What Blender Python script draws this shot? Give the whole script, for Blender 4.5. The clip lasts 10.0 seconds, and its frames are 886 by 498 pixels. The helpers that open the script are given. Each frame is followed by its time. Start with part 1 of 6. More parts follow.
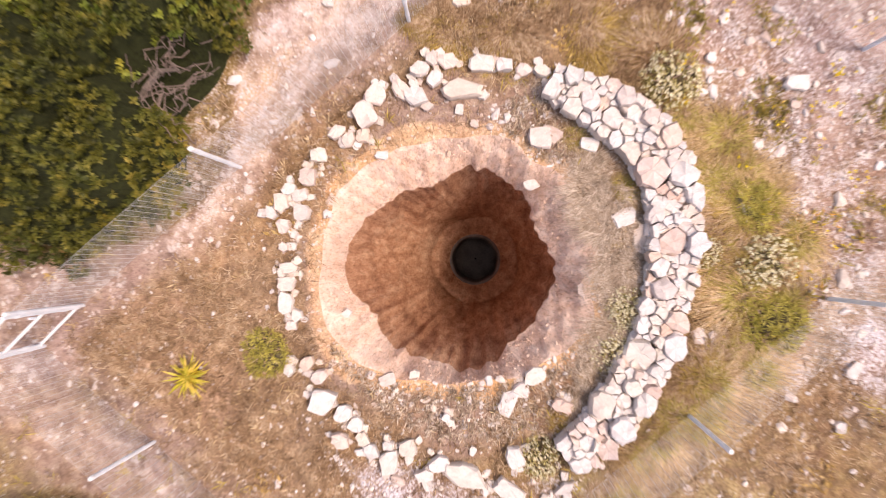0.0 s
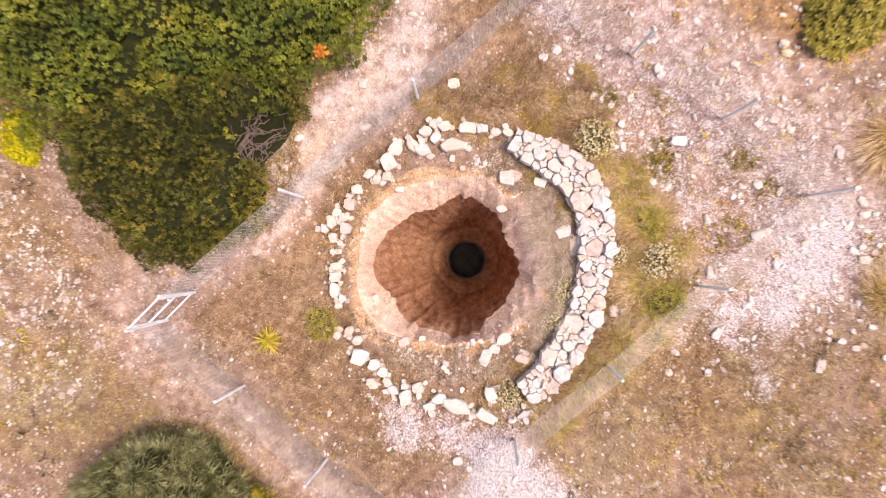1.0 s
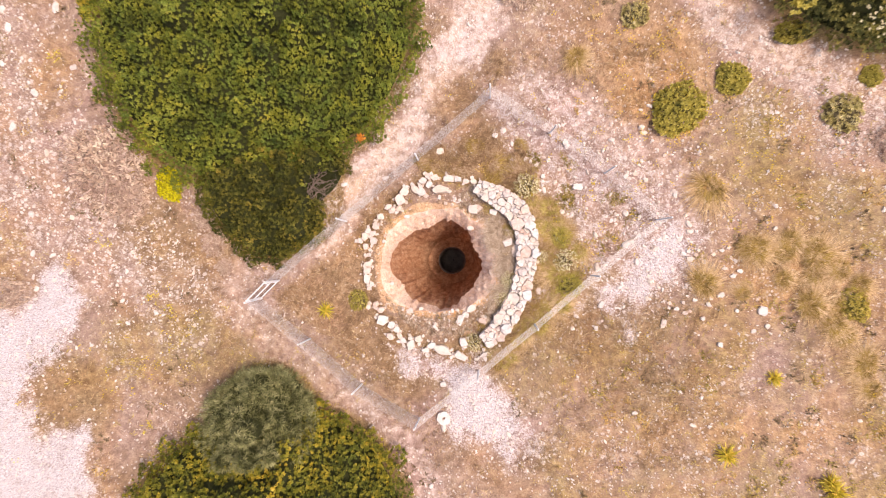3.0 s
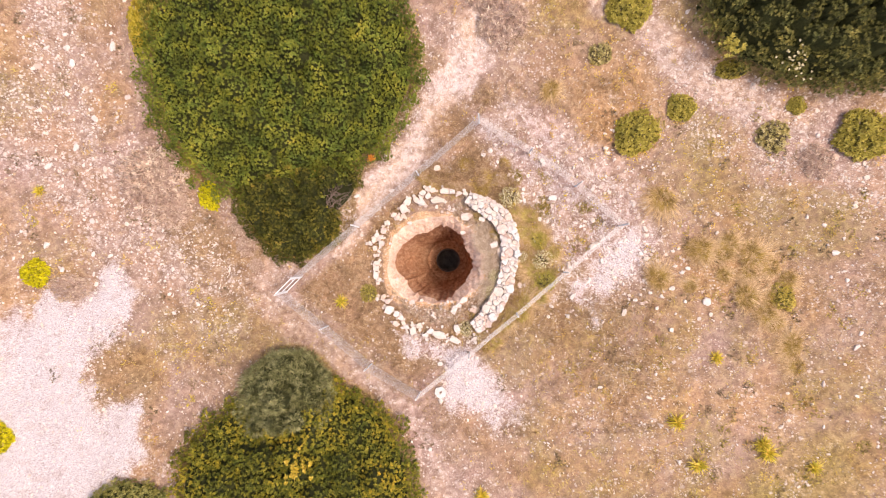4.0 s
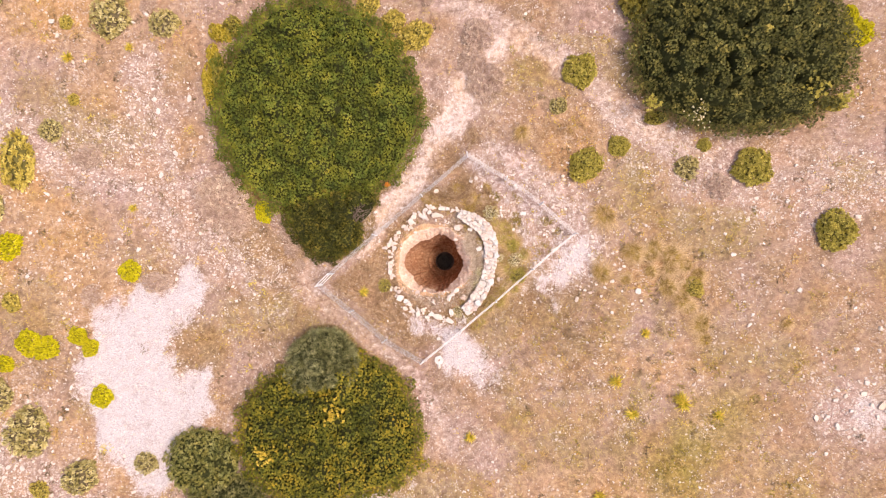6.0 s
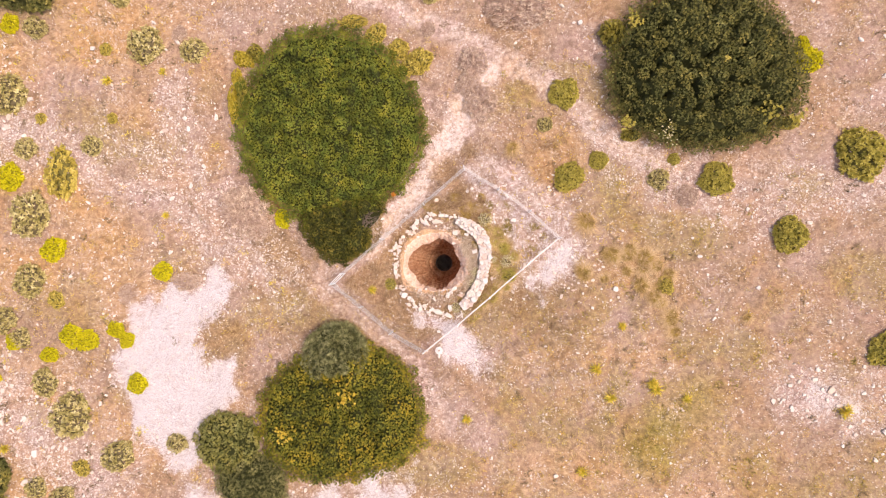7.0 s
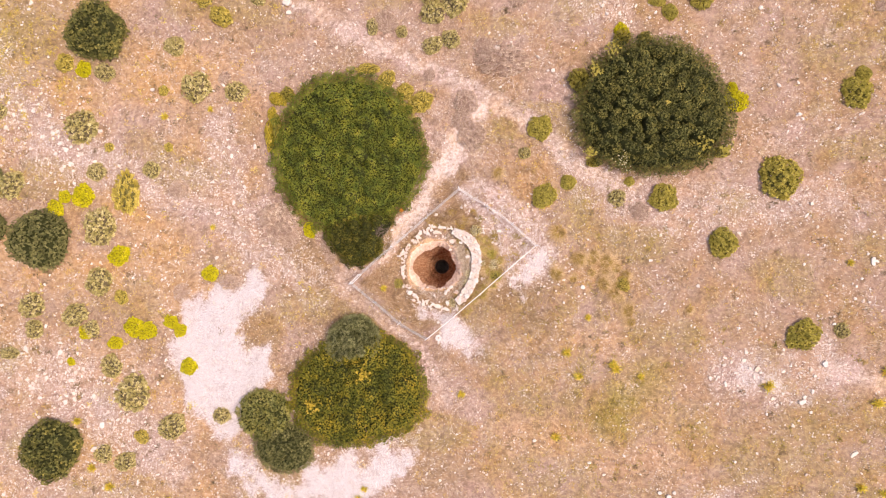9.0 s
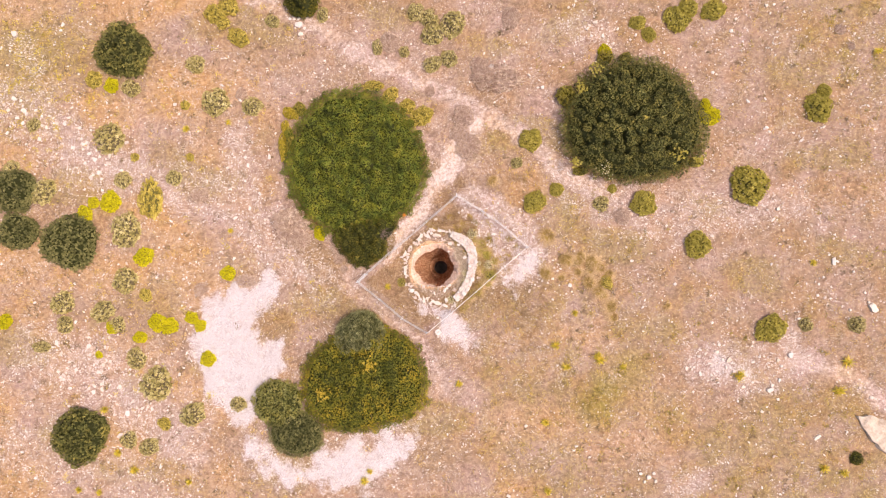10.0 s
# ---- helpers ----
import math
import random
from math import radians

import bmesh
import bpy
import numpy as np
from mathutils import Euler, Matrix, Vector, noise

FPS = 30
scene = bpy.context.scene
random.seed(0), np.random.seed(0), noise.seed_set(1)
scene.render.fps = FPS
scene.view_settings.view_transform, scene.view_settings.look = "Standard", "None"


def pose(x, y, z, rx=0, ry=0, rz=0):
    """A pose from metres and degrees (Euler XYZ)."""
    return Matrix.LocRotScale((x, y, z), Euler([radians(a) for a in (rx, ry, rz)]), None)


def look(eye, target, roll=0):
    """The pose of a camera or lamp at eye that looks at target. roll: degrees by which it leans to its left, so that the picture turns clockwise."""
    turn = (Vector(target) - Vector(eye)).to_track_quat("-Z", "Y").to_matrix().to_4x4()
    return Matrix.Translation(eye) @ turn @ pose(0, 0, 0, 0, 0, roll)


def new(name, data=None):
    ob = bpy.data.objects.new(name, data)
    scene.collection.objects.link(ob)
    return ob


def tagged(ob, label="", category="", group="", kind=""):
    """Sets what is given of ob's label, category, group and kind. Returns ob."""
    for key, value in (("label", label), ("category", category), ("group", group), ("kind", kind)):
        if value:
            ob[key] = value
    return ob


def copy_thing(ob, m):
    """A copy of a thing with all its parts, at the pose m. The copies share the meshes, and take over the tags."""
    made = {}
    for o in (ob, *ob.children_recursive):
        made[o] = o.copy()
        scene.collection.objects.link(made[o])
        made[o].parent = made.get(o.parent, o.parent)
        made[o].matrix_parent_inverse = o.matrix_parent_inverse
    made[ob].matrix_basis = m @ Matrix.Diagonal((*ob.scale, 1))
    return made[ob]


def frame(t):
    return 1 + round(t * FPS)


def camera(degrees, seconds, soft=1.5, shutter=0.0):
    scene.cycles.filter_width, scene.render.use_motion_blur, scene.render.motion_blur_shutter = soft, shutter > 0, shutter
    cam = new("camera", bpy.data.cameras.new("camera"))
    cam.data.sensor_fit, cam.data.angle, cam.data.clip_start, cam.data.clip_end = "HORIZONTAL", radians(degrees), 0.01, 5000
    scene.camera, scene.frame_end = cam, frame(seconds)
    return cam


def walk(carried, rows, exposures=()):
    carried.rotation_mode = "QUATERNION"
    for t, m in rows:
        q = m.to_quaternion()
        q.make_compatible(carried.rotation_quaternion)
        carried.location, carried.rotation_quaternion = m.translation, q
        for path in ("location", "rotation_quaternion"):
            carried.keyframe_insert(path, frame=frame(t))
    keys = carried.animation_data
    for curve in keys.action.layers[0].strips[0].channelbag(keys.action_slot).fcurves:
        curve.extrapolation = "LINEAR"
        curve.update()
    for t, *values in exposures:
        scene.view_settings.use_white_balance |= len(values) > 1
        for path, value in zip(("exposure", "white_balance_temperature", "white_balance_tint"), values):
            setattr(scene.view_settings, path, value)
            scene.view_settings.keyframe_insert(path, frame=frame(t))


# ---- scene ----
cam = camera(72, 10.0, soft=1.0, shutter=0.5)
PATH = [
    (0.0, -0.119, 0.127, 7.956, 0.195, 3.354, -1.025),
    (0.3, -0.062, 0.142, 9.107, 0.203, 3.347, -1.067),
    (0.6, 0.012, 0.158, 10.237, 0.214, 3.341, -1.107),
    (1.0, 0.128, 0.179, 11.718, 0.231, 3.333, -1.156),
    (1.5, 0.294, 0.200, 13.540, 0.260, 3.323, -1.211),
    (2.0, 0.470, 0.213, 15.344, 0.298, 3.311, -1.258),
    (2.5, 0.646, 0.215, 17.140, 0.345, 3.297, -1.300),
    (3.2, 0.881, 0.200, 19.657, 0.428, 3.269, -1.348),
    (4.0, 1.119, 0.158, 22.553, 0.553, 3.224, -1.393),
    (4.5, 1.247, 0.121, 24.376, 0.648, 3.185, -1.417),
    (5.0, 1.358, 0.079, 26.209, 0.758, 3.138, -1.437),
    (5.5, 1.452, 0.031, 28.052, 0.884, 3.081, -1.455),
    (6.2, 1.558, -0.045, 30.643, 1.088, 2.981, -1.478),
    (7.0, 1.645, -0.147, 33.615, 1.365, 2.835, -1.502),
    (7.5, 1.682, -0.225, 35.473, 1.563, 2.725, -1.517),
    (8.0, 1.704, -0.321, 37.332, 1.782, 2.598, -1.533),
    (8.5, 1.711, -0.444, 39.190, 2.022, 2.453, -1.551),
    (9.0, 1.699, -0.605, 41.050, 2.286, 2.290, -1.571),
    (9.5, 1.663, -0.821, 42.916, 2.573, 2.107, -1.594),
    (10.0, 1.596, -1.108, 44.792, 2.885, 1.903, -1.620),
]
walk(cam, [(t, pose(*place)) for t, *place in PATH], exposures=[(0.0, 0.58, 7100, 22), (1.0, 0.58, 7150, 22), (2.0, 0.58, 7350, 21), (10.0, 0.57, 7350, 20)])

# ---------------------------------------------------------------- light
SUN_FROM = Vector((0.46, -0.06, 1.0)).normalized()
world = bpy.data.worlds.new("sky")
scene.world = world
world.use_nodes = True
wn = world.node_tree.nodes
sky = wn.new("ShaderNodeTexSky")
sky.sky_type = "NISHITA"
sky.sun_disc = False
sky.sun_elevation = math.asin(SUN_FROM.z)
sky.sun_rotation = math.atan2(SUN_FROM.x, SUN_FROM.y)
sky.dust_density = 4.0
sky.air_density = 1.0
wn["Background"].inputs["Strength"].default_value = 0.15
world.node_tree.links.new(sky.outputs["Color"], wn["Background"].inputs["Color"])
sun = new("sun", bpy.data.lights.new("sun", "SUN"))
sun.data.energy = 1.75
sun.data.angle = radians(12)
sun.data.color = (1.0, 0.93, 0.85)
sun.matrix_world = look(SUN_FROM * 60, (0, 0, 0))

# ---------------------------------------------------------------- small tools
rng = np.random.default_rng(11)


def link_mesh(name, verts, faces, material, smooth=False):
    """An object from numpy arrays; every face has the same number of corners."""
    verts = np.asarray(verts, np.float32)
    faces = np.asarray(faces, np.int32)
    me = bpy.data.meshes.new(name)
    k = faces.shape[1]
    me.vertices.add(len(verts))
    me.vertices.foreach_set("co", verts.ravel())
    me.loops.add(faces.size)
    me.loops.foreach_set("vertex_index", faces.ravel())
    me.polygons.add(len(faces))
    me.polygons.foreach_set("loop_start", np.arange(0, faces.size, k, dtype=np.int32))
    me.polygons.foreach_set("use_smooth", np.full(len(faces), smooth))
    me.update(calc_edges=True)
    me.materials.append(material)
    return new(name, me)


def child(ob, parent, label=""):
    ob.parent = parent
    return tagged(ob, label)


def part(name, bm, material, parent, label="", smooth=False):
    me = bpy.data.meshes.new(name)
    bm.to_mesh(me)
    bm.free()
    for f in me.polygons:
        f.use_smooth = smooth
    me.materials.append(material)
    return child(new(name, me), parent, label)


def waves(seed, scale, count=7):
    """A smooth random field of the plane, about -1 to 1."""
    r = np.random.default_rng(seed)
    a = r.uniform(0, 2 * np.pi, count)
    k = r.uniform(0.6, 1.6, count) * 2 * np.pi / scale
    ph = r.uniform(0, 2 * np.pi, count)

    def field(x, y):
        s = 0
        for i in range(count):
            s = s + np.sin(k[i] * (np.cos(a[i]) * x + np.sin(a[i]) * y) + ph[i])
        return s / math.sqrt(count) / 1.2
    return field


def step(a, b, v):
    t = np.clip((v - a) / (b - a), 0, 1)
    return t * t * (3 - 2 * t)


def far_from_line(x, y, line):
    """Distance from points to a broken line."""
    best = np.full(np.shape(x), 1e9)
    for (ax, ay), (bx, by) in zip(line[:-1], line[1:]):
        dx, dy = bx - ax, by - ay
        t = np.clip(((x - ax) * dx + (y - ay) * dy) / (dx * dx + dy * dy), 0, 1)
        best = np.minimum(best, np.hypot(x - ax - t * dx, y - ay - t * dy))
    return best


def depth_in(x, y, poly):
    """Distance inside a closed outline, negative outside."""
    inside = np.zeros(np.shape(x), bool)
    ring = list(poly) + [poly[0]]
    for (ax, ay), (bx, by) in zip(ring[:-1], ring[1:]):
        if ay != by:
            inside ^= ((ay > y) != (by > y)) & (x < (bx - ax) * (y - ay) / (by - ay) + ax)
    return np.where(inside, 1, -1) * far_from_line(x, y, ring)


def round_curve(radii, theta):
    """A closed smooth outline through radii at even angles."""
    n = len(radii)
    f = np.fft.rfft(np.asarray(radii, float))
    out = np.full(np.shape(theta), f[0].real / n)
    for k in range(1, len(f)):
        c = (1 if k == n / 2 else 2) / n
        out = out + c * (f[k].real * np.cos(k * theta) - f[k].imag * np.sin(k * theta))
    return out


# ---------------------------------------------------------------- materials
def material(name, rough=0.9, spec=0.25):
    m = bpy.data.materials.new(name)
    m.use_nodes = True
    b = m.node_tree.nodes["Principled BSDF"]
    b.inputs["Roughness"].default_value = rough
    b.inputs["Specular IOR Level"].default_value = spec
    return m, m.node_tree, b


def noise_fac(tree, scale, detail=4.0, rough=0.6, coord="Object"):
    tc = tree.nodes.new("ShaderNodeTexCoord")
    n = tree.nodes.new("ShaderNodeTexNoise")
    n.inputs["Scale"].default_value = scale
    n.inputs["Detail"].default_value = detail
    n.inputs["Roughness"].default_value = rough
    tree.links.new(tc.outputs[coord], n.inputs["Vector"])
    return n.outputs["Fac"]


def ramp(tree, fac, stops):
    r = tree.nodes.new("ShaderNodeValToRGB")
    e = r.color_ramp.elements
    while len(e) < len(stops):
        e.new(0.5)
    for i, (p, c) in enumerate(stops):
        e[i].position = p
        e[i].color = (*c, 1)
    tree.links.new(fac, r.inputs["Fac"])
    return r.outputs["Color"]


def mix(tree, fac, a, b, how="MIX"):
    m = tree.nodes.new("ShaderNodeMix")
    m.data_type = "RGBA"
    m.blend_type = how
    for value, socket in ((fac, m.inputs[0]), (a, m.inputs[6]), (b, m.inputs[7])):
        if isinstance(value, bpy.types.NodeSocket):
            tree.links.new(value, socket)
        elif isinstance(value, tuple):
            socket.default_value = (*value, 1)
        else:
            socket.default_value = value
    return m.outputs[2]


def maths(tree, how, a, b=0.0):
    m = tree.nodes.new("ShaderNodeMath")
    m.operation = how
    for value, socket in ((a, m.inputs[0]), (b, m.inputs[1])):
        if isinstance(value, bpy.types.NodeSocket):
            tree.links.new(value, socket)
        else:
            socket.default_value = value
    return m.outputs[0]


def smooth_mask(tree, value, lo, hi):
    m = tree.nodes.new("ShaderNodeMapRange")
    m.interpolation_type = "SMOOTHSTEP"
    m.inputs[1].default_value = lo
    m.inputs[2].default_value = hi
    tree.links.new(value, m.inputs[0])
    return m.outputs[0]


def bump(tree, bsdf, height, strength, distance):
    b = tree.nodes.new("ShaderNodeBump")
    b.inputs["Strength"].default_value = strength
    b.inputs["Distance"].default_value = distance
    tree.links.new(height, b.inputs["Height"])
    tree.links.new(b.outputs[0], bsdf.inputs["Normal"])


def foliage(name, stops, clump=1.2, patchy=0.35, rough=0.55, thin=0.25, tufted=1.3, tinted=0.0):
    """Leaves that vary leaf by leaf and clump by clump."""
    m, t, b = material(name, rough, 0.3)
    geo = t.nodes.new("ShaderNodeNewGeometry")
    leaf = geo.outputs["Random Per Island"]
    big = noise_fac(t, clump, 2.0)
    v = maths(t, "ADD", maths(t, "MULTIPLY", leaf, 1 - patchy), maths(t, "MULTIPLY", maths(t, "SUBTRACT", big, 0.5), patchy * 3))
    v = maths(t, "ADD", v, patchy * 0.5)
    v = maths(t, "ADD", v, maths(t, "MULTIPLY", maths(t, "SUBTRACT", noise_fac(t, 6.5, 1.0), 0.5), tufted))
    col = ramp(t, v, stops)
    if tinted:
        hue = ramp(t, noise_fac(t, clump * 1.3 + 0.25, 3.0), [(0.36, (0.80, 0.97, 1.25)), (0.5, (1.0, 1.0, 1.0)), (0.66, (1.15, 1.03, 0.78))])
        col = mix(t, tinted, col, hue, "MULTIPLY")
    t.links.new(col, b.inputs["Base Color"])
    through_leaf = t.nodes.new("ShaderNodeBsdfTranslucent")
    t.links.new(col, through_leaf.inputs["Color"])
    blend = t.nodes.new("ShaderNodeMixShader")
    blend.inputs[0].default_value = thin
    t.links.new(b.outputs[0], blend.inputs[1])
    t.links.new(through_leaf.outputs[0], blend.inputs[2])
    t.links.new(blend.outputs[0], t.nodes["Material Output"].inputs["Surface"])
    return m


def plain(name, a, b_col, scale=8.0, rough=0.85, relief=0.3, dist=0.01, per_object=False, island=False, spec=0.25, metal=0.0):
    m, t, b = material(name, rough, spec)
    b.inputs["Metallic"].default_value = metal
    f = noise_fac(t, scale, 6.0, 0.65)
    f2 = noise_fac(t, scale * 5, 4.0, 0.7)
    v = maths(t, "ADD", maths(t, "MULTIPLY", f, 0.6), maths(t, "MULTIPLY", f2, 0.4))
    col = ramp(t, v, [(0.33, a), (0.67, b_col)])
    if per_object or island:
        src = t.nodes.new("ShaderNodeObjectInfo").outputs["Random"] if per_object else t.nodes.new("ShaderNodeNewGeometry").outputs["Random Per Island"]
        tint = ramp(t, src, [(0.0, (0.78, 0.60, 0.51)), (0.16, (0.93, 0.87, 0.83)), (0.5, (1.0, 0.98, 0.97)), (0.84, (0.98, 0.91, 0.80)), (1.0, (0.86, 0.72, 0.60))])
        col = mix(t, 0.7, col, tint, "MULTIPLY")
    t.links.new(col, b.inputs["Base Color"])
    bump(t, b, v, relief, dist)
    return m


M_LOOSE = plain("loose_limestone", (0.53, 0.465, 0.42), (0.77, 0.735, 0.70), 2.6, 0.9, 0.35, 0.008, per_object=True)
M_LOOSEROSY = plain("loose_rosy_limestone", (0.54, 0.43, 0.37), (0.76, 0.66, 0.60), 2.2, 0.9, 0.35, 0.008, per_object=True)
M_STONE = plain("pale_limestone", (0.50, 0.455, 0.43), (0.78, 0.75, 0.73), 7.0, 0.9, 0.9, 0.03, per_object=True)
M_ROSYSTONE = plain("rosy_limestone", (0.50, 0.37, 0.31), (0.72, 0.62, 0.57), 7.0, 0.9, 0.9, 0.03, per_object=True)
M_PEBBLE = plain("scattered_stone", (0.54, 0.475, 0.44), (0.79, 0.74, 0.70), 8.0, 0.9, 0.4, 0.01, island=True)
M_STEEL = plain("galvanised_steel", (0.70, 0.73, 0.77), (0.82, 0.85, 0.88), 14.0, 0.45, 0.1, 0.002, spec=0.5)
M_WHITE = plain("white_painted_steel", (0.66, 0.66, 0.66), (0.8, 0.8, 0.79), 14.0, 0.5, 0.1, 0.002, spec=0.4)
M_WIRE = plain("galvanised_wire", (0.56, 0.55, 0.55), (0.72, 0.71, 0.70), 20.0, 0.5, 0.0, 0.001, spec=0.4, metal=0.1)
M_BARK = plain("grey_bark", (0.10, 0.075, 0.06), (0.24, 0.19, 0.16), 18.0, 0.9, 0.6, 0.01)
M_TWIG = foliage("dry_twig", [(0.0, (0.32, 0.205, 0.16)), (0.5, (0.50, 0.35, 0.285)), (1.0, (0.70, 0.545, 0.455))], 2.0, 0.2, 0.9, 0.0)
M_LENTISK = foliage("lentisk_leaf", [(0.0, (0.049, 0.065, 0.011)), (0.4, (0.144, 0.173, 0.022)), (0.75, (0.275, 0.299, 0.041)), (1.0, (0.439, 0.403, 0.063))], 1.1, 0.62, tufted=0.4, thin=0.18, tinted=0.8)
M_DARKLEAF = foliage("dark_evergreen_leaf", [(0.0, (0.040, 0.042, 0.012)), (0.5, (0.156, 0.152, 0.038)), (0.85, (0.3, 0.27, 0.074)), (1.0, (0.504, 0.42, 0.12))], 1.0, 0.4, thin=0.12, tufted=0.8, tinted=0.5)
M_LOWLEAF = foliage("deep_green_leaf", [(0.0, (0.034, 0.035, 0.007)), (0.4, (0.09, 0.092, 0.013)), (0.8, (0.208, 0.183, 0.028)), (1.0, (0.404, 0.303, 0.055))], 1.2, 0.5, tufted=0.7, tinted=0.6)
M_OCHRELEAF = foliage("ochre_green_leaf", [(0.0, (0.065, 0.078, 0.014)), (0.42, (0.185, 0.19, 0.025)), (0.74, (0.37, 0.32, 0.038)), (1.0, (0.62, 0.45, 0.05))], 0.6, 0.45, tufted=0.8, tinted=0.5)
M_OLIVE = foliage("grey_green_leaf", [(0.0, (0.038, 0.04, 0.012)), (0.45, (0.18, 0.182, 0.065)), (1.0, (0.54, 0.52, 0.26))], 1.3, 0.5, thin=0.10, tufted=1.2)
M_SHRUBLEAF = foliage("sunlit_shrub_leaf", [(0.0, (0.085, 0.09, 0.022)), (0.5, (0.27, 0.26, 0.065)), (1.0, (0.52, 0.47, 0.17))], 1.4, 0.45, thin=0.15, tufted=0.9, tinted=0.5)
M_GREYLEAF = foliage("grey_evergreen_leaf", [(0.0, (0.065, 0.068, 0.022)), (0.5, (0.175, 0.172, 0.058)), (1.0, (0.38, 0.345, 0.14))], 1.4, 0.5, thin=0.15, tufted=0.8)
M_MOUND = foliage("yellow_green_leaf", [(0.0, (0.27, 0.235, 0.04)), (0.5, (0.48, 0.415, 0.085)), (1.0, (0.72, 0.61, 0.17))], 3.0, tufted=0.5)
M_SPURGE = foliage("spurge_leaf", [(0.0, (0.30, 0.28, 0.010)), (0.4, (0.60, 0.55, 0.014)), (1.0, (0.82, 0.73, 0.03))], 3.0)
M_PALELEAF = foliage("pale_sage_leaf", [(0.0, (0.25, 0.21, 0.065)), (0.45, (0.52, 0.44, 0.165)), (1.0, (0.84, 0.74, 0.42))], 3.0)
M_GOLDLEAF = foliage("yellowed_leaf", [(0.0, (0.28, 0.22, 0.04)), (0.5, (0.55, 0.44, 0.085)), (1.0, (0.77, 0.63, 0.19))], 3.0, thin=0.15)
M_STRAW = foliage("dry_grass", [(0.0, (0.30, 0.19, 0.085)), (0.5, (0.52, 0.365, 0.19)), (1.0, (0.74, 0.575, 0.36))], 0.5, 0.3, 0.8, 0.1)
M_TRAMPLED = foliage("trampled_grass", [(0.0, (0.14, 0.075, 0.034)), (0.5, (0.36, 0.225, 0.12)), (1.0, (0.66, 0.50, 0.33))], 0.7, 0.4, 0.85, 0.1)
M_TUFT = foliage("tuft_grass", [(0.0, (0.20, 0.155, 0.03)), (0.5, (0.40, 0.32, 0.07)), (1.0, (0.62, 0.50, 0.17))], 0.8, 0.3, 0.8, 0.1)
M_BROWNGRASS = foliage("brown_grass", [(0.0, (0.17, 0.105, 0.024)), (0.5, (0.36, 0.24, 0.055)), (1.0, (0.60, 0.42, 0.13))], 1.0, 0.3, 0.85, 0.08)
M_TUSSOCK = foliage("bleached_grass", [(0.0, (0.34, 0.21, 0.085)), (0.5, (0.60, 0.41, 0.21)), (1.0, (0.80, 0.62, 0.40))], 1.0, 0.3, 0.85, 0.08)
M_DRYLEAF = foliage("withered_leaf", [(0.0, (0.32, 0.21, 0.155)), (0.5, (0.58, 0.43, 0.325)), (1.0, (0.80, 0.67, 0.53))], 1.6, 0.3, 0.85, 0.08)
M_FAWN = foliage("fawn_grass", [(0.0, (0.24, 0.17, 0.11)), (0.5, (0.47, 0.36, 0.26)), (1.0, (0.76, 0.64, 0.51))], 1.0, 0.3, 0.85, 0.05)
M_GOLDGRASS = foliage("golden_grass", [(0.0, (0.22, 0.13, 0.05)), (0.5, (0.42, 0.275, 0.12)), (1.0, (0.68, 0.49, 0.27))], 0.8, 0.3, 0.8, 0.08)
M_GOLDSPRIG = foliage("golden_leaf", [(0.0, (0.34, 0.26, 0.03)), (0.5, (0.60, 0.44, 0.055)), (1.0, (0.80, 0.60, 0.12))], 3.0, thin=0.15)
M_GREENGRASS = foliage("half_green_grass", [(0.0, (0.27, 0.20, 0.03)), (0.5, (0.50, 0.38, 0.07)), (1.0, (0.72, 0.55, 0.18))], 0.8, 0.3, 0.8, 0.1)
M_GOLDRIM = foliage("golden_rim_leaf", [(0.0, (0.34, 0.27, 0.03)), (0.5, (0.60, 0.48, 0.06)), (1.0, (0.80, 0.66, 0.15))], 3.0, thin=0.15, tufted=0.5)
M_ROSETTE = foliage("rosette_leaf", [(0.0, (0.42, 0.38, 0.04)), (0.5, (0.70, 0.57, 0.07)), (1.0, (0.86, 0.62, 0.14))], 3.0, 0.2, thin=0.3)
M_FLOWER = foliage("yellow_petal", [(0.0, (0.62, 0.42, 0.008)), (1.0, (0.84, 0.64, 0.02))], 2.0, 0.2)
M_WHITEFLOWER = foliage("cream_flower", [(0.0, (0.60, 0.52, 0.28)), (1.0, (0.90, 0.84, 0.62))], 3.0, 0.2)
M_LEDGE = plain("weathered_ledge", (0.34, 0.25, 0.18), (0.70, 0.60, 0.50), 1.6, 0.95, 1.0, 0.08)
M_HERB = foliage("low_herb_leaf", [(0.0, (0.17, 0.13, 0.03)), (0.5, (0.36, 0.28, 0.065)), (0.85, (0.55, 0.40, 0.10)), (1.0, (0.66, 0.36, 0.09))], 0.4, 0.5)
M_ORANGEHERB = foliage("orange_herb_leaf", [(0.0, (0.36, 0.22, 0.07)), (0.5, (0.58, 0.38, 0.13)), (1.0, (0.74, 0.56, 0.24))], 0.6, 0.4)
M_BROWNHERB = foliage("brown_herb_leaf", [(0.0, (0.085, 0.058, 0.03)), (0.5, (0.19, 0.135, 0.07)), (1.0, (0.36, 0.27, 0.15))], 0.6, 0.4)
M_YELLOWHERB = foliage("yellow_herb_leaf", [(0.0, (0.36, 0.28, 0.05)), (0.5, (0.62, 0.48, 0.07)), (1.0, (0.80, 0.66, 0.16))], 0.6, 0.4)
# near-black shell colour standing in for shade deep inside the crowns
M_INNERSHADE = plain("crown_gap_shade", (0.018, 0.022, 0.006), (0.062, 0.068, 0.018), 14.0, 0.9, 1.0, 0.12)
# closed bush cores, darker than the leaves to paint shade into the gaps
M_SAGECORE = plain("sage_gap_shade", (0.075, 0.058, 0.03), (0.19, 0.15, 0.08), 9.0, 0.9, 0.8, 0.05)
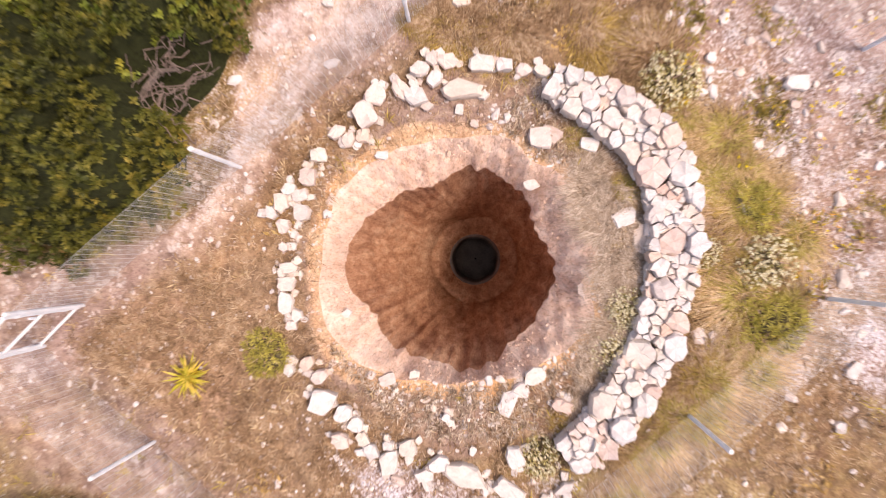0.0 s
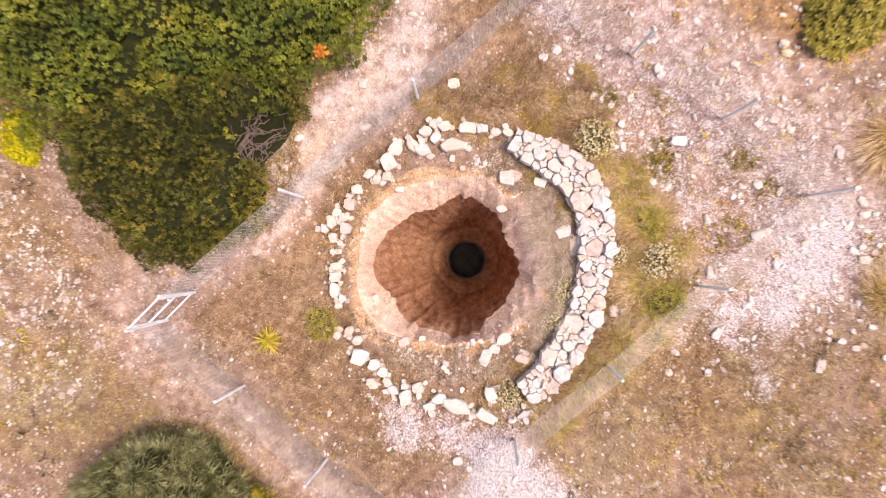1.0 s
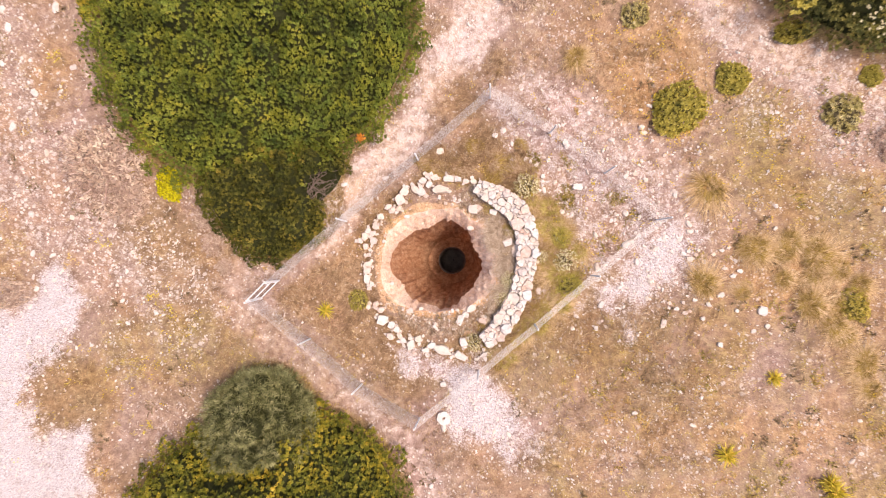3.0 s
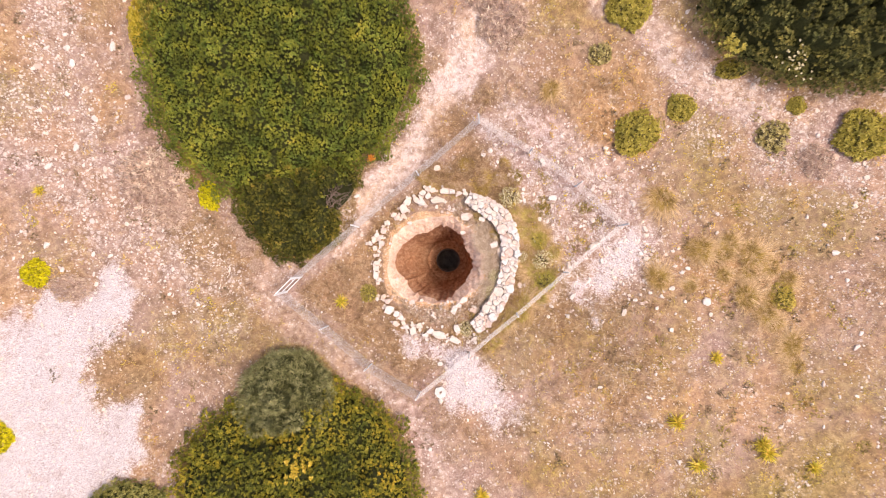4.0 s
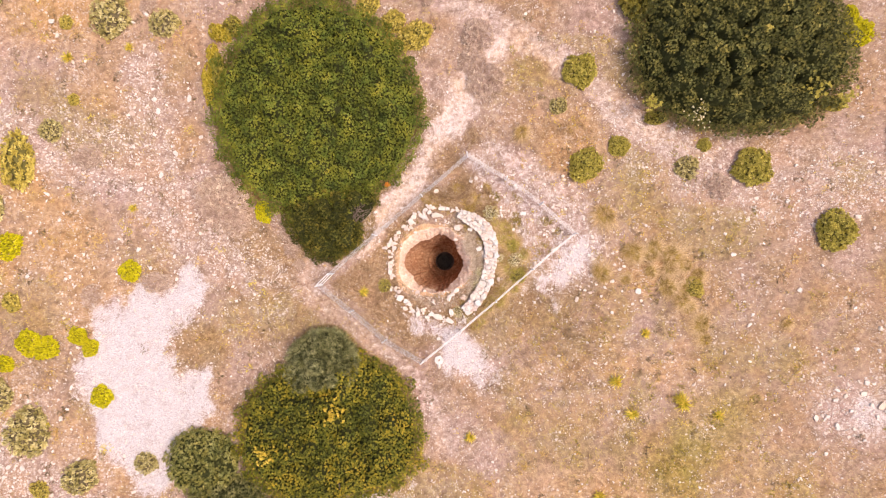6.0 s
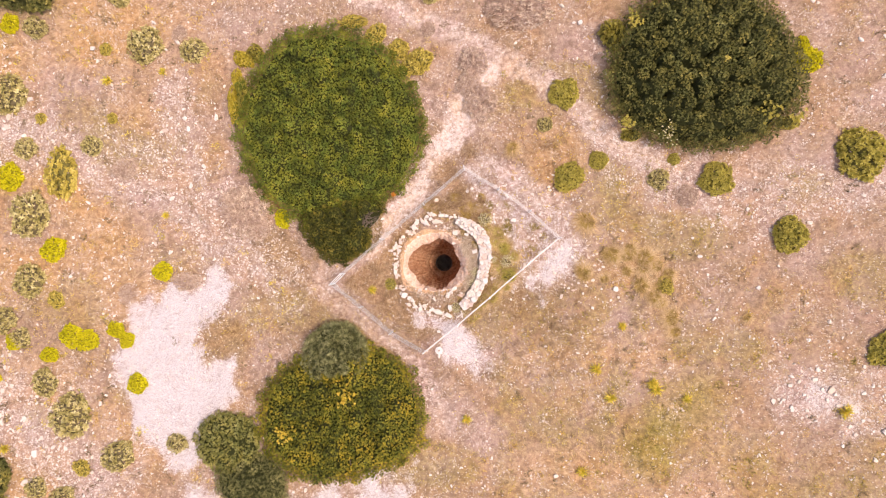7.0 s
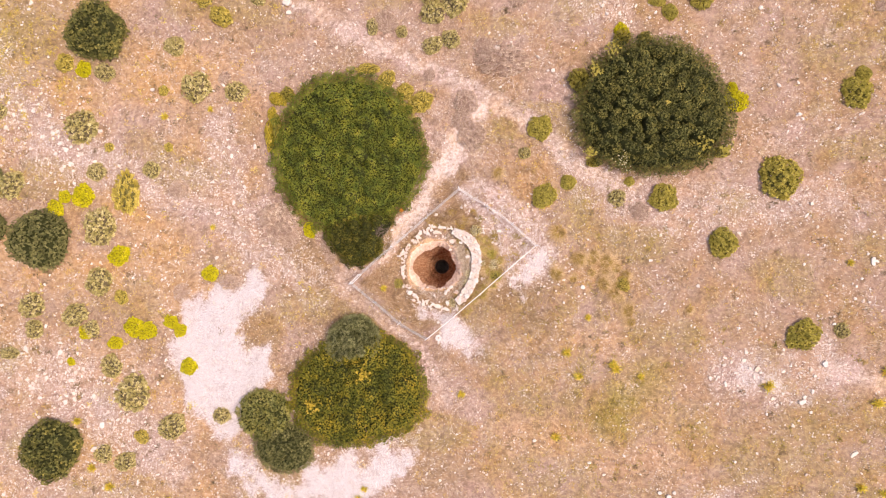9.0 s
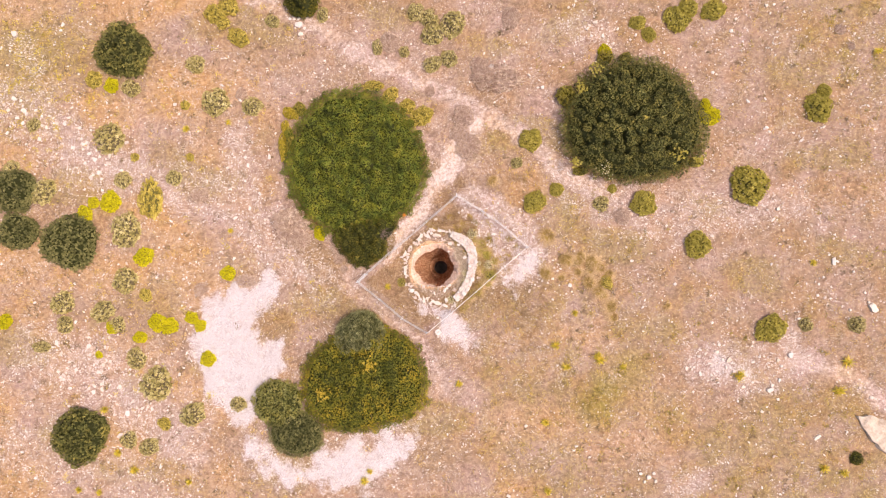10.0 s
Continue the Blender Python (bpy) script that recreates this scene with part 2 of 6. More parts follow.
M_SPURGECORE = plain("spurge_gap_shade", (0.16, 0.14, 0.02), (0.36, 0.31, 0.03), 9.0, 0.9, 0.8, 0.05)
M_MOUNDCORE = plain("mound_gap_shade", (0.085, 0.075, 0.02), (0.20, 0.17, 0.05), 9.0, 0.9, 0.8, 0.05)
M_RUST = foliage("rust_leaf", [(0.0, (0.50, 0.16, 0.02)), (1.0, (0.74, 0.32, 0.05))], 2.0, 0.2)
M_DEADBRANCH = plain("dead_branch", (0.13, 0.092, 0.075), (0.33, 0.25, 0.21), 16.0, 0.9, 0.3, 0.006)


def ground_material():
    m, t, b = material("stony_soil", 0.95, 0.15)
    a1 = t.nodes.new("ShaderNodeAttribute")
    a1.attribute_name = "cover"
    a2 = t.nodes.new("ShaderNodeAttribute")
    a2.attribute_name = "soil"
    s1 = t.nodes.new("ShaderNodeSeparateColor")
    s2 = t.nodes.new("ShaderNodeSeparateColor")
    t.links.new(a1.outputs["Color"], s1.inputs[0])
    t.links.new(a2.outputs["Color"], s2.inputs[0])
    coarse = noise_fac(t, 0.9, 5.0, 0.65)
    mid = noise_fac(t, 4.5, 6.0, 0.7)
    fine = noise_fac(t, 26.0, 6.0, 0.75)
    base = ramp(t, mid, [(0.30, (0.24, 0.155, 0.125)), (0.5, (0.365, 0.256, 0.217)), (0.68, (0.50, 0.385, 0.345))])
    straw = ramp(t, mid, [(0.30, (0.165, 0.10, 0.056)), (0.52, (0.30, 0.20, 0.122)), (0.7, (0.44, 0.325, 0.22))])
    olive = ramp(t, mid, [(0.30, (0.145, 0.108, 0.036)), (0.55, (0.30, 0.228, 0.085)), (0.7, (0.44, 0.345, 0.16))])
    rust = ramp(t, mid, [(0.3, (0.275, 0.16, 0.082)), (0.52, (0.425, 0.272, 0.157)), (0.7, (0.56, 0.405, 0.265))])
    path = ramp(t, mid, [(0.3, (0.43, 0.31, 0.26)), (0.5, (0.60, 0.475, 0.425)), (0.7, (0.70, 0.60, 0.56))])
    gravel = ramp(t, fine, [(0.3, (0.30, 0.25, 0.24)), (0.46, (0.49, 0.442, 0.45)), (0.66, (0.63, 0.59, 0.60))])
    clay = ramp(t, mid, [(0.3, (0.48, 0.28, 0.155)), (0.5, (0.60, 0.39, 0.235)), (0.7, (0.70, 0.52, 0.37))])
    rough_edge = maths(t, "ADD", maths(t, "MULTIPLY", maths(t, "SUBTRACT", coarse, 0.5), 0.5), maths(t, "MULTIPLY", maths(t, "SUBTRACT", mid, 0.5), 0.9))

    def cover(socket, lo=0.38, hi=0.62):
        return smooth_mask(t, maths(t, "ADD", socket, rough_edge), lo, hi)
    col = mix(t, cover(s1.outputs[2], 0.0, 1.0), base, straw)
    col = mix(t, cover(s2.outputs[0], 0.1, 1.0), col, olive)
    col = mix(t, cover(s2.outputs[1], 0.1, 1.0), col, rust)
    col = mix(t, cover(s1.outputs[1], 0.2, 0.95), col, path)
    col = mix(t, cover(s2.outputs[2], 0.35, 0.7), col, clay)
    # pale grit and small stones in the soil
    amount = maths(t, "ADD", maths(t, "MULTIPLY", a1.outputs["Alpha"], 0.26), maths(t, "MULTIPLY", s1.outputs[1], 0.12))
    amount = maths(t, "ADD", amount, maths(t, "MULTIPLY", s1.outputs[0], 0.10))
    amount = maths(t, "ADD", amount, maths(t, "MULTIPLY", maths(t, "SUBTRACT", noise_fac(t, 0.45, 5.0, 0.7), 0.5), 1.8))
    amount = maths(t, "SUBTRACT", amount, maths(t, "MULTIPLY", s1.outputs[2], 0.12))
    amount = maths(t, "SUBTRACT", amount, maths(t, "MULTIPLY", s2.outputs[0], 0.12))
    tc = t.nodes.new("ShaderNodeTexCoord")
    jitter = t.nodes.new("ShaderNodeTexNoise")
    jitter.inputs["Scale"].default_value = 11.0
    jitter.inputs["Detail"].default_value = 3.0
    t.links.new(tc.outputs["Object"], jitter.inputs["Vector"])
    shift = t.nodes.new("ShaderNodeMixRGB")
    shift.blend_type = "ADD"
    shift.inputs[0].default_value = 0.10
    t.links.new(tc.outputs["Object"], shift.inputs[1])
    t.links.new(jitter.outputs["Color"], shift.inputs[2])
    crumb = None
    for scale, need in ((5.5, 0.80), (11.0, 0.72), (24.0, 0.70)):
        vor = t.nodes.new("ShaderNodeTexVoronoi")
        vor.inputs["Scale"].default_value = scale
        t.links.new(shift.outputs[0], vor.inputs["Vector"])
        sep = t.nodes.new("ShaderNodeSeparateColor")
        t.links.new(vor.outputs["Color"], sep.inputs[0])
        chosen = maths(t, "GREATER_THAN", maths(t, "ADD", sep.outputs[0], amount), need + 0.10)
        piece = maths(t, "MULTIPLY", smooth_mask(t, vor.outputs["Distance"], 0.48, 0.30), chosen)
        piece = maths(t, "MULTIPLY", piece, maths(t, "ADD", 0.45, maths(t, "MULTIPLY", sep.outputs[1], 0.55)))
        crumb = piece if crumb is None else maths(t, "MAXIMUM", crumb, piece)
    # withered bits
    husk = noise_fac(t, 8.0, 5.0, 0.75)
    husk_mask = maths(t, "MULTIPLY", smooth_mask(t, husk, 0.54, 0.64), maths(t, "ADD", 0.25, maths(t, "MULTIPLY", s1.outputs[2], 0.38)))
    husk_mask = maths(t, "MULTIPLY", husk_mask, maths(t, "SUBTRACT", 1.0, maths(t, "MULTIPLY", s1.outputs[0], 0.9)))
    col = mix(t, husk_mask, col, (0.10, 0.066, 0.034))
    mottle = ramp(t, noise_fac(t, 2.0, 6.0, 0.7), [(0.34, (0.60, 0.56, 0.52)), (0.5, (1, 1, 1)), (0.66, (1.20, 1.19, 1.17))])
    col = mix(t, 0.85, col, mottle, "MULTIPLY")
    hue = ramp(t, noise_fac(t, 0.33, 5.0, 0.6), [(0.36, (1.03, 0.99, 1.02)), (0.48, (1, 1, 0.97)), (0.59, (1.05, 0.95, 0.78)), (0.70, (0.98, 0.97, 0.71))])
    col = mix(t, 0.9, col, hue, "MULTIPLY")
    ragged = maths(t, "ADD", rough_edge, maths(t, "MULTIPLY", maths(t, "SUBTRACT", fine, 0.5), 1.4))
    white = smooth_mask(t, maths(t, "ADD", s1.outputs[0], maths(t, "MULTIPLY", ragged, 1.5)), 0.30, 0.85)
    bare = smooth_mask(t, noise_fac(t, 1.7, 6.0, 0.7), 0.62, 0.50)
    white = maths(t, "MULTIPLY", white, maths(t, "ADD", 0.72, maths(t, "MULTIPLY", bare, 0.28)))
    col = mix(t, white, col, gravel)
    col = mix(t, maths(t, "MULTIPLY", crumb, 0.55), col, (0.78, 0.70, 0.655))
    speck = ramp(t, fine, [(0.34, (0.42, 0.37, 0.33)), (0.48, (0.96, 0.96, 0.96)), (0.62, (1.25, 1.25, 1.25))])
    col = mix(t, maths(t, "SUBTRACT", 0.8, maths(t, "MULTIPLY", s1.outputs[1], 0.5)), col, speck, "MULTIPLY")
    t.links.new(col, b.inputs["Base Color"])
    h = maths(t, "ADD", maths(t, "MULTIPLY", fine, 0.5), mid)
    bump(t, b, maths(t, "ADD", h, maths(t, "MULTIPLY", crumb, 0.5)), 0.7, 0.05)
    return m


def clay_material():
    m, t, b = material("dug_clay", 0.95, 0.1)
    tc = t.nodes.new("ShaderNodeTexCoord")
    drawn = t.nodes.new("ShaderNodeMapping")
    drawn.inputs["Scale"].default_value = (1.0, 1.0, 0.28)
    t.links.new(tc.outputs["Object"], drawn.inputs["Vector"])

    def clay_noise(scale, detail, rough):
        n = t.nodes.new("ShaderNodeTexNoise")
        n.inputs["Scale"].default_value = scale
        n.inputs["Detail"].default_value = detail
        n.inputs["Roughness"].default_value = rough
        t.links.new(drawn.outputs["Vector"], n.inputs["Vector"])
        return n.outputs["Fac"]
    big = clay_noise(1.6, 5.0, 0.65)
    mid = clay_noise(7.0, 6.0, 0.7)
    fine = clay_noise(24.0, 5.0, 0.75)
    v = maths(t, "ADD", maths(t, "MULTIPLY", mid, 0.6), maths(t, "MULTIPLY", big, 0.4))
    raw = ramp(t, v, [(0.36, (0.25, 0.112, 0.06)), (0.5, (0.46, 0.24, 0.135)), (0.64, (0.66, 0.42, 0.265))])
    dry = ramp(t, v, [(0.32, (0.60, 0.36, 0.235)), (0.5, (0.74, 0.53, 0.405)), (0.68, (0.83, 0.69, 0.585))])
    lay = t.nodes.new("ShaderNodeAttribute")
    lay.attribute_name = "layer"
    edge = maths(t, "ADD", lay.outputs["Fac"], maths(t, "MULTIPLY", maths(t, "SUBTRACT", mid, 0.5), 1.0))
    col = mix(t, smooth_mask(t, edge, 0.25, 0.75), dry, raw)
    speck = ramp(t, fine, [(0.36, (0.60, 0.54, 0.50)), (0.5, (1, 1, 1)), (0.64, (1.10, 1.10, 1.10))])
    col = mix(t, 0.7, col, speck, "MULTIPLY")
    t.links.new(col, b.inputs["Base Color"])
    bump(t, b, maths(t, "ADD", mid, maths(t, "MULTIPLY", fine, 0.5)), 0.8, 0.05)
    return m


M_GROUND = ground_material()
M_CLAY = clay_material()
# dark base colour that carries the shade down the shaft
M_SHAFT = plain("shaft_lining_shade", (0.08, 0.066, 0.058), (0.20, 0.17, 0.15), 5.0, 0.8, 0.6, 0.03)

# ---------------------------------------------------------------- plan
PIT = (-0.5, 0.0)
HOLE = (-0.2, -0.05)
SLOPE_RADII = [1.86, 1.83, 1.78, 1.73, 1.75, 1.72, 1.63, 1.62, 1.64, 1.67, 1.68, 1.70, 1.72, 1.79, 1.83, 1.81, 1.73, 1.61, 1.61, 1.63, 1.73, 1.88, 1.97, 1.91]
LIP_RADII = [1.39, 1.27, 1.29, 1.36, 1.34, 1.34, 1.18, 1.06, 1.12, 1.20, 1.32, 1.42, 1.50, 1.48, 1.36, 1.42, 1.43, 1.44, 1.48, 1.55, 1.46, 1.41, 1.39, 1.47]
CORNER_W, GATE_POST = (-6.05, -1.06), (-5.47, -0.51)
CORNER_N, CORNER_E, CORNER_S = (1.31, 5.02), (6.30, 1.10), (-1.12, -4.87)
FENCE_HEIGHT = 1.38
LENTISK = (-5.92, 7.71), [5.6, 5.4, 5.75, 6.05, 6.25, 5.95, 5.95, 5.95, 6.15, 5.6, 5.6, 5.7]
LOW_LENTISK = (-5.09, 2.06), [1.35, 2.5, 2.4, 2.0, 2.2, 2.9, 3.0, 2.5, 2.35, 2.0, 1.7, 1.5]
DARK_BUSH = (14.58, 9.78), [5.2, 4.8, 5.0, 5.2, 5.5, 5.6, 5.8, 5.6, 4.75, 4.4, 4.8, 5.3]
OCHRE_BUSH = (-5.88, -8.2), [5.05, 4.9, 4.55, 4.0, 4.0, 4.6, 4.95, 4.9, 4.45, 4.0, 4.1, 5.0]
OLIVE = (-5.94, -4.82), [1.9, 1.8, 1.85, 1.8, 1.75, 1.85, 2.0, 2.05, 2.0, 1.85, 1.8, 1.85]
GRAVEL_WEST = [(-13.3, -0.3), (-11.5, -1.0), (-11.9, -2.1), (-13.3, -2.8), (-14.1, -4.0), (-13.4, -5.1), (-11.9, -5.8), (-11.8, -7.6), (-13.2, -8.4), (-14.0, -10.0), (-14.6, -11.6), (-15.6, -11.0), (-17.0, -10.0), (-17.8, -8.1), (-18.5, -6.0), (-18.3, -4.4), (-17.5, -2.5), (-15.8, -1.2)]
GRAVEL_SOUTH = [(-8.8, -13.2), (-5.7, -12.4), (-2.2, -11.7), (-2.7, -13.5), (-4.1, -15.1), (-6.2, -15.8), (-9.5, -15.9), (-12.4, -15.5), (-14.6, -13.2), (-14.8, -11.4), (-12.8, -12.9), (-11.6, -14.2), (-9.9, -14.3)]
GRAVEL_GATE = [(-1.9, -2.7), (-0.2, -2.8), (0.8, -3.1), (1.1, -3.6), (1.9, -4.3), (2.5, -5.4), (1.8, -6.2), (0.7, -5.8), (-0.1, -4.9), (-0.8, -3.9)]
GRAVEL_EAST = [(3.6, -1.3), (5.4, -0.1), (6.6, 0.8), (7.5, 0.3), (7.2, -1.0), (5.0, -1.8), (4.2, -2.0)]
PATH_NORTH = [(-14, 21.0), (-8.9, 18.2), (-5.5, 15.9), (-0.5, 13.3), (3.2, 11.4), (6.1, 9.6), (7.7, 8.1), (9.3, 6.4), (11.8, 4.9), (15.4, 4.2), (20.4, 5.6), (23.5, 8.4)]
PATH_FENCE = [(2.6, 10.6), (1.6, 8.6), (0.6, 7.0), (-0.5, 5.9), (-1.5, 4.4), (-2.3, 3.2), (-3.1, 2.2), (-4.4, 1.1), (-6.7, -0.3), (-7.1, -1.2), (-5.3, -2.6), (-3.5, -4.2), (-1.9, -5.6), (-1.0, -7.0), (0.0, -9.0)]
PATH_WEST = [(-7.1, -0.8), (-10.0, -0.4), (-13.0, 0.4), (-15.5, 1.5)]
PATH_EAST = [(24.5, -7.4), (28.8, -8.5), (31.6, -11.0)]
STONY_WEST = [(-15.1, 9.5), (-14.7, 5.5), (-13.6, 2.5), (-10.1, 0.1), (-8.8, -1.0)]
STONY_EAST = [(9.5, 5.5), (13.0, 3.6), (16.5, 2.6), (20.6, 3.4), (25.5, 4.0)]
STONY_SOUTHEAST = [(18.9, -7.5), (21.6, -8.3), (24.9, -7.6)]
STONY_FAR_WEST = [(-32.0, 13.0), (-28.9, 10.7), (-25.0, 8.0)]
STONY_BAND = [(-27.0, 9.0), (-21.5, 6.8), (-16.5, 5.6), (-12.2, 3.4)]
STONY_SOUTHWEST = [(-29.5, -6.0), (-25.5, -7.6), (-22.6, -9.4), (-20.2, -11.6)]
soft_a, soft_b, soft_c = waves(1, 2.6), waves(2, 7.0), waves(3, 1.0)


crumble, crumble2, crumble3 = waves(7, 0.8), waves(8, 0.22, 9), waves(9, 0.08, 9)


def slope_edge(theta):
    return round_curve(SLOPE_RADII, theta) + 0.05 * crumble(np.cos(theta) * 1.8, np.sin(theta) * 1.8)


def lip_edge(theta):
    return round_curve(LIP_RADII, theta) + 0.025 * crumble(np.cos(theta) * 1.4, np.sin(theta) * 1.4) + 0.032 * crumble2(np.cos(theta) * 1.4, np.sin(theta) * 1.4) + 0.004 * crumble3(np.cos(theta) * 1.4, np.sin(theta) * 1.4)


def covers(x, y):
    """How far each kind of ground covers a point, 0 to 1."""
    n = 0.45 * soft_a(x, y) + 0.25 * soft_c(x, y)
    near = lambda line, width: 1 - step(width * 0.5, width * 1.5, far_from_line(x, y, line) + 0.5 * width * n)
    within = lambda poly, soft: step(-soft, soft, depth_in(x, y, poly) + soft * n)
    gravel = np.maximum.reduce([0.95 * within(GRAVEL_WEST, 0.9), 0.95 * within(GRAVEL_SOUTH, 1.2), 0.85 * within(GRAVEL_GATE, 0.7) * (1 - 0.15 * step(-0.1, 0.5, depth_in(x, y, [CORNER_W, CORNER_N, CORNER_E, CORNER_S]))), 0.8 * within(GRAVEL_EAST, 0.9)])
    bright = np.maximum(0.36 * near(PATH_FENCE[:8], 0.75), 0.3 * near([(2.2, 5.3), (4.6, 3.5), (6.8, 1.7)], 0.6))
    path = np.maximum.reduce([0.5 * near(PATH_NORTH[:9], 0.7), 0.3 * near(PATH_NORTH[8:], 0.8), 0.42 * near(PATH_FENCE, 0.6), 0.76 * near(PATH_FENCE[:8], 0.85), 0.42 * near([(2.4, 5.5), (4.8, 4.1), (6.9, 2.3), (7.3, 1.0)], 0.6), 0.25 * near(PATH_WEST, 0.8), 0.5 * near(PATH_EAST, 0.7)])
    stony = np.maximum.reduce([0.8 * near(STONY_WEST, 1.4), 0.75 * near(STONY_EAST, 1.5), near(STONY_SOUTHEAST, 1.5), near(STONY_FAR_WEST, 2.4), 0.9 * near(STONY_BAND, 1.7), near(STONY_SOUTHWEST, 2.4), near([(16.6, -16.2), (17.8, -15.6)], 0.9), 0.6 * near([(-31, -12.5), (-22, -15.5)], 2.4), near([(10.2, 17.6), (12.4, 17.0)], 1.0), near([(-32, 18), (-30.6, 16.2)], 1.0)])
    inside = step(-0.1, 0.5, depth_in(x, y, [CORNER_W, CORNER_N, CORNER_E, CORNER_S]))
    r = np.hypot(x - PIT[0], y - PIT[1])
    th = np.arctan2(y - PIT[1], x - PIT[0])
    inner = step(-0.9, -0.1, depth_in(x, y, [CORNER_W, CORNER_N, CORNER_E, CORNER_S]))
    ringed = 1 - step(2.25, 2.75, np.hypot(x - 0.0, y) + 0.2 * n)
    east_in = inner * step(2.9, 3.7, x + 0.45 * y + 0.3 * n) * step(-2.2, -1.0, y)
    straw = np.clip(0.45 + 0.22 * soft_b(x, y) + 0.2 * n, 0, 1) * (1 - 0.7 * stony)
    straw = np.maximum(straw, inside * (0.85 + 0.3 * n)) * (1 - 0.8 * east_in)
    straw = np.maximum(straw, step(8, 13, x) * (0.5 + 0.2 * soft_a(x, y)) * (1 - 0.7 * stony))
    dirt_bank = 1 - step(1.2, 2.2, np.hypot((x + 13.0) / 1.3, y + 4.3))
    straw = np.maximum(straw, dirt_bank)
    straw = np.maximum(straw, 0.95 * (1 - step(0.8, 2.0, far_from_line(x, y, [(-9.28, 1.0), (-8.51, -0.84)]) + 0.6 * n)))
    olive = 0.75 * step(2.0, 2.7, r) * (1 - step(2.7, 3.7, np.hypot(x - 1.0, y))) * step(-1.7, -0.6, x + y * 0.15) * (0.75 + 0.5 * n) * (1 - 0.6 * step(2.2, 2.9, y))
    olive = np.maximum(olive, step(6, 10, x) * (0.16 + 0.3 * soft_b(x + 9, y)) * step(2, -6, y))
    olive = np.maximum(olive, 0.5 * step(0.1, 0.9, soft_b(x + 31, y - 8)))
    olive = np.maximum(olive, 0.5 * step(1.5, 3.0, x) * step(-0.8, -2.2, y + 0.2 * n) * (0.8 + 0.5 * n) * (1 - step(9, 14, x)))
    olive = np.maximum(olive, 0.95 * np.exp(-((x - 11.81) ** 2 + (y + 9.34) ** 2) / 4.5))
    olive = np.maximum(olive, 0.95 * np.exp(-((x - 13.2) ** 2 + (y + 8.0) ** 2) / 4.5))
    olive = np.maximum(olive, 0.95 * np.exp(-((x - 10.87) ** 2 + (y + 10.54) ** 2) / 4.5))
    olive = np.maximum(olive, 0.6 * np.exp(-((x - 9.26) ** 2 + (y - 4.1) ** 2) / 4.0))
    olive = np.maximum(olive, 0.6 * np.exp(-((x - 9.49) ** 2 + (y - 2.85) ** 2) / 4.0))
    olive = np.maximum(olive, 0.75 * np.exp(-((x + 31) ** 2 + (y - 17) ** 2) / 40))
    olive = np.maximum(olive, 0.55 * step(19, 29, x) * step(5, 15, y) * (0.8 + 0.5 * n))
    olive = np.maximum(olive, 0.55 * step(10, 22, x) * step(-9, -15, y) * (0.8 + 0.5 * n))
    rust = np.clip(0.58 + 0.5 * soft_b(x - 17, y + 5), 0, 1) * step(-8, -17, x)
    rust = np.maximum(rust, 0.8 * (1 - step(1.2, 3.0, np.hypot(x - 6.4, y - 5.4))) * (depth_in(x, y, [CORNER_W, CORNER_N, CORNER_E, CORNER_S]) < 0))
    rust = np.maximum(rust, 0.6 * (1 - step(1.0, 3.2, np.hypot(x - 9.8, (y + 0.3) * 1.2))))
    rust = np.maximum(rust, np.clip(0.42 + 0.6 * soft_b(x + 3, y - 11), 0, 0.8) * step(1, 4, x) * (1 - 0.6 * step(13, 18, x)) * step(-2.5, -6, y))
    rust = np.maximum(rust, 0.5 * np.exp(-((x + 31) ** 2 + (y - 17) ** 2) / 40))
    rust = np.maximum(rust, 0.5 * inside * step(-1.5, -3.5, x))
    tufted = np.exp(-((x - 10.2) ** 2 / 4.5 + (y + 0.2) ** 2 / 1.6)) + np.exp(-((x - 11.7) ** 2 / 1.0 + (y + 2.4) ** 2 / 3.0))
    straw, rust = np.maximum(straw, tufted), np.maximum(rust, 0.7 * tufted)
    clay = 1 - step(0.0, 0.42, r - slope_edge(th) + 0.18 * n)
    clay = np.maximum(clay, 0.45 * (1 - step(0.1, 0.5, far_from_line(x, y, PATH_FENCE[4:8]))))
    straw, rust = straw * (1 - 0.55 * ringed), rust * (1 - 0.9 * ringed)
    belt = step(0.05, 0.35, r - slope_edge(th)) * (1 - step(2.1, 2.5, np.hypot(x - 0.1, y))) * step(0.1, 0.8, x + 0.2 * n)
    straw = np.maximum(straw * (1 - 0.5 * belt), 0.45 * belt)
    olive = np.maximum(olive * (1 - 0.6 * belt), 0.15 * belt)
    clay = clay * (1 - 0.7 * belt)
    for (cx, cy), radii in (LENTISK, LOW_LENTISK, DARK_BUSH, OCHRE_BUSH, OLIVE):
        under = 1 - step(0.88, 1.0, np.hypot(x - cx, y - cy) / np.maximum(round_curve(radii, np.arctan2(y - cy, x - cx)), 1.9))
        straw, path, olive = np.maximum(straw, under), path * (1 - under), np.maximum(olive, 0.6 * under)
    keep = 1 - step(0.3, 0.8, gravel)
    return dict(gravel=np.maximum(gravel, np.maximum(0.12 * stony, np.maximum.reduce([0.38 * east_in, bright, 0.5 * near([(19.59, -7.68), (21.31, -8.41)], 0.7), 0.4 * near([(23.56, -9.58), (22.75, -9.76)], 0.5)]))), path=path * keep, straw=straw * (1 - 0.9 * path) * keep, olive=olive * (1 - path) * keep, rust=rust * (1 - path) * (1 - 0.6 * np.clip(olive, 0, 1)) * keep * (1 - 0.6 * stony), clay=clay, stony=np.maximum(stony, 0.8 * east_in))


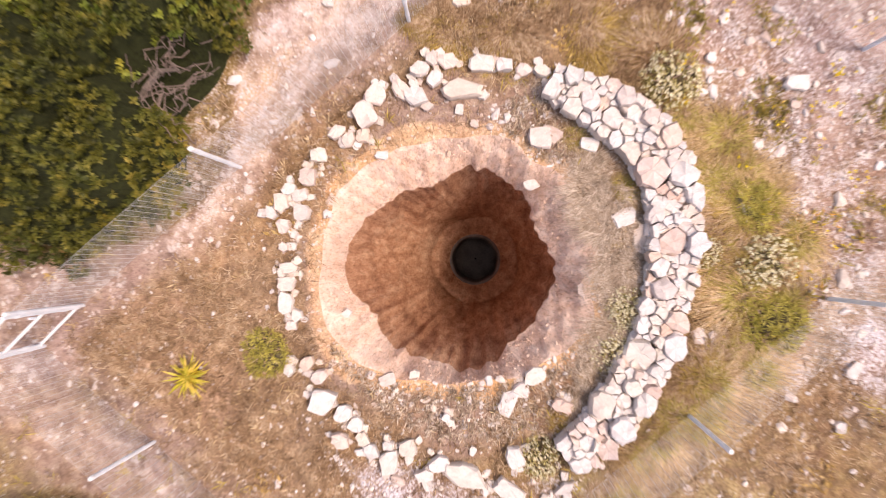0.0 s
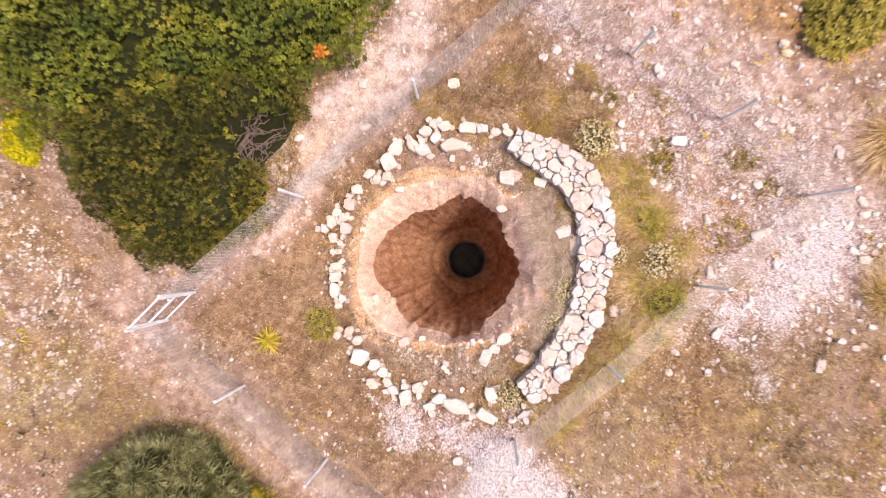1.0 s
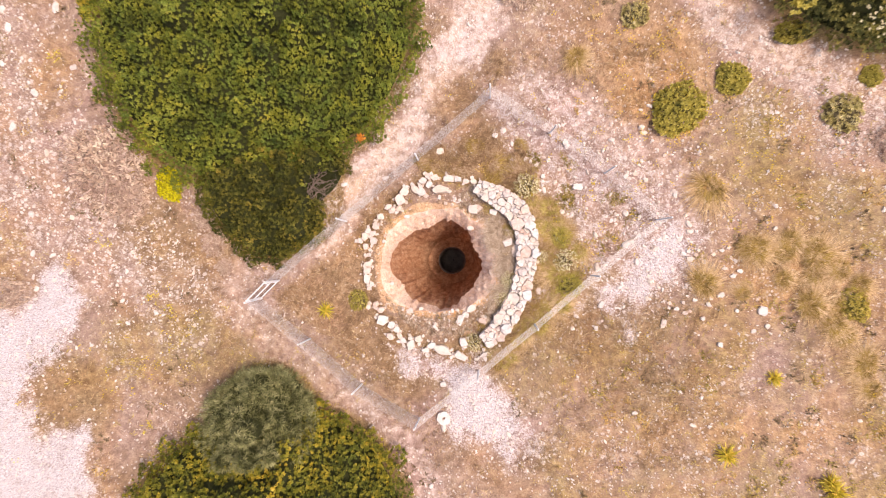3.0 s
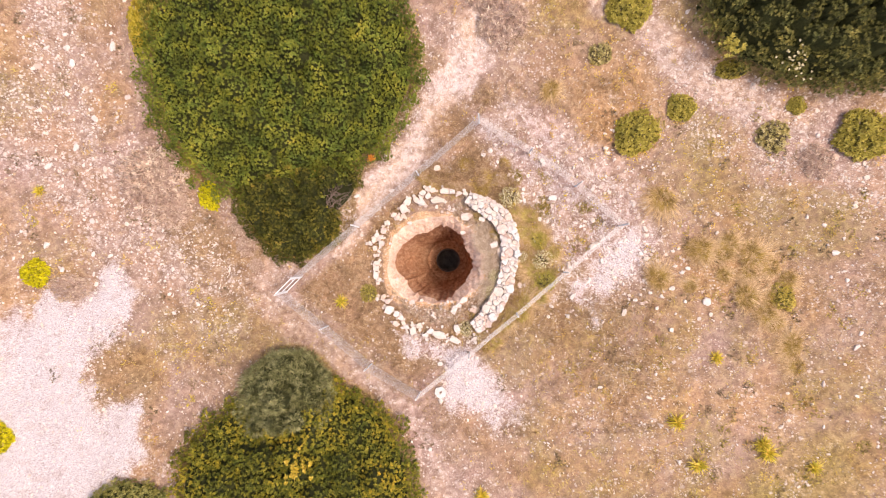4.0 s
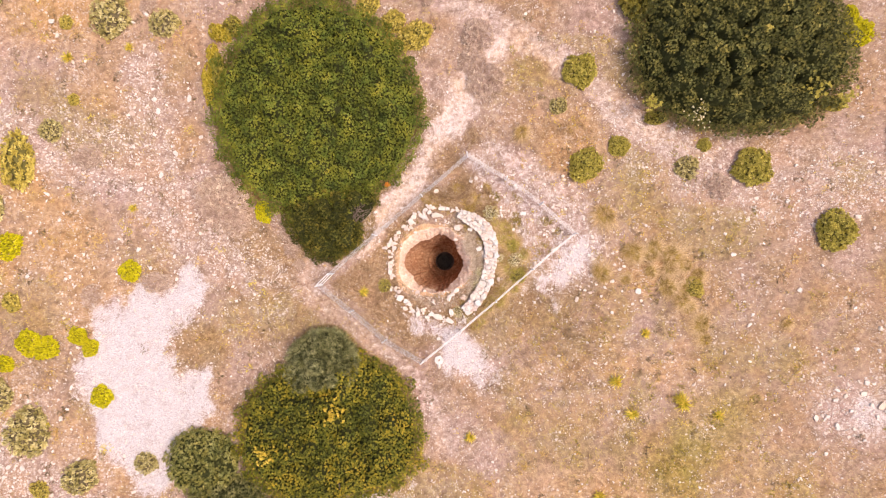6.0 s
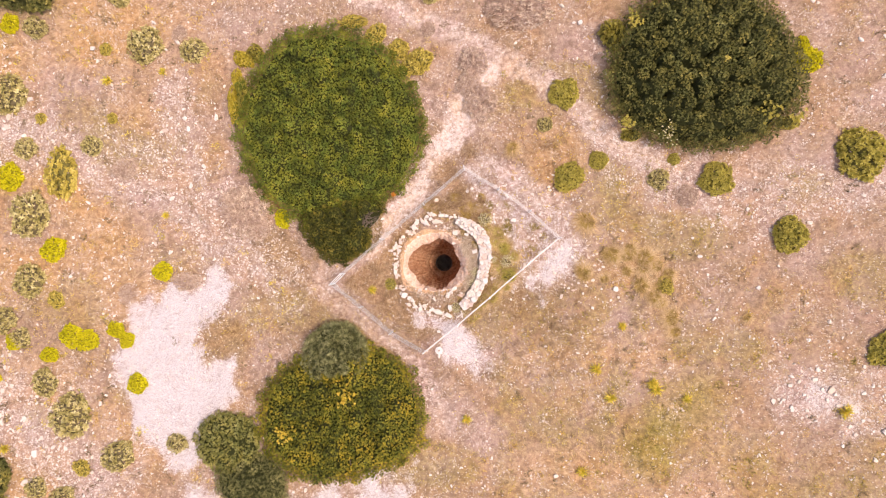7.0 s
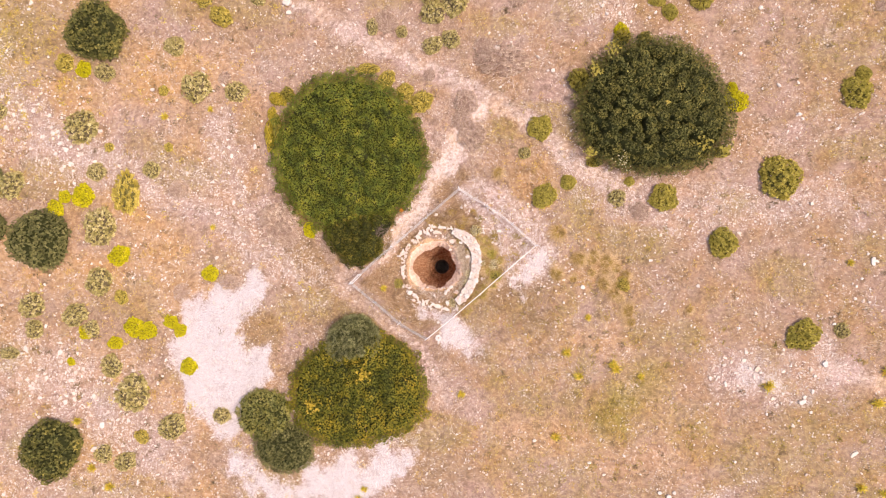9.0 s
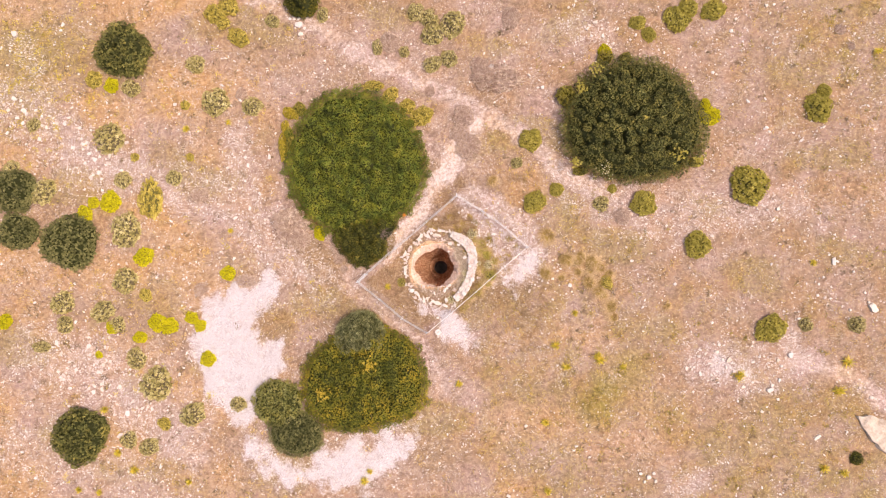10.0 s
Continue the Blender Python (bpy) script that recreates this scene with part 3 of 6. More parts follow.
def relief(x, y):
    r = np.hypot(x - PIT[0], y - PIT[1])
    return (0.03 * soft_a(x, y) + 0.012 * soft_c(x, y)) * step(1.9, 3.2, r) * (1 - step(60, 200, r))


# ---------------------------------------------------------------- ground: one sheet from the pit's edge to the horizon
TURNS = 480
theta = np.arange(TURNS) * 2 * np.pi / TURNS


def sheet(name, rings, mat, smooth=True):
    """Joins rings of TURNS points, one inside the next."""
    verts = np.concatenate(rings)
    k = len(rings)
    i = np.arange(k - 1)[:, None] * TURNS
    j = np.arange(TURNS)[None, :]
    j2 = (j + 1) % TURNS
    faces = np.stack([i + j, i + TURNS + j, i + TURNS + j2, i + j2], -1).reshape(-1, 4)
    return link_mesh(name, verts, faces, mat, smooth)


steps_out = [0.0]
while steps_out[-1] < 2500:
    d = steps_out[-1]
    steps_out.append(d + (0.05 + 0.011 * d if d < 46 else 0.3 * d))
rings = []
for d in steps_out:
    r = slope_edge(theta) * max(0.0, 1 - d / 4) + (1.75 if d > 4 else 1.75 * d / 4) + d
    x, y = PIT[0] + r * np.cos(theta), PIT[1] + r * np.sin(theta)
    rings.append(np.stack([x, y, relief(x, y)], 1))
ground = sheet("ground", rings, M_GROUND)
tagged(ground, "dry stony hillside soil with pale gravel, straw and bare paths", "ground", kind="structure")
vx, vy = np.concatenate(rings)[:, 0].astype(float), np.concatenate(rings)[:, 1].astype(float)
cov = covers(vx, vy)
for key, names in (("cover", ("gravel", "path", "straw")), ("soil", ("olive", "rust", "clay"))):
    layer = ground.data.attributes.new(key, "FLOAT_COLOR", "POINT")
    layer.data.foreach_set("color", np.stack([*(np.clip(cov[n], 0, 1) for n in names), np.clip(cov["stony"], 0, 1)], 1).astype(np.float32).ravel())

# the dug pit: a crumbling slope, undercut clay walls and a round shaft at the bottom
rings, layer = [], []
lump, lump2 = waves(5, 0.9), waves(6, 0.28)
top = slope_edge(theta)
lip = lip_edge(theta)
for s in np.linspace(0, 1, 26):
    r = top * (1 - s) + lip * s
    x, y = PIT[0] + r * np.cos(theta), PIT[1] + r * np.sin(theta)
    z = -0.62 * s ** 1.4 + (0.05 * lump(x, y) + 0.04 * lump2(x, y) + 0.006 * crumble3(x, y)) * math.sin(math.pi * s) ** 0.5
    rings.append(np.stack([x, y, z], 1))
    layer.append(np.full(TURNS, 0.0 if s < 1 else 0.6))
undercut = 0.02 + 0.24 * np.clip(np.cos(theta - 0.35), 0, 1) ** 1.5
for s in np.linspace(0.015, 1, 60):
    belly = undercut * 1.5 * math.sin(math.pi * s) * (1 - s)
    r = lip * (1 - s) + 0.86 * s + belly
    cx, cy = PIT[0] + (HOLE[0] - PIT[0]) * s, PIT[1] + (HOLE[1] - PIT[1]) * s
    x, y = r * np.cos(theta), r * np.sin(theta)
    r = r + (0.05 * lump(x + s * 0.9, y + s * 0.7) + 0.022 * lump2(x + s * 0.8, y - s * 0.6)) * min(1.0, s * 8) * (1 - 0.6 * s)
    rings.append(np.stack([cx + r * np.cos(theta), cy + r * np.sin(theta), np.full(TURNS, -0.62 - 3.9 * s)], 1))
    layer.append(np.full(TURNS, min(1.0, 0.72 + s * 8)))
for s in np.linspace(0.1, 1, 12):
    r = 0.86 * (1 - s) + 0.49 * s + 0.03 * lump(np.cos(theta) * 2, np.sin(theta) * 2 + s) * (1 - s)
    rings.append(np.stack([HOLE[0] + r * np.cos(theta), HOLE[1] + r * np.sin(theta), np.full(TURNS, -4.52 - 0.5 * s ** 1.6)], 1))
    layer.append(np.full(TURNS, 1.0))
pit = sheet("pit_wall", rings, M_CLAY)
tagged(pit, "round pit dug into orange clay with crumbling undercut edge", "pit", kind="structure")
att = pit.data.attributes.new("layer", "FLOAT", "POINT")
att.data.foreach_set("value", np.concatenate(layer).astype(np.float32))
# stone collar and shaft; the deep hole's shade is put into their dark colour
rings = []
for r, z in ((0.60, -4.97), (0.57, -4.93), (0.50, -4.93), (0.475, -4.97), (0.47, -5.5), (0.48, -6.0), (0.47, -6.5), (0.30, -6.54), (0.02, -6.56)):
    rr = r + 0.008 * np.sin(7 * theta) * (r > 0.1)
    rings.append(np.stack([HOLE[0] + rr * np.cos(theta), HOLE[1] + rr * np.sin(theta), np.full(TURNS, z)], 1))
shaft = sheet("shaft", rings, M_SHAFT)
tagged(shaft, "dark round shaft with a worn collar in the pit floor", "shaft", kind="structure")

# ---------------------------------------------------------------- stones
def stone_mesh(outline, low, high, r, mat, jag=0.035):
    """A block with a broken, flattish top over an outline; low and high are its lower and upper z."""
    corners = [np.array(p, float) for p in outline]
    pts = []
    for p, q in zip(corners, corners[1:] + corners[:1]):
        pts.append(p)
        if len(corners) < 7 or np.hypot(*(q - p)) > 0.9 * np.hypot(*(corners[0] - corners[len(corners) // 2])) / 2:
            pts.append(p + (q - p) * r.uniform(0.3, 0.7))
    size = math.sqrt(max(abs(sum(a[0] * b[1] - a[1] * b[0] for a, b in zip(pts, pts[1:] + pts[:1]))) / 2, 1e-6))
    mid = sum(pts) / len(pts)
    ring = [p + np.clip(r.normal(size=2), -1.6, 1.6) * jag * size for p in pts]
    slant = r.uniform(-0.24, 0.24, 2)
    rows = []
    for grow, z in ((0.92, low), (1.0, low + 0.72 * (high - low)), (0.90, high)):
        row = []
        for p in ring:
            q = mid + (p - mid) * (grow + r.uniform(-0.11, 0.06))
            row.append((*q, z + (float(np.dot(q - mid, slant)) + r.normal() * 0.055 * size) * (grow < 1 and z == high)))
        rows.append(row)
    n = len(ring)
    verts = [v for row in rows for v in row] + [(*(mid + r.normal(size=2) * 0.1 * size), high + 0.05 * size * r.uniform(-0.3, 1))]
    faces = [(k * n + i, k * n + (i + 1) % n, (k + 1) * n + (i + 1) % n, (k + 1) * n + i) for k in range(2) for i in range(n)]
    faces += [(2 * n + i, 2 * n + (i + 1) % n, 3 * n) for i in range(n)]
    me = bpy.data.meshes.new("stone")
    me.from_pydata(verts, [], faces)
    me.update()
    me.materials.append(mat)
    return me


def broken_outline(r):
    """A rough many-cornered outline in a square of side 1."""
    n = int(r.integers(5, 9))
    a = (np.arange(n) + r.uniform(-0.32, 0.32, n)) * 2 * np.pi / n + r.uniform(0, 6)
    p = np.stack([np.cos(a), np.sin(a)], 1)
    p = np.sign(p) * np.abs(p) ** r.uniform(0.6, 0.95) * r.uniform(0.85, 1.1, (n, 1))
    p -= (p.max(0) + p.min(0)) / 2
    return p / (p.max(0) - p.min(0))


HULLS = [stone_mesh(broken_outline(rng), -0.42, 0.42, rng, M_LOOSE) for k in range(22)]
ROSY_HULLS = [stone_mesh(broken_outline(rng), -0.42, 0.42, rng, M_LOOSEROSY) for k in range(12)]


def lay_stone(name, x, y, z, sx, sy, sz, turn, parent=None, tilt=4.0, hulls=HULLS):
    ob = new(name, hulls[int(rng.integers(len(hulls)))])
    ob.matrix_basis = pose(x, y, z, rng.uniform(-tilt, tilt), rng.uniform(-tilt, tilt), turn) @ Matrix.Diagonal((sx, sy, sz, 1))
    ob.parent = parent
    return ob


def ground_z(x, y):
    return float(relief(np.array([x]), np.array([y]))[0])


TOP_STONES = [
    (-0.83, 2.5, 0.28, 0.22, 20), (-0.49, 2.59, 0.32, 0.2, 0), (-0.03, 2.55, 0.35, 0.22, -5), (0.26, 2.52, 0.22, 0.2, 0),
    (0.5, 2.45, 0.2, 0.17, 10), (0.75, 2.42, 0.25, 0.17, -10), (-0.68, 2.63, 0.17, 0.22, 0), (-0.88, 2.15, 0.32, 0.27, 0),
    (-0.65, 2.38, 0.23, 0.2, 40), (-0.31, 2.23, 0.6, 0.3, 0), (-1.09, 2.25, 0.2, 0.3, 30), (-1.43, 2.16, 0.33, 0.27, 40),
    (-1.56, 1.92, 0.3, 0.37, 30), (-1.6, 1.66, 0.18, 0.2, 0), (-1.94, 1.72, 0.25, 0.18, 45), (-1.79, 1.61, 0.18, 0.22, 0),
]
WEST_STONES = [
    (-2.19, 1.43, 0.25, 0.22, 0), (-2.34, 1.14, 0.25, 0.27, 0), (-2.58, 0.99, 0.23, 0.2, 40), (-2.45, 0.9, 0.25, 0.18, 20),
    (-2.69, 0.81, 0.2, 0.3, 10), (-2.41, 0.67, 0.25, 0.27, 0), (-2.84, 0.68, 0.18, 0.22, 40), (-2.68, 0.5, 0.22, 0.23, -20),
    (-2.68, 0.23, 0.15, 0.17, 0), (-2.62, -0.05, 0.28, 0.18, 0), (-2.64, -0.27, 0.28, 0.23, 0), (-2.65, -0.51, 0.23, 0.35, 0),
    (-2.52, -0.66, 0.18, 0.22, 20), (-2.59, -0.8, 0.17, 0.15, 0), (-2.39, -1.31, 0.22, 0.23, 0), (-2.63, -1.39, 0.17, 0.2, 0),
    (-2.23, -1.48, 0.25, 0.23, 0),
]
SOUTH_STONES = [
    (-2.2, -1.79, 0.4, 0.35, -30), (-1.91, -1.95, 0.28, 0.25, 40), (-1.76, -2.1, 0.23, 0.22, 0), (-1.96, -2.31, 0.27, 0.23, -20),
    (-1.68, -2.29, 0.17, 0.22, 30), (-1.55, -2.45, 0.22, 0.22, 0), (-1.34, -2.38, 0.15, 0.13, 0), (-1.33, -2.58, 0.3, 0.32, 0),
    (-1.09, -2.41, 0.27, 0.23, 20), (-0.87, -2.77, 0.28, 0.23, -30), (-0.67, -2.61, 0.33, 0.23, 10), (-0.32, -2.76, 0.6, 0.32, -12),
    (0.22, -2.95, 0.47, 0.25, -25), (0.3, -2.52, 0.25, 0.3, 20), (0.91, -2.92, 0.32, 0.13, 25), (-0.58, -2.02, 0.13, 0.12, 0),
    (0.91, -1.87, 0.28, 0.18, -20),
]
INNER_STONES = [
    (-0.15, 1.78, 0.13, 0.12, 0), (0.61, 1.01, 0.22, 0.17, 10), (0.84, 1.62, 0.3, 0.19, -35), (1.32, 1.47, 0.27, 0.19, -10),
    (0.7, 1.57, 0.34, 0.3, 0), (1.94, 0.25, 0.2, 0.37, 5), (1.73, 0.52, 0.37, 0.25, 10), (0.56, -1.5, 0.34, 0.22, 30),
    (0.22, -1.84, 0.22, 0.34, -20), (0.39, -1.67, 0.24, 0.22, 0), (-1.37, 1.4, 0.2, 0.12, 0), (-1.92, -0.68, 0.15, 0.13, 0),
    (-2.09, 0.65, 0.12, 0.13, 0), (1.2, -0.41, 0.1, 0.22, 10), (-1.34, -1.53, 0.25, 0.17, 20), (-1.0, -1.49, 0.15, 0.15, 0),
]
BIG_WALL_STONES = [
    (1.09, 2.28, 0.24, 0.29, 0), (0.82, 2.11, 0.24, 0.33, -8), (2.04, 1.07, 0.38, 0.6, 25), (2.4, 1.02, 0.24, 0.49, 20),
    (2.27, 1.5, 0.28, 0.36, 20), (2.58, 0.16, 0.34, 0.38, 20), (2.04, 1.75, 0.28, 0.23, -15), (2.15, -0.38, 0.39, 0.28, 15),
    (2.33, -0.79, 0.24, 0.39, -5), (1.89, -1.81, 0.28, 0.39, -35), (1.61, -2.12, 0.23, 0.52, -35), (1.12, -2.57, 0.36, 0.21, 10),
    (1.37, -1.82, 0.49, 0.29, 40), (1.29, 1.97, 0.31, 0.34, 20), (1.73, 1.99, 0.29, 0.24, 20),
]
ring_wall = new("stone_ring_wall")
tagged(ring_wall, "low dry-stone ring wall of pale limestone round the pit", "stone wall")
for rows, grow in ((TOP_STONES, 1.0), (WEST_STONES, 0.92), (SOUTH_STONES, 0.95)):
    for x, y, a, b, turn in rows:
        h = min(0.26, 0.55 * min(a, b) + 0.06)
        rosy = (rows is TOP_STONES and x < -1.0) or (rows is WEST_STONES and rng.uniform() < 0.45) or rng.uniform() < 0.12
        lay_stone("stone", x, y, ground_z(x, y) + 0.36 * h, a * grow, b * grow, h, turn, ring_wall, hulls=ROSY_HULLS if rosy else HULLS)
for k, (x, y, a, b, turn) in enumerate(TOP_STONES + WEST_STONES + SOUTH_STONES):
    for way in range(2):
        t_, d = rng.uniform(0, 360), rng.uniform(0.52, 0.7) * 0.5 * (a + b)
        x2, y2, size = x + d * math.cos(radians(t_)), y + d * math.sin(radians(t_)), rng.uniform(0.07, 0.14)
        lay_stone("packing_stone", x2, y2, ground_z(x2, y2) + 0.25 * size, size * 1.3, size, size * 0.8, t_, ring_wall, 12)
# the thick eastern arc: a rubble footing and a packed top course
OUTER_ARC = [(0.98, 2.40), (1.70, 2.18), (2.21, 1.79), (2.52, 1.26), (2.66, 0.69), (2.61, 0.13), (2.52, -0.35), (2.35, -1.07), (2.14, -1.55), (1.90, -1.96), (1.53, -2.40), (1.12, -2.64)]
INNER_ARC = [(0.81, 2.08), (1.29, 1.66), (1.72, 1.32), (1.96, 0.92), (2.03, 0.47), (2.00, 0.05), (1.97, -0.34), (1.80, -0.99), (1.55, -1.39), (1.30, -1.79), (1.08, -2.07), (0.89, -2.28)]


def on_arc(line, u):
    f = min(max(u, 0.0), 0.9999) * (len(line) - 1)
    i = int(f)
    return Vector(line[i]).lerp(Vector(line[i + 1]), f - i)


def cell(k, seeds, shrink):
    """The outline of seed k's share of the wall top, by weighted distance to its neighbours."""
    x, y, s = seeds[k]
    poly = [np.array((x + dx, y + dy)) for dx, dy in ((-0.42, -0.42), (0.42, -0.42), (0.42, 0.42), (-0.42, 0.42))]
    for j, (x2, y2, s2) in enumerate(seeds):
        d = np.array((x2 - x, y2 - y))
        gap = float(np.hypot(*d))
        if j == k or gap > 1.2 or gap < 1e-6:
            continue
        d /= gap
        reach = (gap * gap + s * s - s2 * s2) / (2 * gap) - shrink
        side = [float(np.dot(p - (x, y), d)) - reach for p in poly]
        kept = []
        for (p, a), (q, b) in zip(zip(poly, side), zip(poly[1:] + poly[:1], side[1:] + side[:1])):
            if a <= 0:
                kept.append(p)
            if (a < 0) != (b < 0):
                kept.append(p + (q - p) * (a / (a - b)))
        poly = kept
        if len(poly) < 3:
            return None
    merged = []
    for p in poly:
        if not merged or np.hypot(*(p - merged[-1])) > 0.025:
            merged.append(p)
    if len(merged) > 3 and np.hypot(*(merged[0] - merged[-1])) <= 0.025:
        merged.pop()
    return merged if len(merged) >= 3 else None


seeds = [(x, y, 0.44 * math.sqrt(a * b)) for x, y, a, b, turn in BIG_WALL_STONES]
for tries in range(6000):
    u, v = rng.uniform(0, 1), rng.uniform(0.04, 0.96)
    p = on_arc(INNER_ARC, u).lerp(on_arc(OUTER_ARC, u), v)
    size = min(0.20, max(0.045, rng.lognormal(-2.25, 0.45))) * (1.0 if tries < 1500 else 0.75 if tries < 3500 else 0.55)
    if all((p.x - q[0]) ** 2 + (p.y - q[1]) ** 2 > (0.86 * (size + q[2])) ** 2 for q in seeds):
        seeds.append((p.x, p.y, size))
count = len(seeds)
for k in range(60):
    u = k / 59
    for line, other in ((OUTER_ARC, INNER_ARC), (INNER_ARC, OUTER_ARC)):
        p = on_arc(line, u)
        out = (p - on_arc(other, u)).normalized() * rng.uniform(0.09, 0.17)
        seeds.append((p.x + out.x, p.y + out.y, 0.09))
for u in (0.0, 1.0):
    ahead = (on_arc(OUTER_ARC, 0.02) - on_arc(OUTER_ARC, 0.0)) if u == 0 else (on_arc(OUTER_ARC, 0.98) - on_arc(OUTER_ARC, 1.0))
    for v in (0.0, 0.33, 0.66, 1.0):
        p = on_arc(INNER_ARC, u).lerp(on_arc(OUTER_ARC, u), v) - ahead.normalized() * 0.22
        seeds.append((p.x, p.y, 0.09))
for k in range(count):
    outline = cell(k, seeds, rng.uniform(-0.012, 0.008))
    if outline is None:
        continue
    x, y, s = seeds[k]
    local = [p - (x, y) for p in outline]
    top_z = 0.31 + rng.uniform(-0.07, 0.04) + (0.05 if k < len(BIG_WALL_STONES) else 0.0)
    ob = new("stone", stone_mesh(local, -0.24, 0.0, rng, M_ROSYSTONE if rng.uniform() < 0.16 else M_STONE, 0.055))
    ob.location = (x, y, top_z)
    ob.parent = ring_wall
for k in range(64):
    u = (k // 2 + 0.5) / 32
    p = on_arc(INNER_ARC, u).lerp(on_arc(OUTER_ARC, u), 0.16 if k % 2 else 0.84)
    along = on_arc(OUTER_ARC, u + 0.03) - on_arc(OUTER_ARC, u - 0.03)
    lay_stone("footing_stone", p.x, p.y, 0.07, rng.uniform(0.2, 0.3), rng.uniform(0.22, 0.3), rng.uniform(0.2, 0.28), math.degrees(math.atan2(along.y, along.x)), ring_wall, 4)
for x, y, a, b, turn in INNER_STONES:
    r, th = math.hypot(x - PIT[0], y - PIT[1]), math.atan2(y - PIT[1], x - PIT[0])
    e, l = float(slope_edge(np.array([th]))[0]), float(lip_edge(np.array([th]))[0])
    s = min(1.0, max(0.0, (e - r) / (e - l)))
    ob = lay_stone("loose_stone", x, y, -0.6 * s ** 1.5 + 0.03, a, b, min(a, b) * 0.55, turn)
    tagged(ob, "loose pale limestone block beside the pit", "stone", "loose stones in the ring")

ROCKS = [
    (9.34, -1.71, 0.35, 0.32, 0), (7.24, -0.13, 0.25, 0.22, 20), (7.66, -0.21, 0.22, 0.19, 0), (8.18, 0.13, 0.22, 0.14, -20),
    (8.69, -0.51, 0.25, 0.16, -15), (8.48, -0.66, 0.24, 0.17, 0), (8.26, -0.43, 0.21, 0.13, 0), (8.1, -1.23, 0.29, 0.22, 20),
    (6.38, -2.08, 0.19, 0.32, -20), (6.8, -1.62, 0.22, 0.14, 0), (8.05, -2.73, 0.21, 0.21, 0), (8.66, -0.99, 0.29, 0.16, -20),
    (7.57, -1.94, 0.16, 0.16, 0), (8.57, -1.71, 0.14, 0.14, 0), (6.84, -4.15, 0.17, 0.16, 0), (5.46, -4.76, 0.22, 0.14, 0),
    (7.2, 0.12, 0.16, 0.14, 0), (7.49, 0.14, 0.14, 0.13, 0), (9.78, 0.74, 0.17, 0.19, 0), (7.35, -1.37, 0.19, 0.14, 0),
]
ROCKS_SLOPE = [
    (7.0, -1.44, 0.14, 0.14, 0), (7.75, -1.5, 0.16, 0.19, 0), (-0.35, -3.83, 0.24, 0.22, 0), (4.37, -2.17, 0.17, 0.19, 10),
    (3.91, 2.17, 0.43, 0.26, 5), (6.41, -2.03, 0.22, 0.28, -30), (3.57, 3.57, 0.24, 0.26, 0), (1.44, 3.83, 0.22, 0.19, 0),
    (-0.29, 3.41, 0.32, 0.28, 0), (-2.04, 3.47, 0.19, 0.19, 0), (6.85, 1.85, 0.15, 0.24, 0), (2.87, 2.53, 0.17, 0.19, 20),
    (3.9, 1.91, 0.17, 0.13, 0), (4.55, -1.44, 0.28, 0.19, 60), (6.61, 3.71, 0.15, 0.17, 0), (-10.19, 18.42, 0.75, 0.58, 0),
    (4.18, 14.68, 0.41, 0.41, 0), (7.88, 12.95, 0.37, 0.33, 0), (28.23, -0.55, 0.33, 0.66, 0), (30.8, -3.94, 0.58, 0.91, 30),
]
ROCKS_EAST = [
    (-23.9, -11.81, 0.91, 0.5, 15), (18.34, -7.08, 0.29, 0.22, 0), (18.83, -6.9, 0.26, 0.19, 47), (19.65, -6.79, 0.39, 0.26, 4),
    (20.02, -7.34, 0.22, 0.22, 51), (19.07, -7.59, 0.26, 0.19, 8), (17.97, -7.83, 0.22, 0.26, 55), (18.36, -8.25, 0.26, 0.26, 12),
    (20.26, -7.89, 0.22, 0.19, 59), (20.68, -7.62, 0.26, 0.19, 16), (23.91, -7.49, 0.29, 0.26, 63), (24.15, -7.92, 0.26, 0.22, 20),
    (24.79, -7.13, 0.58, 0.51, 67), (23.26, -9.57, 0.64, 0.39, 24), (23.96, -8.92, 0.39, 0.26, 71), (21.64, -9.75, 0.32, 0.22, 28),
    (20.94, -10.33, 0.26, 0.22, 75), (22.08, -9.01, 0.22, 0.22, 32), (22.59, -11.12, 0.19, 0.32, 79), (26.39, -12.98, 0.71, 0.26, 36),
]
ROCKS_SOUTH = [
    (28.47, -0.54, 0.26, 0.39, 83), (27.96, -0.05, 0.22, 0.19, 40), (29.62, -1.33, 0.22, 0.19, 87), (30.8, -3.82, 0.45, 0.51, 44),
    (30.33, -2.85, 0.26, 0.26, 1), (30.55, -3.54, 0.26, 0.22, 48), (27.9, -3.19, 0.26, 0.19, 5), (28.67, -3.76, 0.29, 0.19, 52),
    (29.19, -4.04, 0.26, 0.26, 9), (16.91, -1.85, 0.29, 0.26, 56), (25.55, -4.57, 0.35, 0.19, 13), (18.78, -13.37, 0.22, 0.22, 60),
    (10.26, -14.09, 0.22, 0.19, 17), (14.38, -15.56, 0.45, 0.39, 64), (13.85, -15.28, 0.32, 0.29, 21), (14.9, -15.83, 0.32, 0.26, 68),
    (14.79, -15.3, 0.29, 0.29, 25), (14.09, -15.87, 0.26, 0.22, 72), (13.7, -15.68, 0.22, 0.22, 29), (9.38, -1.81, 0.19, 0.19, 76),
]
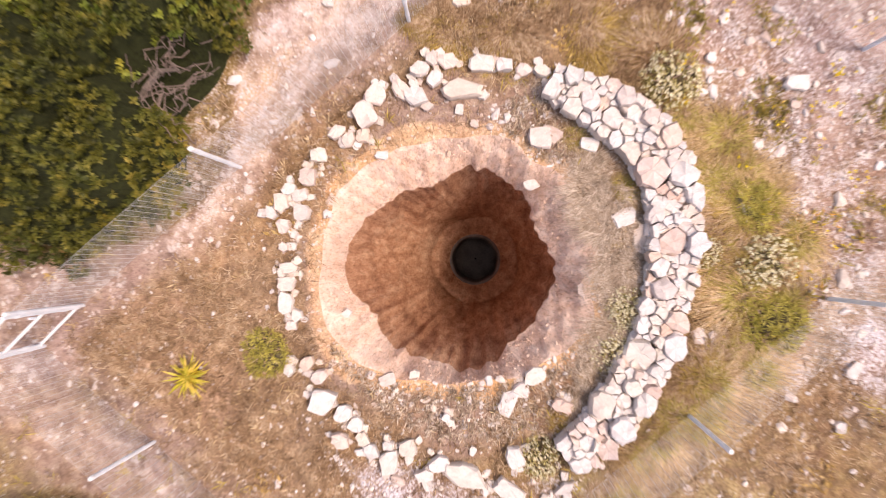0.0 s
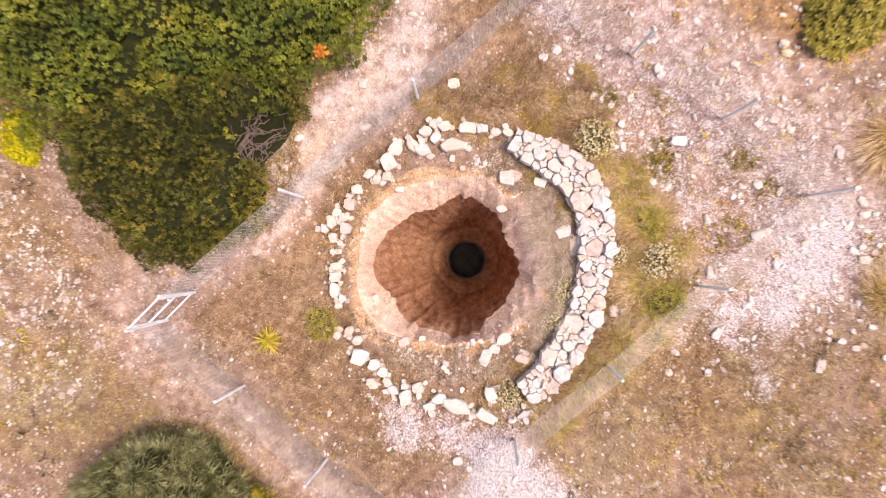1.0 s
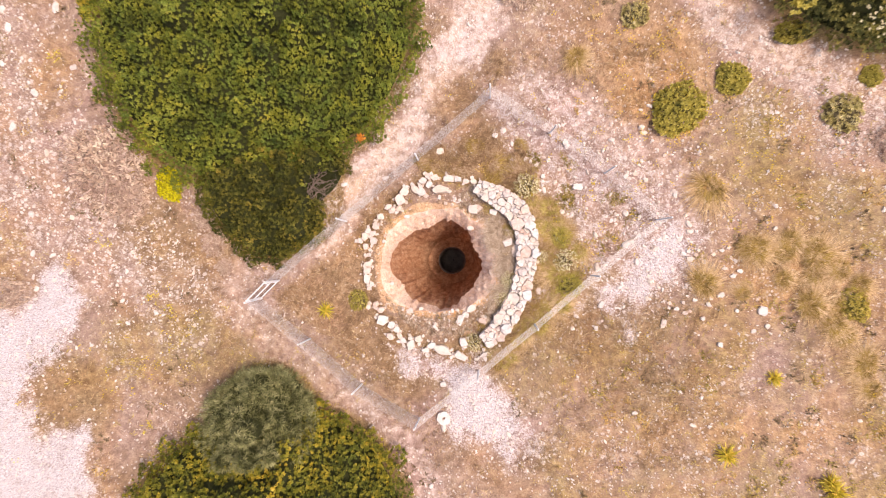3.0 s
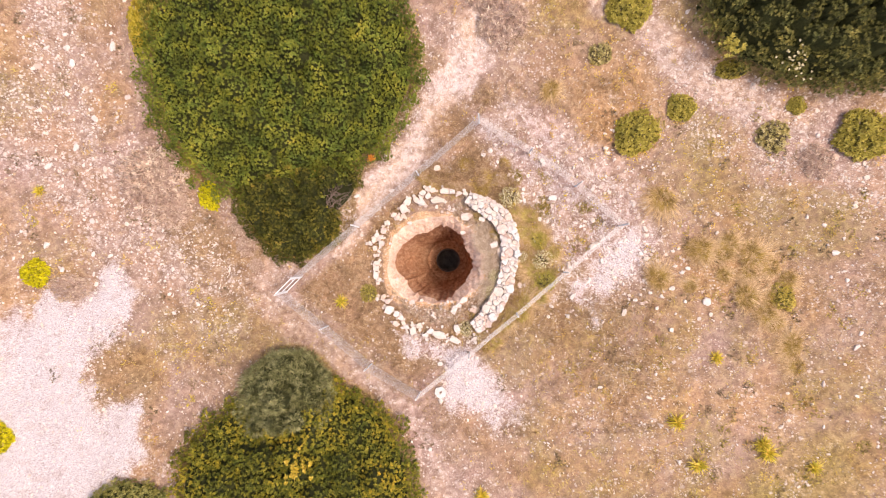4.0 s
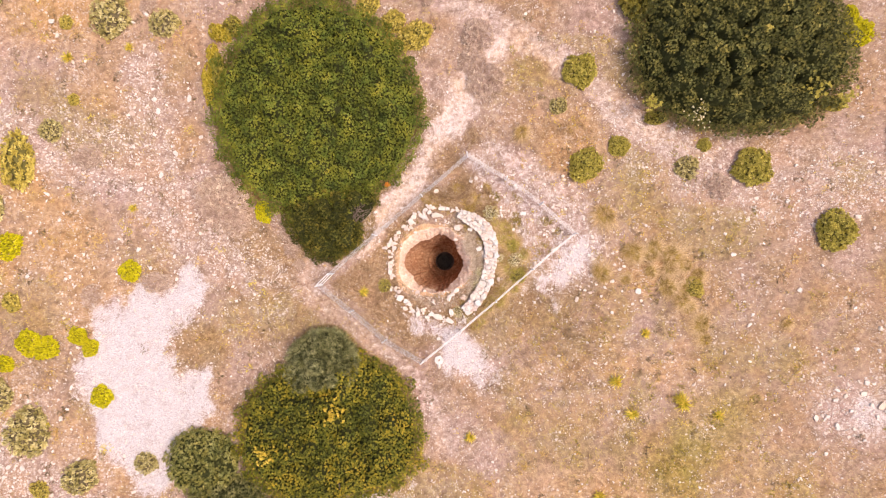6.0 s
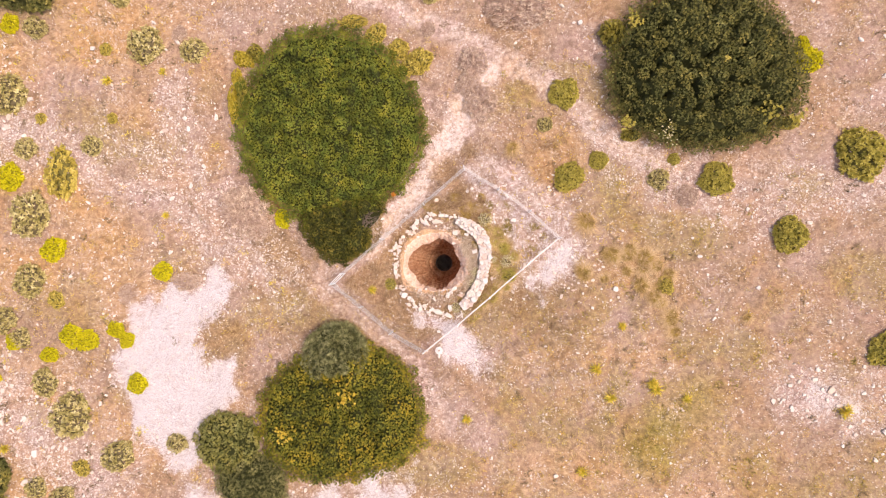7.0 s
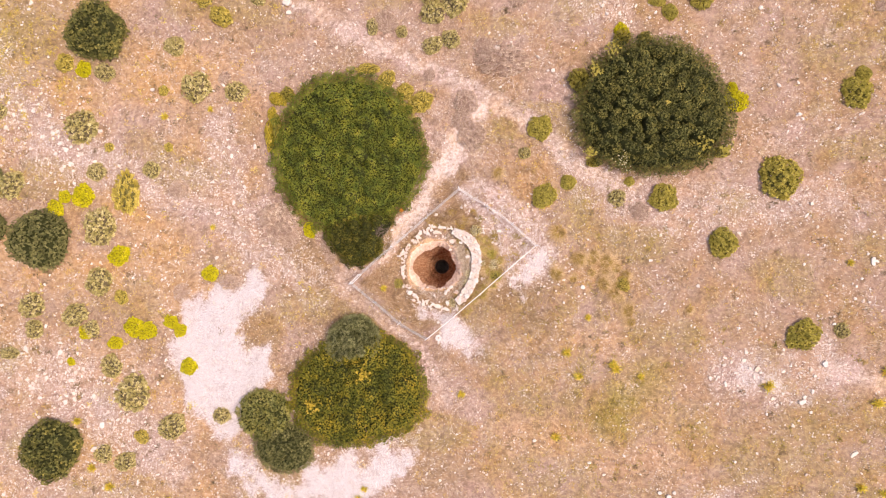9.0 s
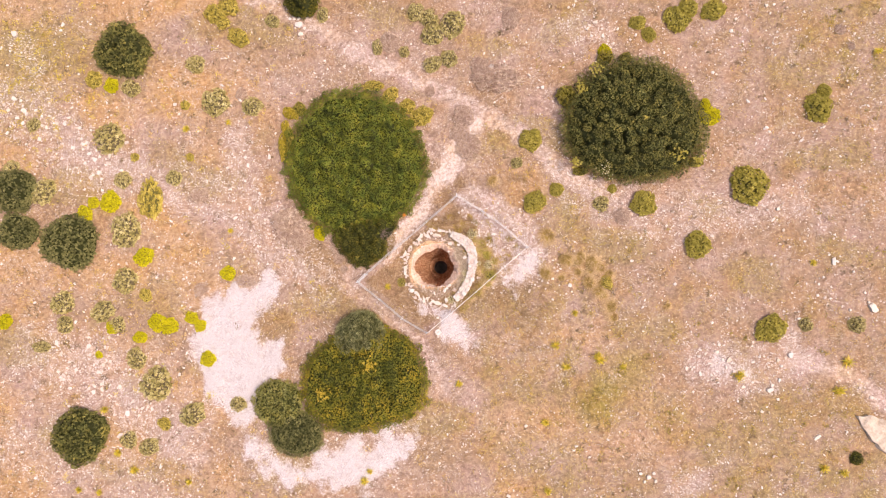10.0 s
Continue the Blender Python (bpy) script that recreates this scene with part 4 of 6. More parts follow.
ROCKS_NORTH = [
    (23.27, -14.25, 0.29, 0.19, 33), (24.51, 3.36, 0.32, 0.32, 0), (24.14, 2.59, 0.58, 0.16, 47), (24.83, 1.82, 0.22, 0.26, 4),
    (23.44, 3.67, 0.19, 0.19, 51), (26.27, 0.95, 0.22, 0.19, 8), (11.38, 17.27, 0.35, 0.26, 55), (11.96, 17.68, 0.45, 0.29, 12),
    (11.64, 16.68, 0.26, 0.26, 59), (12.48, 16.65, 0.29, 0.39, 16), (10.04, 18.92, 0.26, 0.22, 63), (10.47, 19.05, 0.22, 0.32, 20),
    (13.0, 15.77, 0.26, 0.22, 67), (7.56, 12.97, 0.26, 0.19, 24), (8.95, 8.79, 0.19, 0.16, 71), (24.52, 18.43, 0.29, 0.32, 28),
    (24.76, 17.85, 0.22, 0.19, 75), (22.26, 17.53, 0.26, 0.26, 32), (-32.16, 18.66, 0.5, 0.62, 25), (-28.44, 19.25, 0.43, 0.28, 47),
]
ROCKS_WEST = [
    (-28.58, 18.81, 0.28, 0.25, 4), (-33.01, 13.22, 0.37, 0.31, 51), (-31.96, 12.16, 0.34, 0.28, 8), (-31.22, 12.42, 0.37, 0.28, 55),
    (-30.48, 12.69, 0.31, 0.25, 12), (-32.69, 11.01, 0.4, 0.28, 59), (-31.2, 10.08, 0.28, 0.25, 16), (-30.03, 11.5, 0.28, 0.31, 63),
    (-29.44, 12.21, 0.28, 0.21, 20), (-31.67, 13.47, 0.31, 0.28, 67), (-31.52, 13.02, 0.25, 0.25, 24), (-26.79, 9.92, 0.34, 0.37, 71),
    (-26.34, 9.18, 0.37, 0.31, 28), (-25.9, 8.73, 0.4, 0.37, 75), (-26.64, 8.47, 0.28, 0.28, 32), (-25.61, 7.71, 0.49, 0.37, 79),
    (-25.03, 7.98, 0.37, 0.25, 36), (-26.05, 7.58, 0.28, 0.28, 83), (-26.93, 10.36, 0.25, 0.25, 40), (-19.76, 12.72, 0.31, 0.37, 87),
    (-19.47, 11.98, 0.31, 0.25, 44), (-10.11, 17.74, 0.49, 0.37, 1), (-9.81, 18.17, 0.31, 0.28, 48), (-6.84, 15.13, 0.28, 0.25, 5),
    (-10.24, 18.92, 0.37, 0.28, 52),
]
for x, y, a, b, turn in ROCKS + ROCKS_SLOPE + ROCKS_EAST + ROCKS_SOUTH + ROCKS_NORTH + ROCKS_WEST:
    h = 0.5 * min(a, b) + 0.04
    ob = lay_stone("rock", x, y, ground_z(x, y) + 0.25 * h, a * 0.84, b * 0.84, h * 0.7, turn)
    tagged(ob, "pale limestone rock lying on dry soil", "rock", "rocks on the hillside")

# rocks strewn along the stony bands
for line, count in ((STONY_SOUTHWEST, 90), (STONY_FAR_WEST, 60), (STONY_SOUTHEAST, 22), (STONY_WEST, 14), (STONY_EAST, 16)):
    for k in range(count):
        f = rng.uniform(0, len(line) - 1)
        i = min(int(f), len(line) - 2)
        p = Vector(line[i]).lerp(Vector(line[i + 1]), f - i) + Vector((rng.normal() * 1.3, rng.normal() * 1.3))
        size = min(0.32 if line in (STONY_SOUTHWEST, STONY_FAR_WEST, STONY_SOUTHEAST) else 0.22, max(0.10, rng.lognormal(-1.75, 0.35)))
        if p.length < 13:
            continue
        ob = lay_stone("rock", p.x, p.y, ground_z(p.x, p.y) + 0.1 * size, size * rng.uniform(0.9, 1.6), size, size * 0.45, rng.uniform(0, 180), hulls=ROSY_HULLS if rng.uniform() < 0.3 else HULLS)
        tagged(ob, "pale limestone rock in a stony patch", "rock", "rocks on the hillside")

# stones heaped round the tussocks outside the fence; the last number marks the rosy ones
TUSSOCK_ROCKS = [
    (8.58, -0.2, 0.1, 0), (7.42, 0.02, 0.12, 0), (7.95, 0.0, 0.12, 1), (8.4, 0.2, 0.13, 1), (6.6, -1.45, 0.13, 1), (7.05, -1.75, 0.14, 1), (7.18, -1.7, 0.12, 1), (9.47, -2.2, 0.16, 0), (9.06, -2.34, 0.13, 0), (6.95, 0.48, 0.13, 0), (7.29, 0.4, 0.1, 0),
    (5.38, 2.45, 0.15, 0), (5.68, 2.52, 0.13, 0),
]
for x, y, size, rosy in TUSSOCK_ROCKS:
    ob = lay_stone("rock", x, y, ground_z(x, y) + 0.12 * size, size * rng.uniform(1.0, 1.45), size * rng.uniform(0.85, 1.05), size * 0.5, rng.uniform(0, 180), hulls=ROSY_HULLS if rosy else HULLS)
    tagged(ob, "rosy limestone rock beside dry grass tussocks" if rosy else "pale limestone rock beside dry grass tussocks", "rock", "rocks on the hillside")

# a round slab with a drilled centre
bm = bmesh.new()
bmesh.ops.create_circle(bm, radius=0.21, segments=28)
inner = bmesh.ops.create_circle(bm, radius=0.05, segments=28)
bmesh.ops.bridge_loops(bm, edges=bm.edges[:])
ext = bmesh.ops.extrude_face_region(bm, geom=bm.faces[:])
bmesh.ops.translate(bm, vec=(0, 0, 0.09), verts=[v for v in ext["geom"] if isinstance(v, bmesh.types.BMVert)])
for v in bm.verts:
    v.co.x += 0.012 * math.sin(v.co.y * 31)
    v.co.y += 0.012 * math.sin(v.co.x * 27)
bmesh.ops.recalc_face_normals(bm, faces=bm.faces[:])
me = bpy.data.meshes.new("round_slab")
bm.to_mesh(me)
bm.free()
me.materials.append(M_STONE)
slab = new("round_slab", me)
slab.location = (-0.36, -4.88, ground_z(-0.36, -4.88) - 0.01)
tagged(slab, "round pale stone disc with a hole in its middle", "stone disc")

# white rock ledge at the edge of the slope
bm = bmesh.new()
ledge = [(29.1, -11.5), (29.6, -12.8), (30.6, -13.9), (32.2, -15.2), (34.4, -16.0), (35.0, -13.4), (32.6, -12.4), (30.2, -11.6)]
low = [bm.verts.new((x, y, -0.2)) for x, y in ledge]
high = [bm.verts.new((x + 0.1, y + 0.05, 0.24 + 0.08 * math.sin(x * 5))) for x, y in ledge]
bm.faces.new(high)
for i in range(len(ledge)):
    j = (i + 1) % len(ledge)
    bm.faces.new((low[i], low[j], high[j], high[i]))
bmesh.ops.recalc_face_normals(bm, faces=bm.faces[:])
bmesh.ops.subdivide_edges(bm, edges=bm.edges[:], cuts=5, use_grid_fill=True)
bmesh.ops.triangulate(bm, faces=[f for f in bm.faces if len(f.verts) > 4])
for v in bm.verts:
    v.co += Vector((noise.noise(v.co * 1.7), noise.noise(v.co * 1.7 + Vector((9, 0, 0))), 0.7 * noise.noise(v.co * 2.3))) * 0.24
me = bpy.data.meshes.new("rock_ledge")
bm.to_mesh(me)
bm.free()
me.materials.append(M_LEDGE)
tagged(new("rock_ledge", me), "cream weathered limestone ledge breaking out of the slope", "rock ledge")

# ---------------------------------------------------------------- fence
fence = new("wire_fence")
tagged(fence, "wire mesh fence on galvanised posts round the pit", "fence")


def tube(bm, a, b, radius, sides=8, radius2=None):
    a, b = Vector(a), Vector(b)
    axis = (b - a).to_track_quat("Z", "Y")
    rows = []
    for p, r in ((a, radius), (b, radius if radius2 is None else radius2)):
        rows.append([bm.verts.new(p + axis @ Vector((r * math.cos(k * 2 * math.pi / sides), r * math.sin(k * 2 * math.pi / sides), 0))) for k in range(sides)])
    for k in range(sides):
        bm.faces.new((rows[0][k], rows[0][(k + 1) % sides], rows[1][(k + 1) % sides], rows[1][k]))
    if sides > 3:
        bm.faces.new(rows[0][::-1])
        bm.faces.new(rows[1])


bm = bmesh.new()
tube(bm, (0, 0, -0.15), (0, 0, FENCE_HEIGHT), 0.027, 12)
for z in (0.25, 0.7, 1.15):
    tube(bm, (0, 0, z), (0, 0, z + 0.03), 0.031, 12)
POST = bpy.data.meshes.new("post")
bm.to_mesh(POST)
bm.free()
POST.materials.append(M_STEEL)
bm = bmesh.new()
tube(bm, (0, 0, FENCE_HEIGHT - 0.03), (0, 0, FENCE_HEIGHT), 0.032, 12)
tube(bm, (0, 0, FENCE_HEIGHT), (0, 0, FENCE_HEIGHT + 0.022), 0.032, 12, 0.022)
CAP = bpy.data.meshes.new("cap")
bm.to_mesh(CAP)
bm.free()
CAP.materials.append(M_WHITE)
CORNERS = [GATE_POST, (-3.27, 1.30), (-0.98, 3.16), CORNER_N, (3.10, 3.84), (4.75, 2.57), CORNER_E, (4.26, -0.55), (2.50, -2.00), (0.75, -3.42), CORNER_S, (-2.90, -3.80), (-4.52, -2.36), CORNER_W]
for x, y in CORNERS:
    p = new("post", POST)
    p.matrix_basis = pose(x, y, ground_z(x, y), rng.uniform(-2, 2), rng.uniform(-2, 2), rng.uniform(0, 90))
    p.parent = fence
    new("cap", CAP).parent = p
for a, b in zip(CORNERS[:-1], CORNERS[1:]):
    a, b = Vector((*a, 0)), Vector((*b, 0))
    length = (b - a).length
    way = (b - a) / length
    side = Vector((-way.y, way.x, 0))
    sag = rng.uniform(0.02, 0.06)
    lean = rng.uniform(-0.03, 0.03)
    bm = bmesh.new()
    z0, z1 = 0.03, FENCE_HEIGHT - 0.05
    rows = int((z1 - z0) / 0.065)
    for k in range(rows + 1):
        z = z0 + (z1 - z0) * k / rows
        spots = [a + way * (length * q / 5) + side * (lean * math.sin(math.pi * q / 5)) + Vector((0, 0, z - sag * math.sin(math.pi * q / 5) * (z / z1))) for q in range(6)]
        for q in range(5):
            tube(bm, spots[q], spots[q + 1], 0.0021 if 0 < k < rows else 0.003, 3)
    count = int(length / 0.085)
    for k in range(count + 1):
        f = k / count
        bow = math.sin(math.pi * f)
        foot = a + way * (length * f) + side * (lean * bow)
        tube(bm, foot + Vector((0, 0, z0)), foot + Vector((0, 0, z1 - sag * bow)), 0.0018, 3)
    part("wire_panel", bm, M_WIRE, fence)

gate = new("metal_gate")
tagged(gate, "narrow closed gate of three white rails and grey stiles", "gate")
a, b = Vector((*CORNER_W, 0)), Vector((*GATE_POST, 0))
way = (b - a).normalized()
a, b = a + way * 0.04, b - way * 0.04
for z in (0.10, 0.72, 1.34):
    bm = bmesh.new()
    tube(bm, a + Vector((0, 0, z)), b + Vector((0, 0, z)), 0.02, 10)
    part("rail", bm, M_WHITE, gate, "white painted rail")
for foot in (a, b):
    bm = bmesh.new()
    tube(bm, foot + Vector((0, 0, 0.06)), foot + Vector((0, 0, 1.38)), 0.02, 10)
    stile = part("stile", bm, M_STEEL, gate)
    for z in (0.3, 1.1):
        bm = bmesh.new()
        tube(bm, foot + Vector((0, 0, z)), foot + Vector((0, 0, z + 0.09)), 0.026, 10)
        part("hinge" if foot is b else "clasp", bm, M_STEEL, stile)
bm = bmesh.new()
tube(bm, b + Vector((-0.07, -0.06, 0.76)), b + Vector((-0.07, -0.06, 0.86)), 0.018, 8)
part("latch", bm, M_STEEL, gate)

# ---------------------------------------------------------------- plants


def leaves(points, axes, count, length, width, spread, droop=0.0):
    """Sprigs: count folded leaves round each axis. Returns vertices and quads."""
    n = len(points)
    axes = axes / np.linalg.norm(axes, axis=1)[:, None]
    ref = np.where(np.abs(axes[:, 2:3]) < 0.9, np.array([[0, 0, 1.0]]), np.array([[1.0, 0, 0]]))
    u = np.cross(axes, ref)
    u /= np.linalg.norm(u, axis=1)[:, None]
    v = np.cross(axes, u)
    ang = rng.uniform(0, 2 * np.pi, (n, count))
    open_ = np.radians(rng.uniform(spread[0], spread[1], (n, count)))
    side = u[:, None] * np.cos(ang)[..., None] + v[:, None] * np.sin(ang)[..., None]
    d = axes[:, None] * np.cos(open_)[..., None] + side * np.sin(open_)[..., None]
    L = length * rng.uniform(0.6, 1.25, (n, count, 1))
    Wd = width * rng.uniform(0.7, 1.2, (n, count, 1))
    cross = np.cross(d, axes[:, None] + 0.3 * rng.normal(size=(n, count, 3)))
    cross /= np.linalg.norm(cross, axis=2)[..., None] + 1e-6
    base = points[:, None] + axes[:, None] * (length * rng.uniform(-0.5, 0.4, (n, count, 1)))
    mid = base + d * L * 0.5
    tip = base + d * L
    tip[..., 2] -= droop * L[..., 0]
    verts = np.stack([base, mid + cross * Wd / 2, tip, mid - cross * Wd / 2], 2).reshape(-1, 3)
    faces = np.arange(len(verts)).reshape(-1, 4)
    return verts, faces


def joined(pieces):
    verts, faces, at = [], [], 0
    for v, f in pieces:
        verts.append(v)
        faces.append(f + at)
        at += len(v)
    return np.concatenate(verts), np.concatenate(faces)


def tufts(points, axes, count, length, width, spread, r):
    """Rosettes of leaves that share one base point, so that each rosette is one island."""
    n = len(points)
    axes = axes / np.linalg.norm(axes, axis=1)[:, None]
    ref = np.where(np.abs(axes[:, 2:3]) < 0.9, np.array([[0, 0, 1.0]]), np.array([[1.0, 0, 0]]))
    u = np.cross(axes, ref)
    u /= np.linalg.norm(u, axis=1)[:, None]
    v = np.cross(axes, u)
    ang = (np.arange(count)[None] * 2.4 + r.uniform(0, 6.3, (n, 1))) + r.uniform(-0.4, 0.4, (n, count))
    open_ = np.radians(spread[0] + (spread[1] - spread[0]) * ((np.arange(count)[None] + 0.5) / count) ** 0.8 + r.uniform(-8, 8, (n, count)))
    side = u[:, None] * np.cos(ang)[..., None] + v[:, None] * np.sin(ang)[..., None]
    across = -u[:, None] * np.sin(ang)[..., None] + v[:, None] * np.cos(ang)[..., None]
    d = axes[:, None] * np.cos(open_)[..., None] + side * np.sin(open_)[..., None]
    big = r.uniform(0.75, 1.25, (n, 1, 1))
    L = length * big * r.uniform(0.75, 1.15, (n, count, 1))
    W = width * big * r.uniform(0.8, 1.15, (n, count, 1)) / 2
    base = points - axes * length * 0.35
    middle = base[:, None] + d * L * 0.62
    tip = base[:, None] + d * L
    verts = np.concatenate([base[:, None], np.stack([middle + across * W, tip, middle - across * W], 2).reshape(n, -1, 3)], 1)
    k = np.arange(count) * 3
    one = np.stack([np.zeros(count, int), k + 1, k + 2, k + 3], 1)
    faces = (one[None] + (np.arange(n) * (3 * count + 1))[:, None, None]).reshape(-1, 4)
    return verts.reshape(-1, 3), faces


def crown_cloud(radii, height, lump_size, tuft, leaf, seed, gap=0.06, flat=2.6, hollow=None, fan=(12, 84), deep=1.0, fine=(72, 26)):
    """Leaf rosettes over a crown of rounded lumps that fill an outline. Local coordinates, the base at z = 0."""
    r = np.random.default_rng(seed)
    area = np.pi * np.mean(np.square(radii))
    want = int(area / (lump_size * lump_size * 0.80)) + 4
    lumps = []
    for tries in range(want * 30):
        a, q = r.uniform(0, 2 * np.pi), math.sqrt(r.uniform(0, 1))
        edge = float(round_curve(radii, np.array([a]))[0]) - 0.30 * lump_size
        p = np.array([q * edge * math.cos(a), q * edge * math.sin(a)])
        if all((p[0] - o[0]) ** 2 + (p[1] - o[1]) ** 2 > (0.74 * lump_size) ** 2 for o in lumps):
            top_z = height * (1 - q ** flat) ** 0.6 * (1 - 0.26 * deep * r.uniform(0, 1))
            lumps.append((p[0], p[1], max(top_z, 0.30 * height * r.uniform(0.6, 1.1)), lump_size * r.uniform(0.46, 0.60)))
            if len(lumps) > want:
                break
    fold = waves(seed + 5, lump_size * 0.45, 9)

    def surface(x, y):
        q = np.hypot(x, y) / round_curve(radii, np.arctan2(y, x))
        z = height * 0.54 * np.maximum(1 - np.minimum(q, 1) ** flat, 0.0) ** 0.6 * (q < 0.86)
        for cx, cy, top_z, lr in lumps:
            d2 = (x - cx) ** 2 + (y - cy) ** 2
            z = np.where(d2 < lr * lr, np.maximum(z, top_z - 1.6 * deep * (lr - np.sqrt(np.maximum(lr * lr - d2, 0)))), z)
        return np.maximum(z + 0.09 * lump_size * fold(x, y), 0.02)

    reach = max(radii) * 1.05
    pts = []
    for turn in range(2):
        side = np.arange(-reach, reach, tuft)
        gx, gy = np.meshgrid(side, side * 0.9)
        gx = gx + tuft * 0.5 * (np.arange(len(side)) % 2)[:, None]
        x, y = gx.ravel() + r.normal(size=gx.size) * tuft * 0.30, gy.ravel() + r.normal(size=gx.size) * tuft * 0.30
        q = np.hypot(x, y) / round_curve(radii, np.arctan2(y, x))
        inside = (q < 1.06) & (surface(x, y) > 0.16 * height * (q > 0.8))
        x, y = x[inside], y[inside]
        h = 0.06
        slope = np.stack([surface(x + h, y) - surface(x - h, y), surface(x, y + h) - surface(x, y - h)], 1) / (2 * h)
        steep = np.hypot(slope[:, 0], slope[:, 1])
        keep = r.uniform(size=len(x)) > (gap if turn == 0 else 1 - np.clip((steep - 0.5) * 0.5, 0, 0.5))
        x, y, slope = x[keep], y[keep], np.clip(slope[keep], -1.6, 1.6)
        z = surface(x, y) + tuft * r.uniform(-0.75, 0.35, len(x)) - (0.12 * turn * r.uniform(0, 1, len(x)))
        axis = np.stack([-0.7 * slope[:, 0], -0.7 * slope[:, 1], np.ones(len(x))], 1) + r.normal(size=(len(x), 3)) * 0.22
        pts.append((np.stack([x, y, np.maximum(z, 0.03)], 1), axis))
    # the sides down to the ground
    n = int(2 * np.pi * np.mean(radii) * 0.4 * height / (tuft * tuft) * 0.6)
    a = r.uniform(0, 2 * np.pi, n)
    rad = round_curve(radii, a) * r.uniform(0.82, 0.93, n)
    out = np.stack([np.cos(a), np.sin(a)], 1)
    pts.append((np.stack([rad * out[:, 0], rad * out[:, 1], r.uniform(0.04, 0.4, n) * height], 1), np.concatenate([out, np.full((n, 1), 0.7)], 1) + r.normal(size=(n, 3)) * 0.2))
    p, ax = np.concatenate([a for a, b in pts]), np.concatenate([b for a, b in pts])
    if hollow:
        clear = ((p[:, 0] - hollow[0]) / hollow[2]) ** 2 + ((p[:, 1] - hollow[1]) / hollow[3]) ** 2 > r.uniform(0.7, 1.3, len(p))
        p, ax = p[clear], ax[clear]
    # a closed shell under the rosettes, coloured dark for the shade inside the crown
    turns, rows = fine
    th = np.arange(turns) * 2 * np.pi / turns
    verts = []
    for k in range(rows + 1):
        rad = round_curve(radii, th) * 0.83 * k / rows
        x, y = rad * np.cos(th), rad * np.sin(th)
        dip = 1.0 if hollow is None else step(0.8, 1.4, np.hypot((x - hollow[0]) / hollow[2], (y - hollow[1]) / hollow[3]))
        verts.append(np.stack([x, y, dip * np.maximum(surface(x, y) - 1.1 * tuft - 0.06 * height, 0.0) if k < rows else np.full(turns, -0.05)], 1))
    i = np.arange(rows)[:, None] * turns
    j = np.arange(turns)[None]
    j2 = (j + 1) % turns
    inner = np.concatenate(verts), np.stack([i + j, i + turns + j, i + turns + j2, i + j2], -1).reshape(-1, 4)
    return tufts(p, ax, leaf[0], leaf[1], leaf[2], fan, r), inner


def limb_path(bm, start, end, r0, r1, bends=5, wander=0.12, seed=0):
    r = random.Random(seed)
    a, b = Vector(start), Vector(end)
    last = a
    for k in range(1, bends + 1):
        f = k / bends
        p = a.lerp(b, f) + Vector((r.uniform(-1, 1), r.uniform(-1, 1), r.uniform(-0.5, 0.8))) * wander * (0 if k == bends else 1)
        tube(bm, last, p, r0 + (r1 - r0) * (f - 1 / bends), 7, r0 + (r1 - r0) * f)
        last = p


def shrub(name, at, radii, height, lump_size, tuft, leaf, mat, label, category, seed, stems=6, stem_r=0.07, gap=0.06, group="", flat=2.6, hollow=None, fan=(12, 84), deep=1.0):
    thing = new(name)
    thing.location = (at[0], at[1], ground_z(*at))
    tagged(thing, label, category, group)
    (v, f), inside = crown_cloud(radii, height, lump_size, tuft, leaf, seed, gap, flat, hollow, fan, deep)
    child(link_mesh("crown", v, f, mat), thing)
    child(link_mesh("inner_crown", *inside, M_INNERSHADE, True), thing, "closed dark shell coloured as shade inside the crown")
    mean = sum(radii) / len(radii)
    bm = bmesh.new()
    limb_path(bm, (0, 0, -0.1), (0.05, 0.03, 0.36 * height), stem_r * 1.5, stem_r, 3, 0.03, seed)
    part("trunk", bm, M_BARK, thing)
    for k in range(stems):
        a = 2 * math.pi * (k + 0.3) / stems
        bm = bmesh.new()
        limb_path(bm, (0.02 * math.cos(a), 0.02 * math.sin(a), 0.12 * height), (0.6 * mean * math.cos(a), 0.6 * mean * math.sin(a), 0.30 * height), stem_r, stem_r * 0.35, 5, 0.05 * mean, seed + k)
        part("limb", bm, M_BARK, thing)
    return thing


lentisk = shrub("lentisk_tree", LENTISK[0], LENTISK[1], 2.5, 1.0, 0.096, (10, 0.078, 0.034), M_LENTISK, "broad dense evergreen lentisk with fresh green lumpy crown", "tree", 21, 8, 0.10, hollow=(2.2, -5.35, 0.62, 0.45), deep=1.7)
low = shrub("lentisk_tree", LOW_LENTISK[0], LOW_LENTISK[1], 1.7, 0.60, 0.092, (10, 0.078, 0.028), M_LOWLEAF, "low dark green lentisk with bare branches beside the fence", "tree", 22, 6, 0.06, hollow=(1.35, 0.28, 0.66, 0.45), deep=0.8)
evergreen = shrub("evergreen_tree", DARK_BUSH[0], DARK_BUSH[1], 3.2, 0.62, 0.102, (9, 0.080, 0.038), M_DARKLEAF, "large round dark evergreen tree beside the path", "tree", 23, 8, 0.12, gap=0.16, deep=0.6)
ochre = shrub("ochre_tree", OCHRE_BUSH[0], OCHRE_BUSH[1], 2.4, 0.85, 0.104, (10, 0.084, 0.038), M_OCHRELEAF, "spreading evergreen tree with ochre and green leaves", "tree", 24, 8, 0.10, gap=0.12, deep=1.6)
